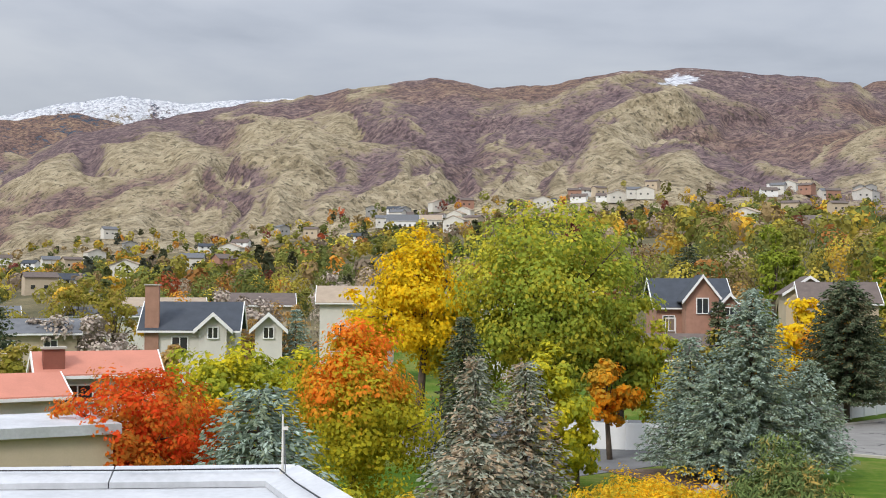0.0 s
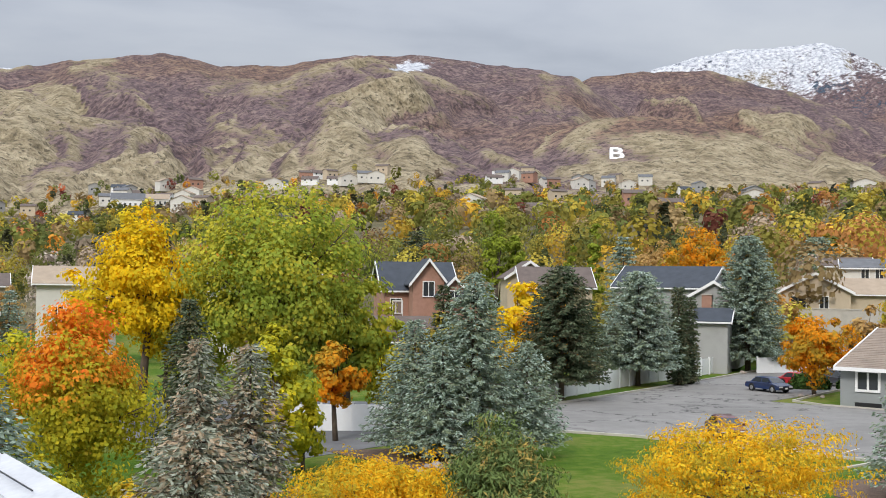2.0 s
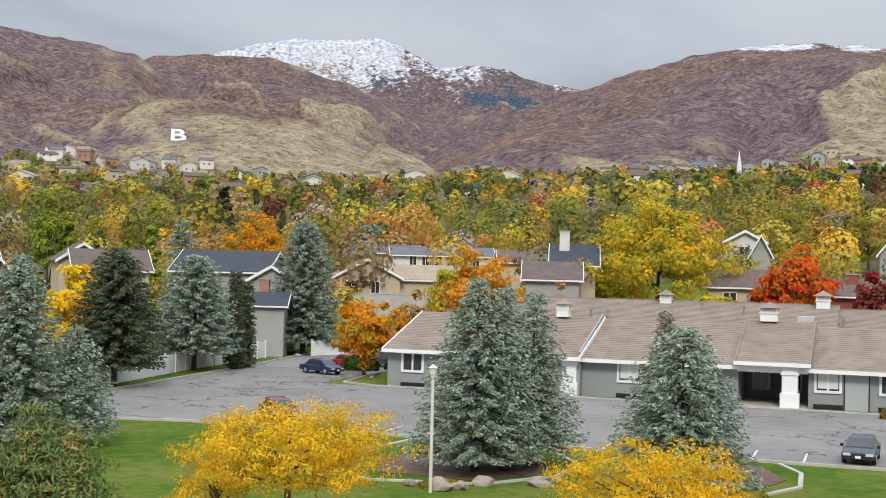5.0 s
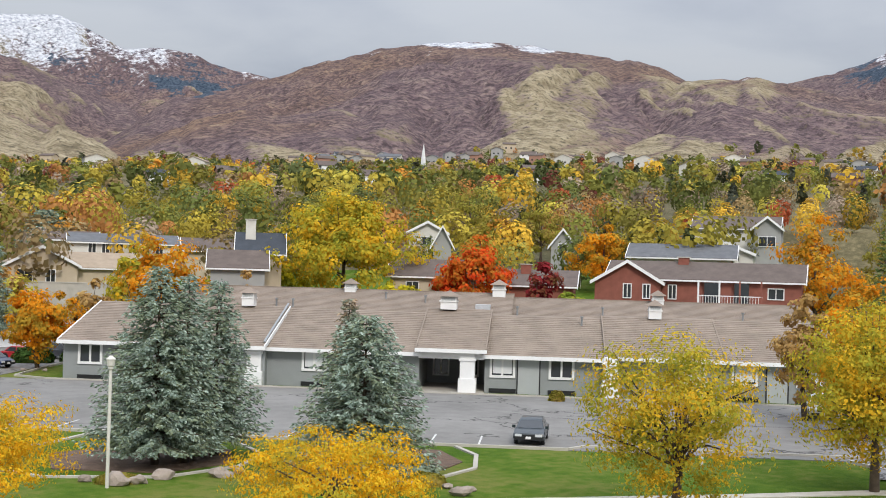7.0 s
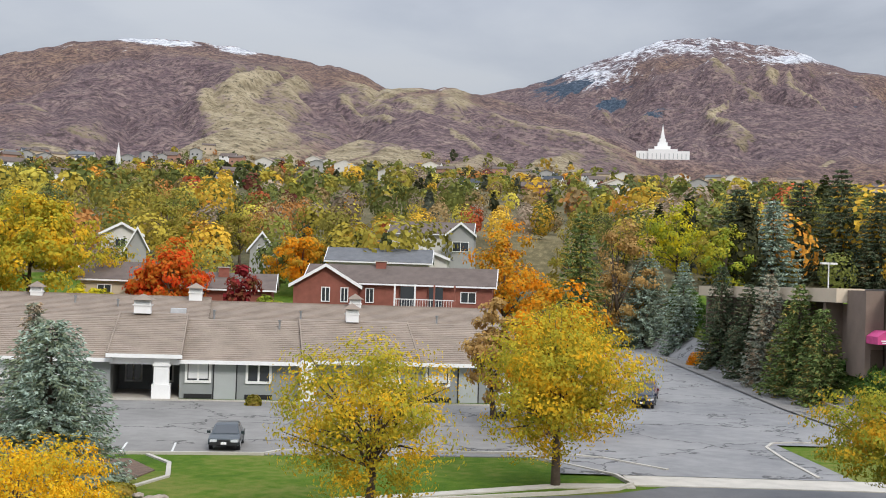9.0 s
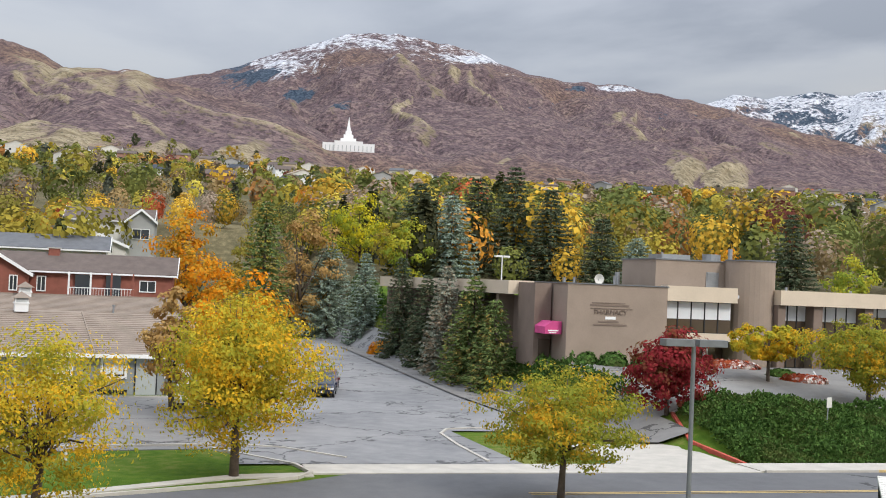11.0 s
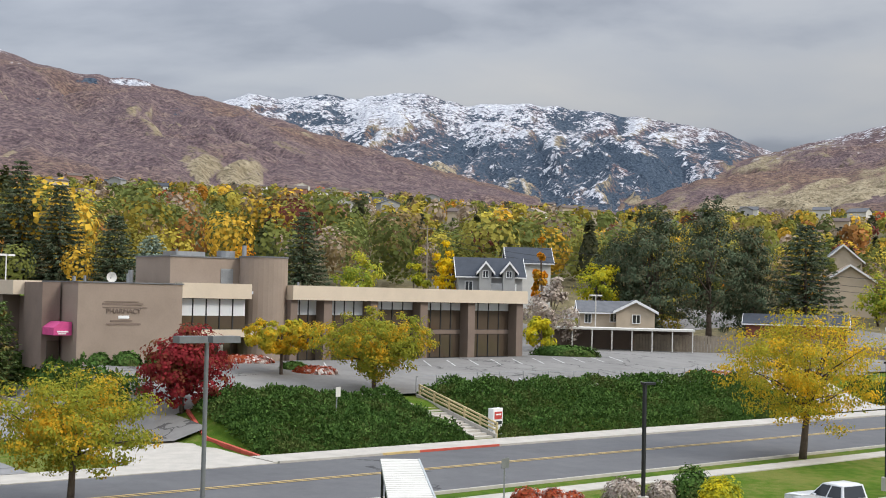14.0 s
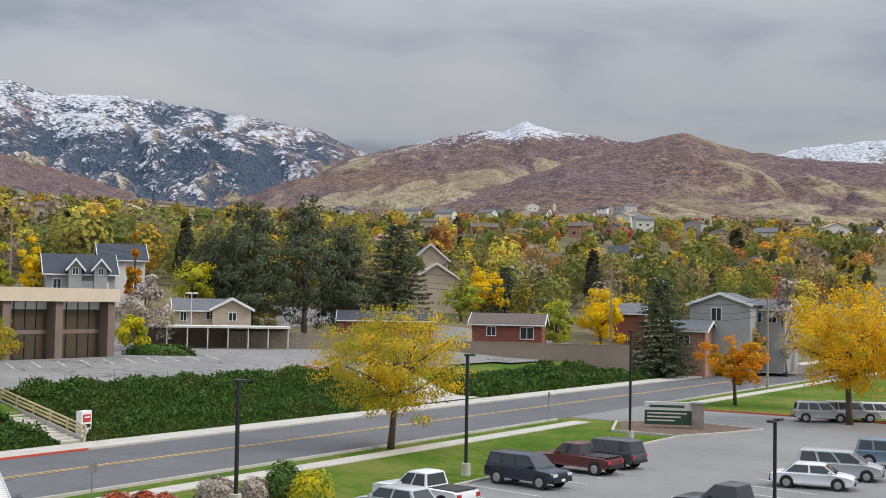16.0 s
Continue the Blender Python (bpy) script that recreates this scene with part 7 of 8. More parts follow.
# ---- white vinyl fences ----
def vinyl(pts, h=1.85):
    b = thing("vinyl_fence", pose(0, 0, 0), "white vinyl privacy fence with square posts", "fence", "white fences")
    for a, c in zip(pts, pts[1:]):
        a, c = Vector((*a, height(*a))), Vector((*c, height(*c)))
        n = max(1, round((c - a).length / 2.4))
        for i in range(n):
            p, q = a.lerp(c, i / n), a.lerp(c, (i + 1) / n)
            d = (q - p).normalized()
            s = Vector((-d.y, d.x, 0)) * 0.025
            g = Geo()
            g.add([p - s + Vector((0, 0, 0.05)), q - s + Vector((0, 0, 0.05)), q + s + Vector((0, 0, 0.05)), p + s + Vector((0, 0, 0.05)),
                   p - s + Vector((0, 0, h)), q - s + Vector((0, 0, h)), q + s + Vector((0, 0, h)), p + s + Vector((0, 0, h))],
                  [(3, 2, 1, 0), (4, 5, 6, 7), (0, 1, 5, 4), (1, 2, 6, 5), (2, 3, 7, 6), (3, 0, 4, 7)])
            part("panel", g, VINYL, b)
            po = part("post", Geo().box(p.x - 0.07, p.x + 0.07, p.y - 0.07, p.y + 0.07, p.z - 0.3, p.z + h + 0.1), VINYL, b)
            part("cap", Geo().box(p.x - 0.1, p.x + 0.1, p.y - 0.1, p.y + 0.1, p.z + h + 0.1, p.z + h + 0.17), VINYL, po)


vinyl([(6.2, 85.2), (14.6, 83.8), (20, 89), (31.6, 102.6), (47, 118.5), (60.5, 131), (70, 143), (74, 152)])
vinyl([(67, 132), (79, 134), (92, 138)])


# ---- the flat roof near the camera ----
nr = thing("flat_roof", pose(0, 0, 7.5), "nearby flat roof with white membrane and metal edge", "roof")
rim = [(-30.0, 19.05), (-2.55, 21.9), (-0.9, 17.2), (-0.3, 12.0), (-30.0, 10.0)]
part("membrane", Geo().prism(rim[::-1], -7.6, -0.25), MEMBRANE, nr, "pale roofing membrane")
for a, c in zip(rim, rim[1:3]):
    a, c = Vector((*a, 0)), Vector((*c, 0))
    d = (c - a).normalized()
    s = Vector((-d.y, d.x, 0))
    k = max(1, int((c - a).length / 3.0))
    for i in range(k):
        p, q = a.lerp(c, i / k) + d * 0.012, a.lerp(c, (i + 1) / k) - d * 0.012
        part("coping", Geo().prism([(p - s * 0.62)[:2], (q - s * 0.62)[:2], (q + s * 0.05)[:2], (p + s * 0.05)[:2]], [-0.24, -0.24, -0.3, -0.3], [-0.14, -0.14, 0.04, 0.04]), MEMBRANE, nr, "pale metal roof edge")
run = [Vector((-30 + 27.2 * i / 12, 18.75 + 2.83 * i / 12 + 0.06 * math.sin(i * 2.1), 0.02)) for i in range(13)] + [Vector((-2.35, 20.2, 0.0)), Vector((-1.7, 18.4, 0.0))]
lead = Geo()
for p, q in zip(run, run[1:]):
    lead.tube(p, q, 0.014, 0.014, 5)
part("cable", lead, BLACKMETAL, nr, "thin dark cable along the roof edge")
mast = thing("roof_mast", pose(-2.72, 21.5, 7.4), "thin pale metal mast on the roof corner", "mast")
part("pole", Geo().tube((0, 0, -0.1), (0, 0, 1.05), 0.022, 0.018, 10), OFFWHITE, mast)
part("foot", Geo().tube((0, 0, -0.1), (0, 0, 0.12), 0.06, 0.04, 10), OFFWHITE, mast)
part("cable", Geo().tube((0.03, 0, 0.8), (0.05, 0, 0.05), 0.01, 0.01, 6), GREYMETAL, mast)
part("bracket", Geo().box(0, 0.09, -0.02, 0.02, 0.78, 0.84), OFFWHITE, mast)


# ---- white ribbed walkway canopy ----
cn = thing("walkway_canopy", pose(55.8, -6.4, 3.0, 0, 0, 176), "white ribbed metal canopy over a walkway", "canopy")
part("roof", Geo().box(0, 14, -0.85, 0.85, -0.12, 0), LIGHTPANEL, cn)
for i in range(28):
    part("rib", Geo().box(i * 0.5, i * 0.5 + 0.4, -0.85, 0.85, 0, 0.06), OFFWHITE, cn)
part("edge", Geo().box(0, 14, 0.85, 0.93, -0.2, 0.08), LIGHTPANEL, cn, "grey scalloped edge")
for x in (0.3, 6, 12):
    for y in (-0.75, 0.75):
        part("post", Geo().box(x - 0.06, x + 0.06, y - 0.06, y + 0.06, -3.1, -0.1), BLACKMETAL, cn)


# ---- thin wire fence along the crest of the bank ----
wf = thing("wire_fence", pose(0, 0, 0), "thin grey chain-link fence above the juniper bank", "fence")
line = [rd(61 + 2.6 * i, slope_top(61 + 2.6 * i) + 0.5).translation for i in range(17)]
line = [Vector((p.x, p.y, height(p.x, p.y))) for p in line]
for p, q in zip(line, line[1:] + [None]):
    part("post", Geo().tube((p.x, p.y, p.z - 0.2), (p.x, p.y, p.z + 1.55), 0.035, 0.035, 6), LEAD, wf)
    if q is not None:
        for up in (0.15, 0.85, 1.5):
            part("wire", Geo().tube(p + Vector((0, 0, up)), q + Vector((0, 0, up)), 0.014, 0.014, 4), LEAD, wf)


# ---- signs, poles and wires ----
def post_sign(m, h, w, t, label, board=OFFWHITE, pole=LEAD, lean=0.0):
    b = thing("road_sign", m, label, "sign", "roadside signs")
    part("post", Geo().tube((0, 0, -0.3), (lean, 0, h), 0.04, 0.04, 8), pole, b)
    part("board", Geo().box(lean - w / 2, lean + w / 2, -0.06, -0.03, h - t, h), board, b)
    return b


post_sign(rd(49.3, 6.4, 1.0, 20), 2.7, 0.55, 0.7, "small pale sign on a leaning post in the bank", lean=0.25)
post_sign(rd(41.7, -20.7, 0, 20), 2.3, 0.75, 0.5, "pale sign on a thin post by the road", LEAD)
post_sign(rd(96, -16.9, 0, 40), 2.6, 0.5, 0.5, "small blue and white road sign", LEAD)
post_sign(rd(104, 9, 1.4, 30), 1.6, 0.6, 0.5, "small white sign in the car park")
post_sign(rd(118, 6, 0.8, 30), 2.4, 0.4, 0.7, "small white sign in the bank")
wb = thing("sign_box", rd(60.9, 2.2, 0.15, 10), "white upright box sign with coloured bars", "sign")
part("body", Geo().box(-0.55, 0.55, -0.25, 0.25, 0, 1.95), WHITE, wb)
part("panel", Geo().box(-0.42, 0.42, -0.28, -0.25, 1.15, 1.7), SIGNRED, wb, "red sign panel with pale bars")
part("lettering", Geo().box(-0.3, 0.3, -0.30, -0.28, 1.45, 1.55), WHITE, wb)
part("panel", Geo().box(-0.42, 0.42, -0.28, -0.25, 0.75, 1.0), SIGNDARK, wb, "dark sign panel")
ms = thing("monument_sign", around(127.6, 106, 0.0, 0), "low dark green sign with stone pillar in mulch", "sign")
part("board", Geo().box(-2.3, 1.6, -0.15, 0.15, 0.35, 1.55), SIGNGREEN, ms, "dark green sign board")
part("header", Geo().box(-2.3, 1.6, -0.18, 0.18, 1.55, 2.25), OFFWHITE, ms, "pale sign header")
pil = part("pillar", Geo().box(1.6, 2.6, -0.5, 0.5, -0.2, 2.2), STONE, ms, "rough stone pillar")
part("cap", Geo().box(1.5, 2.7, -0.6, 0.6, 2.2, 2.35), CONCRETE, pil)
for i in range(3):
    part("lettering", Geo().box(-2.1, 1.2 - 0.5 * i, -0.17, -0.15, 1.25 - 0.3 * i, 1.37 - 0.3 * i), OFFWHITE, ms, "unreadable pale sign lettering")
part("lettering", Geo().box(-1.9, 1.0, -0.20, -0.18, 1.8, 2.0), SIGNGREEN, ms, "unreadable dark sign lettering")
ds = thing("office_sign", rd(106, 4.5, 0.6, 26), "dark rectangular sign with pale lettering", "sign")
part("board", Geo().box(-1.5, 1.5, -0.1, 0.1, 0.9, 2.1), SIGNDARK, ds)
for x in (-1.2, 1.2):
    part("post", Geo().box(x - 0.06, x + 0.06, -0.06, 0.06, -0.5, 0.9), BLACKMETAL, ds)
for i in range(3):
    part("lettering", Geo().box(-1.2, 1.2 - 0.4 * (i == 2), -0.12, -0.10, 1.75 - 0.3 * i, 1.87 - 0.3 * i), OFFWHITE, ds)
sg = thing("road_lamp", rd(104, 3.5, 0.4, 200), "tall grey road lamp with curved arm", "lamp")
part("pole", Geo().tube((0, 0, -0.5), (0, 0, 8.0), 0.10, 0.06, 10), LEAD, sg)
for i in range(5):
    a, c = i * 0.5, (i + 1) * 0.5
    part("arm", Geo().tube((a, 0, 8.0 + 0.9 * math.sin(a / 1.9)), (c, 0, 8.0 + 0.9 * math.sin(c / 1.9)), 0.045, 0.04, 7), LEAD, sg)
part("head", Geo().box(2.4, 3.2, -0.16, 0.16, 8.75, 8.92), LEAD, sg)


def utility_pole(m, h, label, arms=1):
    b = thing("utility_pole", m, label, "pole", "utility poles")
    part("pole", Geo().tube((0, 0, -0.5), (0, 0, h), 0.17, 0.11, 9), WOODGREY, b)
    for i in range(arms):
        part("crossarm", Geo().box(-1.3, 1.3, -0.06, 0.06, h - 0.6 - i * 1.3, h - 0.45 - i * 1.3), WOODGREY, b)
        for x in (-1.2, -0.6, 0.6, 1.2):
            part("insulator", Geo().tube((x, 0, h - 0.45 - i * 1.3), (x, 0, h - 0.25 - i * 1.3), 0.05, 0.03, 6), LEAD, b)
    return b


POLES = [(97.6, 205, 22.0, 12), (112.45, 196, 17.2, 30), (124.8, 178, 15.5, 30), (131.8, 160, 11.8, 30), (115.8, 185, 10.8, 20)]
tops = []
for az, r, top, turn in POLES:
    m = around(az, r, None, turn)
    utility_pole(m, top - m.translation.z, "weathered wooden utility pole with crossarms", 2 if az > 110 else 1)
    tops.append(Vector((m.translation.x, m.translation.y, top - 0.4)))


def wire(a, b, sag, label="thin dark overhead wire"):
    ob = thing("overhead_wire", pose(0, 0, 0), label, "wire", "overhead wires")
    g, n = Geo(), 14
    pts = [a.lerp(b, i / n) - Vector((0, 0, sag * 4 * (i / n) * (1 - i / n))) for i in range(n + 1)]
    for p, q in zip(pts, pts[1:]):
        g.tube(p, q, 0.028, 0.028, 4)
    part("cable", g, BLACKMETAL, ob)


for k, (i, j) in enumerate(((0, 1), (1, 2), (2, 3))):
    for dz in (0.0, -1.3, -2.2):
        wire(tops[i] + Vector((0, 0, dz)), tops[j] + Vector((0, 0, dz * 0.9)), 1.6 + 0.4 * k)
wire(tops[1] + Vector((0, 0, -2)), tops[4], 1.2)
wire(tops[3], tops[3] + Vector((30, -90, 1)), 2.0)


# ---- cars ----
def crease(ob, angle=38):
    """Keeps the hard edges of a smoothly shaded part."""
    ob.data.set_sharp_from_angle(angle=radians(angle))
    return ob


def car(m, kind, body, label, group="parked cars"):
    """A car facing -y: body shell, glass, wheels with rims, lamps, bumpers and a plate."""
    L, W, H, zb, zh, zr = {"sedan": (4.7, 1.82, 1.45, 0.30, 0.88, 0), "suv": (4.9, 1.95, 1.85, 0.38, 1.08, 0), "van": (5.1, 1.95, 1.75, 0.30, 1.0, 0), "pickup": (5.6, 1.95, 1.85, 0.42, 1.10, 0), "hatch": (4.2, 1.78, 1.5, 0.3, 0.9, 0)}[kind]
    b = thing("car", m, label, "car", group)
    h = L / 2
    cab = {"sedan": (-0.30, 0.36, -0.14, 0.22), "suv": (-0.26, 0.48, -0.12, 0.44), "van": (-0.34, 0.48, -0.14, 0.45), "pickup": (-0.22, 0.14, -0.10, 0.11), "hatch": (-0.28, 0.46, -0.12, 0.36)}[kind]
    hood = zh - (0.06 if kind in ("sedan", "hatch", "van") else 0.02)
    deck = zh if kind in ("sedan", "pickup") else zh + 0.02
    prof = [(-h + 0.02, zb + 0.08), (-h, zb + 0.26), (-h + 0.02, hood - 0.26), (-h + 0.10, hood - 0.10), (-h + 0.34, hood - 0.02), (L * cab[0] - 0.25, zh - 0.01), (L * cab[0], zh + 0.03),
            (L * cab[1], zh + 0.03), (h - 0.26, deck), (h - 0.07, deck - 0.06), (h - 0.01, deck - 0.22), (h, zb + 0.28), (h - 0.04, zb + 0.10), (h - 0.2, zb), (-h + 0.2, zb)]
    rows = [(-W / 2 + 0.02, 0.70, 0.965), (-W / 2, 0.86, 0.98), (-W / 2 + 0.10, 0.985, 0.995), (-W / 4, 1.0, 1.0), (W / 4, 1.0, 1.0), (W / 2 - 0.10, 0.985, 0.995), (W / 2, 0.86, 0.98), (W / 2 - 0.02, 0.70, 0.965)]
    g = Geo()
    n = len(prof)
    base = (zb + zh) / 2 - 0.05
    for x, k, ky in rows:
        g.v += [(x, y * ky, base + (z - base) * k) for y, z in prof]
    for r in range(len(rows) - 1):
        g.f += [(r * n + i, r * n + (i + 1) % n, (r + 1) * n + (i + 1) % n, (r + 1) * n + i) for i in range(n)]
    g.f += [tuple(range(n))[::-1], tuple(range((len(rows) - 1) * n, len(rows) * n))]
    crease(part("body", g, body, b, smooth=True))
    y0, y1, y2, y3 = (L * c for c in cab)
    wb_, wt = W / 2 - 0.07, W / 2 - 0.24
    zt = H - 0.07
    # the cabin in body colour, with a crowned roof and panes set into its five faces
    ring = [(-wb_, y0, zh), (wb_, y0, zh), (wb_, y1, zh), (-wb_, y1, zh)]
    top = [(-wt, y2, zt), (wt, y2, zt), (wt, y3, zt), (-wt, y3, zt)]
    crown = [(-wt * 0.72, y2 + 0.22, H), (wt * 0.72, y2 + 0.22, H), (wt * 0.72, y3 - 0.2, H), (-wt * 0.72, y3 - 0.2, H)]
    crease(part("roof", Geo().add(ring + top + crown, [(i, (i + 1) % 4, 4 + (i + 1) % 4, 4 + i) for i in range(4)] + [(4 + i, 4 + (i + 1) % 4, 8 + (i + 1) % 4, 8 + i) for i in range(4)] + [(8, 9, 10, 11), (3, 2, 1, 0)]), body, b, smooth=True))

    def pane(i, u0, u1, v0=0.10, v1=0.92):
        p = [Vector(ring[i]), Vector(ring[(i + 1) % 4]), Vector(top[(i + 1) % 4]), Vector(top[i])]
        nor = (p[1] - p[0]).cross(p[3] - p[0]).normalized() * 0.012
        at = lambda u, v: p[0].lerp(p[1], u).lerp(p[3].lerp(p[2], u), v)
        q = [at(u0, v0), at(u1, v0), at(u1, v1), at(u0, v1)]
        part("window", Geo().add([c + nor for c in q] + [c - nor for c in q], [(0, 1, 2, 3), (7, 6, 5, 4)] + [(j, (j + 1) % 4, 4 + (j + 1) % 4, 4 + j) for j in range(4)]), GLASS, b, "dark car window")

    pane(0, 0.05, 0.95)
    pane(2, 0.07, 0.93)
    cuts = ((0.05, 0.47), (0.52, 0.94)) if kind in ("sedan", "hatch", "pickup") else ((0.05, 0.36), (0.40, 0.66), (0.70, 0.95))
    for u0, u1 in cuts:
        pane(1, u0, u1)
        pane(3, 1 - u1, 1 - u0)
    for sx in (-1, 1):
        part("mirror", Geo().box(sx * (W / 2 + 0.10) - 0.1, sx * (W / 2 + 0.10) + 0.1, y0 + 0.35, y0 + 0.5, zh, zh + 0.17), body, b)
        part("headlight", Geo().box(sx * (W / 2 - 0.3) - 0.2, sx * (W / 2 - 0.3) + 0.2, -h - 0.01, -h + 0.12, hood - 0.30, hood - 0.14), LAMPGLASS, b)
        part("tail_light", Geo().box(sx * (W / 2 - 0.22) - 0.16, sx * (W / 2 - 0.22) + 0.16, h - 0.1, h + 0.01, deck - 0.36, deck - 0.14), TAILRED, b)
        for wy in (-h + 0.92, h - 0.95):
            r = 0.33 if kind in ("sedan", "hatch", "van") else 0.39
            part("wheel_arch", Geo().tube((sx * (W / 2 - 0.16), wy, r + 0.03), (sx * (W / 2 + 0.004), wy, r + 0.03), r + 0.075, r + 0.06, 20), BLACKMETAL, b)
            ty = part("wheel", Geo().tube((sx * (W / 2 - 0.20), wy, r), (sx * (W / 2 + 0.015), wy, r), r, r, 18), RUBBER, b)
            part("rim", Geo().tube((sx * (W / 2 + 0.01), wy, r), (sx * (W / 2 + 0.03), wy, r), r * 0.66, r * 0.6, 14), CHROME, ty)
    part("bumper", Geo().box(-W / 2 + 0.1, W / 2 - 0.1, -h - 0.04, -h + 0.1, zb + 0.05, zb + 0.24), BLACKMETAL, b)
    part("bumper", Geo().box(-W / 2 + 0.1, W / 2 - 0.1, h - 0.1, h + 0.04, zb + 0.05, zb + 0.24), BLACKMETAL, b)
    part("grille", Geo().box(-W / 2 + 0.55, W / 2 - 0.55, -h - 0.012, -h + 0.1, hood - 0.34, hood - 0.16), BLACKMETAL, b)
    part("number_plate", Geo().box(-0.16, 0.16, -h - 0.06, -h - 0.04, zb + 0.1, zb + 0.25), WHITE, b, "blank white number plate")
    if kind == "pickup":
        part("bed", Geo().box(-W / 2 + 0.12, W / 2 - 0.12, y1 + 0.12, h - 0.1, zh + 0.02, zh + 0.045), BLACKMETAL, b, "dark open load bed")
    return b


BLUECAR, REDCAR, MAROON = paint("deep_blue_paint", (0.015, 0.03, 0.09)), paint("red_car_paint", (0.40, 0.012, 0.02)), paint("maroon_paint", (0.10, 0.018, 0.018))
DARKTEAL, WHITECAR, NAVY = paint("dark_teal_paint", (0.018, 0.028, 0.034)), paint("white_car_paint", (0.72, 0.73, 0.74)), paint("black_navy_paint", (0.008, 0.012, 0.034))
SILVER, STEELBLUE, SLATE = paint("silver_paint", (0.42, 0.43, 0.44)), paint("light_blue_paint", (0.14, 0.21, 0.28)), paint("dark_grey_paint", (0.05, 0.055, 0.065))
car(bd(-10.3, 8.0, 0.05, 68), "sedan", BLUECAR, "deep blue sedan parked by the planted island")
car(bd(-10.6, 15.8, 0.05, 74), "sedan", REDCAR, "bright red sedan parked beside the blue one")
car(bd(-8.2, 19.5, 0.05, 70), "van", SLATE, "dark grey van half hidden by the orange tree")
car(bd(2.8, -27.0, 0.05, 40), "sedan", MAROON, "maroon sedan at the edge of the car park")
car(bd(41.0, -27.6, 0.05, -4), "sedan", DARKTEAL, "dark teal sedan with pale plate parked nose out")
car(bd(62.6, -8.2, 0.05, -8), "van", WHITECAR, "white van parked behind the yellow ash")
car(rd(20.6, 39.8, 0.06, -14), "suv", NAVY, "dark blue hatchback seen behind the ash")
car(rd(21.9, 45.2, 0.06, -14), "suv", MAROON, "maroon car parked beside the drive")
car(rd(34.5, 118, 1.4, 5), "sedan", SILVER, "pale car far up the drive")
car(rd(62.2, -33.6, 0.04, -8), "suv", NAVY, "black sport utility vehicle in a parking bay")
car(rd(69.2, -33.2, 0.04, 174), "pickup", MAROON, "dark red pickup truck in a parking bay")
car(rd(72.6, -33.6, 0.04, 174), "suv", SLATE, "grey sport utility vehicle beside a red pickup")
car(rd(52.6, -33.0, 0.04, 174), "pickup", WHITECAR, "white pickup truck in a parking bay")
car(rd(49.4, -33.4, 0.04, 174), "hatch", SILVER, "silver hatchback in a parking bay")
car(rd(72.0, -47.0, 0.04, 10), "sedan", WHITECAR, "white sedan beside the mulch bed")
car(rd(76.8, -47.2, 0.04, 10), "van", SILVER, "silver van beside the white sedan")
car(rd(84.6, -48.6, 0.04, 12), "suv", STEELBLUE, "light blue crossover beside the mulch bed")
car(rd(113.0, -35.8, 0.04, 26), "suv", SILVER, "silver sport utility vehicle by the lawn")
car(rd(115.4, -37.8, 0.04, 26), "suv", SILVER, "pale sport utility vehicle by the lawn")
car(rd(117.6, -40.4, 0.04, 26), "van", WHITECAR, "white van by the lawn")
car(rd(58.4, -47.0, 0.04, 174), "pickup", SLATE, "black pickup with a pale cab near the lamp")


# ---- landmarks on the slopes ----
def temple():
    az, r = 71.4, TEMPLE["r"]
    k = r / 1250
    b = thing("church_building", around(az, r, TEMPLE["z"], 0) @ Matrix.Diagonal((k, k, k, 1)), "white granite church with a tall slender spire", "church")
    part("body", Geo().box(-26, 27, 0, 24, -12, 9.5), WHITE, b)
    part("wing", Geo().box(-14, 15, -1.5, 20, -12, 11.5), WHITE, b)
    for w, z0, z1 in ((8, 11.5, 15), (5, 15, 19), (3.2, 19, 23), (2.0, 23, 26)):
        part("tower_stage", Geo().box(-w, w, 8 - w * 0.3, 8 + 2 * w - w * 0.3, z0, z1), WHITE, b)
    g = Geo()
    g.add([(-1.7, 8, 26), (1.7, 8, 26), (1.7, 11.4, 26), (-1.7, 11.4, 26), (0, 9.7, 38)], [(0, 1, 4), (1, 2, 4), (2, 3, 4), (3, 0, 4), (3, 2, 1, 0)])
    part("spire", g, WHITE, b)
    for x in [-23 + 4.2 * i for i in range(12)]:
        part("window", Geo().box(x, x + 0.7, -0.2 if abs(x) > 15 else -1.7, 0.1, 1.5, 7), LIGHTPANEL, b)


temple()
B = thing("hillside_letter", around(20.55, 1312, sheet_level(20.55, 1312) - 1, 0) @ pose(0, 0, 0, -52, 0, 0), "large white letter laid out on the grassy hillside", "sign")
lc = bpy.data.curves.new("lettering", "FONT")
lc.body, lc.size, lc.extrude, lc.offset = "B", 32, 1.2, 0.35
lo = new("lettering", lc)
lo.data.materials.append(WHITE)
lo.parent = B
lo.matrix_basis = pose(-9, 0, 0, 90, 0, 0)


# ---- the town on the slope: houses among woods ----
rng = np.random.RandomState(77)


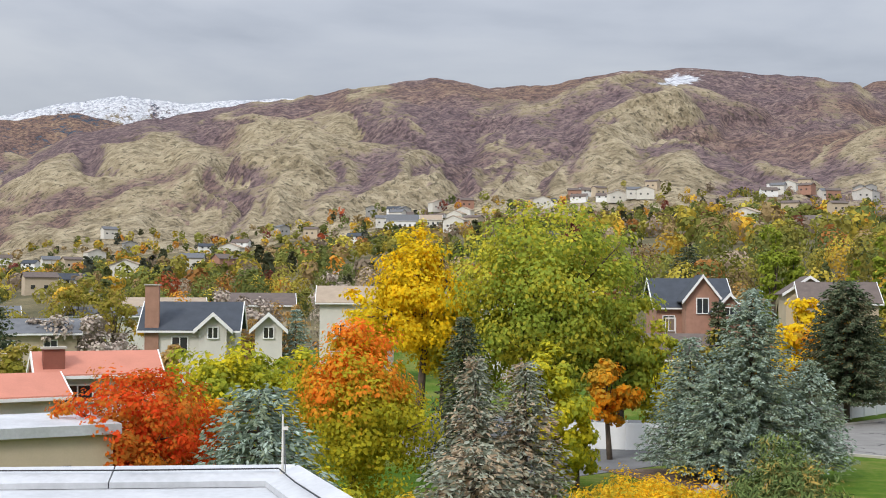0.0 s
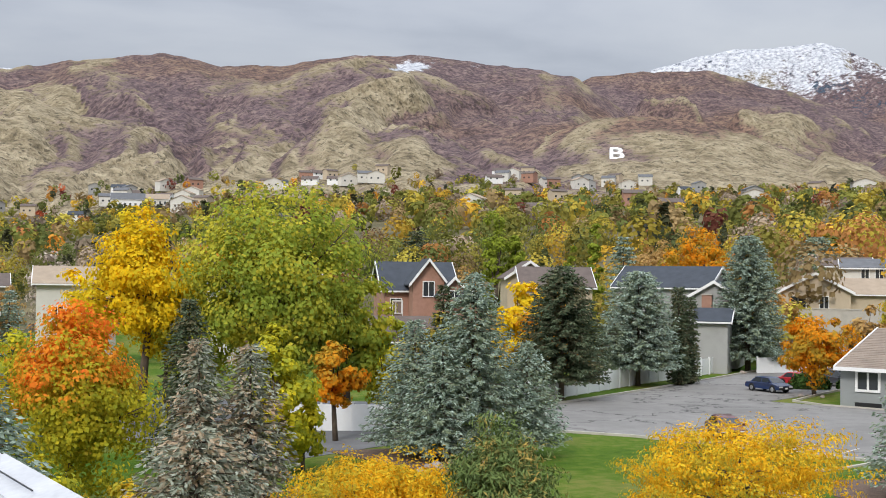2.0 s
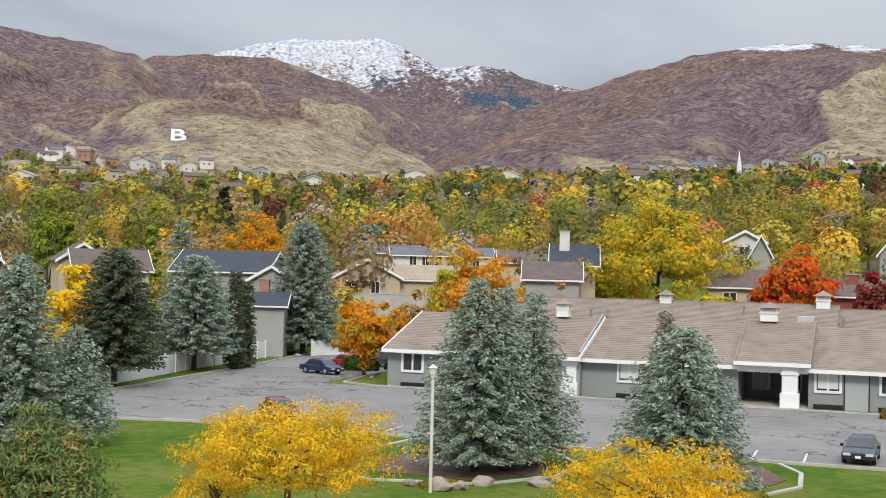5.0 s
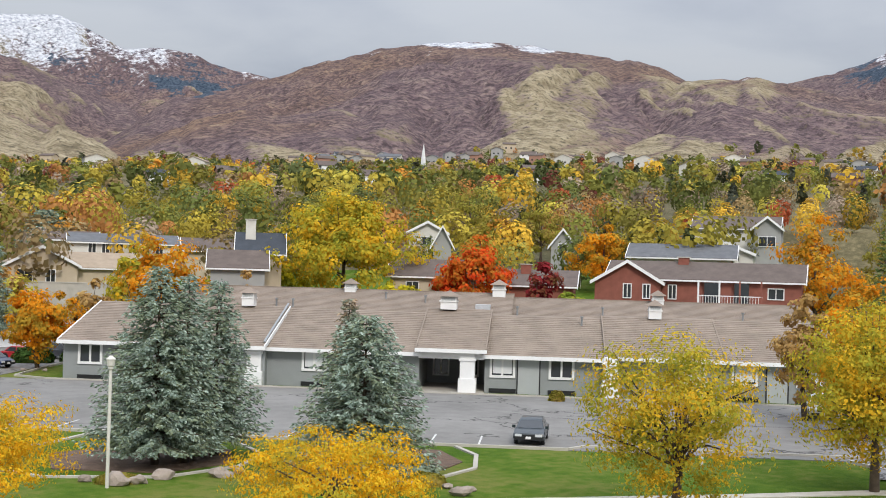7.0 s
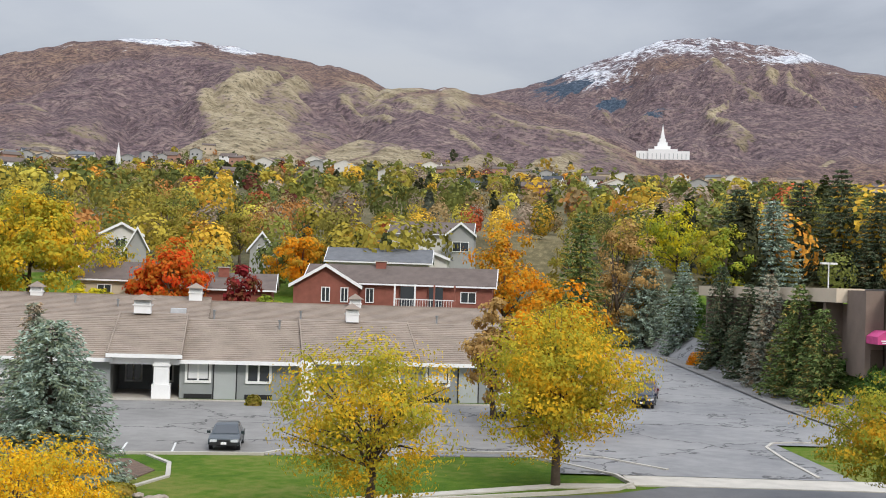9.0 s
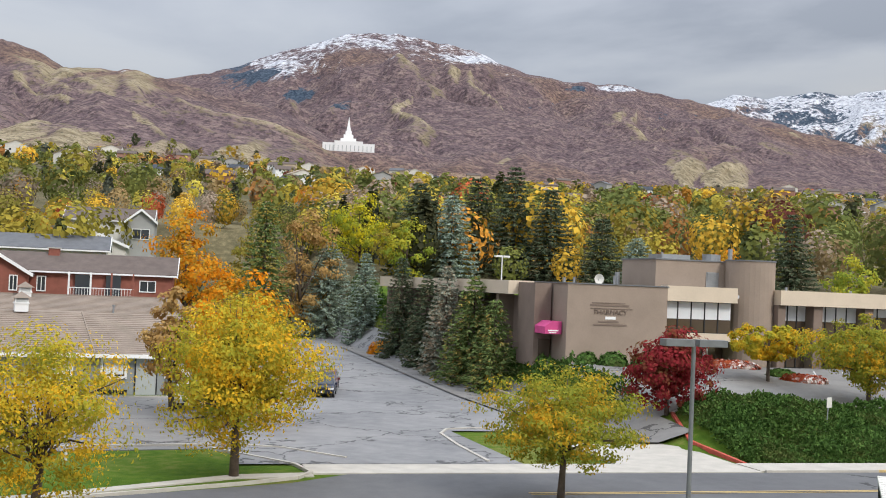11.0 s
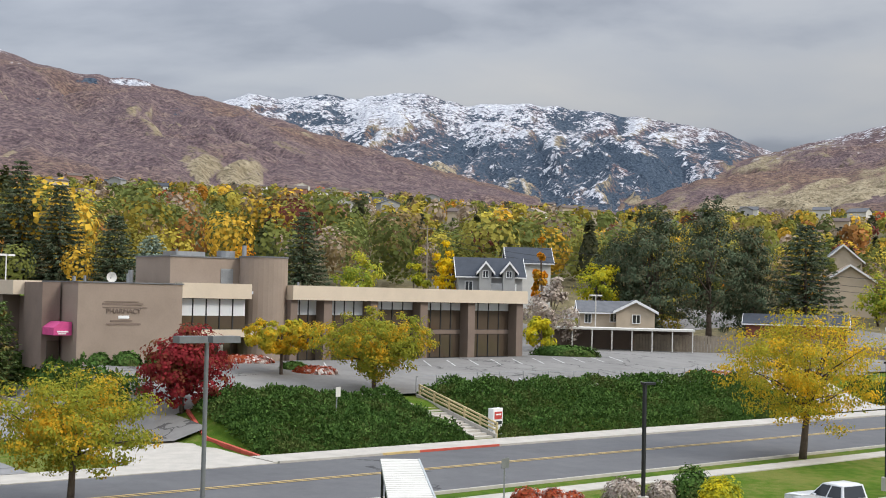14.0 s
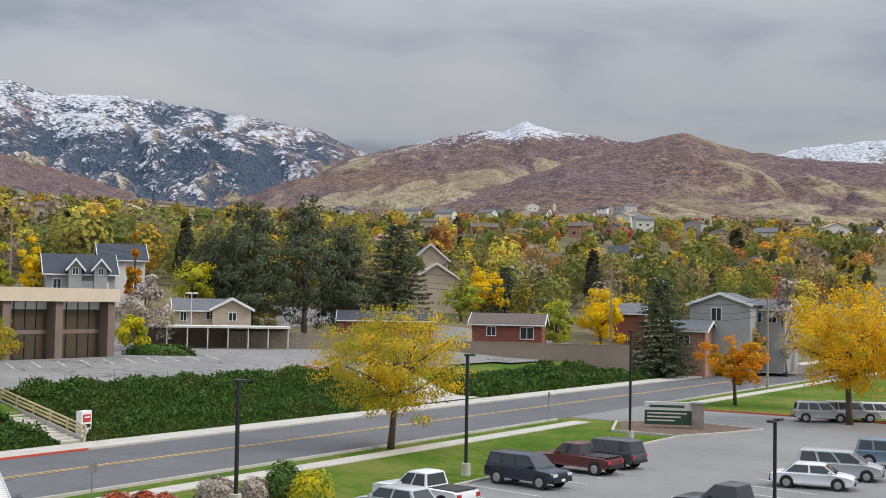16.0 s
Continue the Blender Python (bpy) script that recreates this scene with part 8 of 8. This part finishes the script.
def town_house(seed, wall, cover):
    """The parts of a small distant house: walls, roof, chimney and windows."""
    r = np.random.RandomState(seed)
    w, d, h, rf = 9 + 6 * r.rand(), 8, 2.8 + 2.6 * (r.rand() > 0.5), 1.6 + 1.2 * r.rand()
    g, c = Geo(), Geo()
    if r.rand() > 0.55:
        g.front([(-w / 2, -3), (w / 2, -3), (w / 2, h), (0, h + rf), (-w / 2, h)], 0, d)
        c.front([(-w / 2 - 0.5, h - 0.3), (0, h + rf), (w / 2 + 0.5, h - 0.3), (w / 2 + 0.5, h - 0.05), (0, h + rf + 0.25), (-w / 2 - 0.5, h - 0.05)], -0.5, d + 0.5)
    else:
        g.side([(0, -3), (d, -3), (d, h), (d / 2, h + rf), (0, h)], -w / 2, w / 2)
        c.side([(-0.5, h - 0.3), (d / 2, h + rf), (d + 0.5, h - 0.3), (d + 0.5, h - 0.05), (d / 2, h + rf + 0.25), (-0.5, h - 0.05)], -w / 2 - 0.5, w / 2 + 0.5)
    meshes = [("wall", g.mesh("wall", wall)), ("roof", c.mesh("roof", cover))]
    for k in range(2):
        x = -w * 0.32 + k * w * 0.4
        meshes.append(("window", Geo().box(x, x + 1.5, -0.06, 0.02, 1.0, 2.4).mesh("window", GLASS)))
    return meshes


protos = [town_house(i, w, c) for i, (w, c) in enumerate(((OFFWHITE, SHINGLE_GREY), (BEIGE, SHINGLE_BROWN), (WHITE, SHINGLE_SLATE), (ROSEBRICK, SHINGLE_BROWN), (OFFWHITE, SHINGLE_TAN), (GREYSIDING, SHINGLE_GREY), (WHITE, SHINGLE_BROWN)))]
LOOKS = ("pale house with grey roof", "tan house with brown roof", "white house with slate roof", "brick house with brown roof", "pale house with tan roof", "grey house with grey roof", "white house with brown roof")
spots = []
for k in range(120):
    az, u = -20 + 158 * rng.rand(), rng.rand()
    r = 360 + 780 * u ** 0.7
    if 72 < az < 104 and r < 420:
        continue
    spots.append((az, r))
for az0, az1, r0, r1, k in ((-3, 2, 1000, 1080, 10), (4, 10, 1050, 1150, 12), (14, 22, 1080, 1180, 16), (40, 58, 1050, 1150, 28), (59, 70, 1050, 1120, 12), (72, 78, 1050, 1150, 8), (84, 106, 1080, 1350, 32), (118, 126, 1150, 1450, 12)):
    for i in range(k):
        spots.append((az0 + (az1 - az0) * rng.rand(), r0 + (r1 - r0) * rng.rand()))
for i, (az, r) in enumerate(spots):
    k = rng.randint(len(protos))
    b = thing("house", around(az, r, sheet_level(az, r) + (0.9 if r < 700 else 3.2), (rng.rand() - 0.5) * 70), LOOKS[k] + " on the wooded slope", "house", "houses of the town")
    for nm, me in protos[k]:
        part(nm, me, None, b)
house(around(-1.9, 990, sheet_level(-1.9, 990), 0), 26, 12, 8, 5, "large white many-gabled house on the foothill", WHITE, SHINGLE_GREY, windows=tuple((-11 + 4 * k, -9.5 + 4 * k, 2, 5) for k in range(6)))
house(around(-0.7, 1000, sheet_level(-0.7, 1000), 0), 22, 12, 6, 4, "large white house on the foothill", OFFWHITE, SHINGLE_TAN, windows=tuple((-9 + 4 * k, -7.5 + 4 * k, 1.5, 4) for k in range(5)))
ch = thing("church_building", around(46.4, 700, sheet_level(46.4, 700) - 5, 0), "white chapel with a thin steeple among trees", "church")
part("body", Geo().box(-9, 9, 0, 12, -3, 6), OFFWHITE, ch)
part("roof", Geo().front([(-9.5, 6), (9.5, 6), (0, 11)], -0.4, 12.4), SHINGLE_GREY, ch)
part("steeple", Geo().tube((0, 3, 8), (0, 3, 15), 1.5, 1.3, 4).tube((0, 3, 15), (0, 3, 24), 1.3, 0.05, 4), WHITE, ch)

WOODS = Nodes("town_woods_leaves")
_r = WOODS.node("ShaderNodeNewGeometry").outputs["Random Per Island"]
_c = WOODS.mix(WOODS.math("MULTIPLY", _r, 0.30), WOODS.attr("leaf").outputs["Color"], (0.16, 0.13, 0.05))
_d = WOODS.node("ShaderNodeBsdfDiffuse", {"Color": _c})
_t = WOODS.node("ShaderNodeBsdfTranslucent", {"Color": _c})
_m = WOODS.node("ShaderNodeMixShader", {1: _d.outputs[0], 2: _t.outputs[0]})
_m.inputs[0].default_value = 0.3
WOODMAT = WOODS.finish(_m.outputs[0])
HUES = np.array([(0.16, 0.17, 0.03), (0.22, 0.20, 0.035), (0.34, 0.27, 0.035), (0.48, 0.30, 0.03), (0.50, 0.22, 0.025), (0.32, 0.14, 0.04), (0.24, 0.17, 0.08), (0.28, 0.22, 0.17),
                 (0.09, 0.12, 0.03), (0.06, 0.085, 0.03), (0.035, 0.05, 0.028), (0.045, 0.06, 0.05), (0.36, 0.07, 0.03), (0.14, 0.03, 0.03), (0.40, 0.34, 0.05), (0.12, 0.14, 0.03)])


def woods(name, count, r0, r1, per, size, seed, label, weights, clear_near=False, az0=-22.0, az1=140.0, power=0.5):
    """Many small trees in one mesh: broad crowns and a share of pointed conifers, one leaf colour each."""
    g = np.random.RandomState(seed)
    az = az0 + (az1 - az0) * g.rand(count)
    r = np.sqrt(r0 ** 2 + (r1 ** 2 - r0 ** 2) * g.rand(count) ** (0.5 / power))
    w = np.array(weights, float)
    hue = g.choice(len(HUES), count, p=w / w.sum())
    x, y = r * np.sin(np.radians(az)), r * np.cos(np.radians(az))
    s, q = 0.5 * x - 0.866 * y, 0.866 * x + 0.5 * y - 68
    keep = ~((s > -160) & (s < 190) & (q < 66)) & ~((s > 2) & (s < 46) & (q < 150)) & ~((s > 36) & (s < 172) & (q < 112))
    keep &= ~((np.abs(s) < 400) & (q < 12))
    for a, b in spots:
        hx, hy = (b - 15) * math.sin(radians(a)), (b - 15) * math.cos(radians(a))
        keep &= (x - hx) ** 2 + (y - hy) ** 2 > 100
    az, r, hue, x, y = (v[keep] for v in (az, r, hue, x, y))
    n = len(x)
    z = lowland(x, y)
    if r1 > 1100:
        z = np.array([sheet_level(a, b) for a, b in zip(az, r)])
    hgt = size * (0.5 + 0.45 * g.rand(n) + 0.6 * g.rand(n) ** 4)
    hgt = hgt * np.where((hue == 10) | (hue == 11), 1.05, 1.0)
    con = (hue == 10) | (hue == 11) | (hue == 9) & (g.rand(n) > 0.5)
    wid = hgt * np.where(con, 0.45 + 0.15 * g.rand(n), 0.75 + 0.35 * g.rand(n))
    u = g.normal(size=(n, per, 3))
    u /= np.linalg.norm(u, axis=2, keepdims=True)
    # several lobes make the outline uneven
    lobes = g.normal(size=(n, 4, 3))
    lobes /= np.linalg.norm(lobes, axis=2, keepdims=True)
    bulge = 0.72 + 0.34 * np.max(np.einsum("npk,nlk->npl", u, lobes), axis=2) * (0.8 + 0.4 * g.rand(n, 1))
    rad = bulge * (0.72 + 0.28 * g.rand(n, per))
    zz = u[:, :, 2] * rad * 0.5 + 0.52
    flat = np.where(con[:, None], np.clip(1.25 - 1.2 * zz, 0.08, 1.2), 1.0)
    P = np.stack([u[:, :, 0] * rad * flat * wid[:, None] / 2, u[:, :, 1] * rad * flat * wid[:, None] / 2, zz * hgt[:, None]], 2)
    P += np.stack([x, y, z], 1)[:, None, :]
    along = np.cross(u, g.normal(size=u.shape)).reshape(-1, 3)
    S = (hgt[:, None] * ((0.19 + 0.14 * g.rand(n, per)) if per < 200 else (0.155 + 0.11 * g.rand(n, per))) * (55 / per) ** 0.5).reshape(-1)
    me = cards(name, P.reshape(-1, 3), along, S, S * 0.85, WOODMAT, g, u.reshape(-1, 3) + np.array([0, 0, 0.2]))
    tone = np.minimum(0.85, (HUES[hue] * 1.30 + np.array([0.030, 0.024, 0.016])) * (0.62 + 0.75 * g.rand(n, 1)))
    col = np.ones((n * per * 4, 4), np.float32)
    col[:, :3] = np.repeat(tone, per * 4, axis=0)
    at = me.color_attributes.new("leaf", "FLOAT_COLOR", "POINT")
    at.data.foreach_set("color", col.ravel())
    return tagged(new(name, me), label, "woods", kind="stuff")


MIXED = (3.6, 3.6, 3.4, 2.2, 0.7, 0.8, 3.4, 2.4, 3.4, 2.4, 1.2, 0.9, 0.3, 0.6, 1.6, 3.6)
DARKER = (3.6, 3.4, 3.2, 1.4, 0.3, 0.7, 2.2, 1.4, 3.6, 3.0, 1.4, 1.0, 0.3, 0.5, 1.0, 3)
LEFT = (3, 3, 2, 1.4, 1.2, 1.0, 2.5, 3.5, 2.5, 2, 1.2, 1.0, 0.2, 0.3, 1.0, 2.5)
woods("near_woods", 430, 160, 330, 360, 9.0, 11, "garden trees of many autumn colours behind the first houses", MIXED, az0=8, az1=72)
woods("near_woods", 260, 140, 330, 360, 7.5, 12, "garden trees, some bare, in autumn colours", LEFT, az0=-24, az1=8)
woods("near_woods", 430, 165, 340, 360, 11.5, 13, "dense green and gold trees behind the office", DARKER, az0=70, az1=112)
woods("near_woods", 260, 190, 360, 360, 9.2, 14, "garden trees of many autumn colours", MIXED, az0=112, az1=141)
woods("town_woods", 2000, 330, 700, 92, 8.4, 15, "wooded town slope in autumn colours", MIXED)
woods("town_woods", 3800, 700, 1130, 36, 7.2, 16, "distant wooded town slope in autumn colours", MIXED)
woods("hill_woods", 260, 1130, 1400, 24, 8.0, 17, "scattered trees around hillside houses", DARKER, az0=84, az1=108)
woods("hill_woods", 160, 1100, 1260, 24, 7.5, 18, "scattered golden trees below the white church", MIXED, az0=60, az1=82)
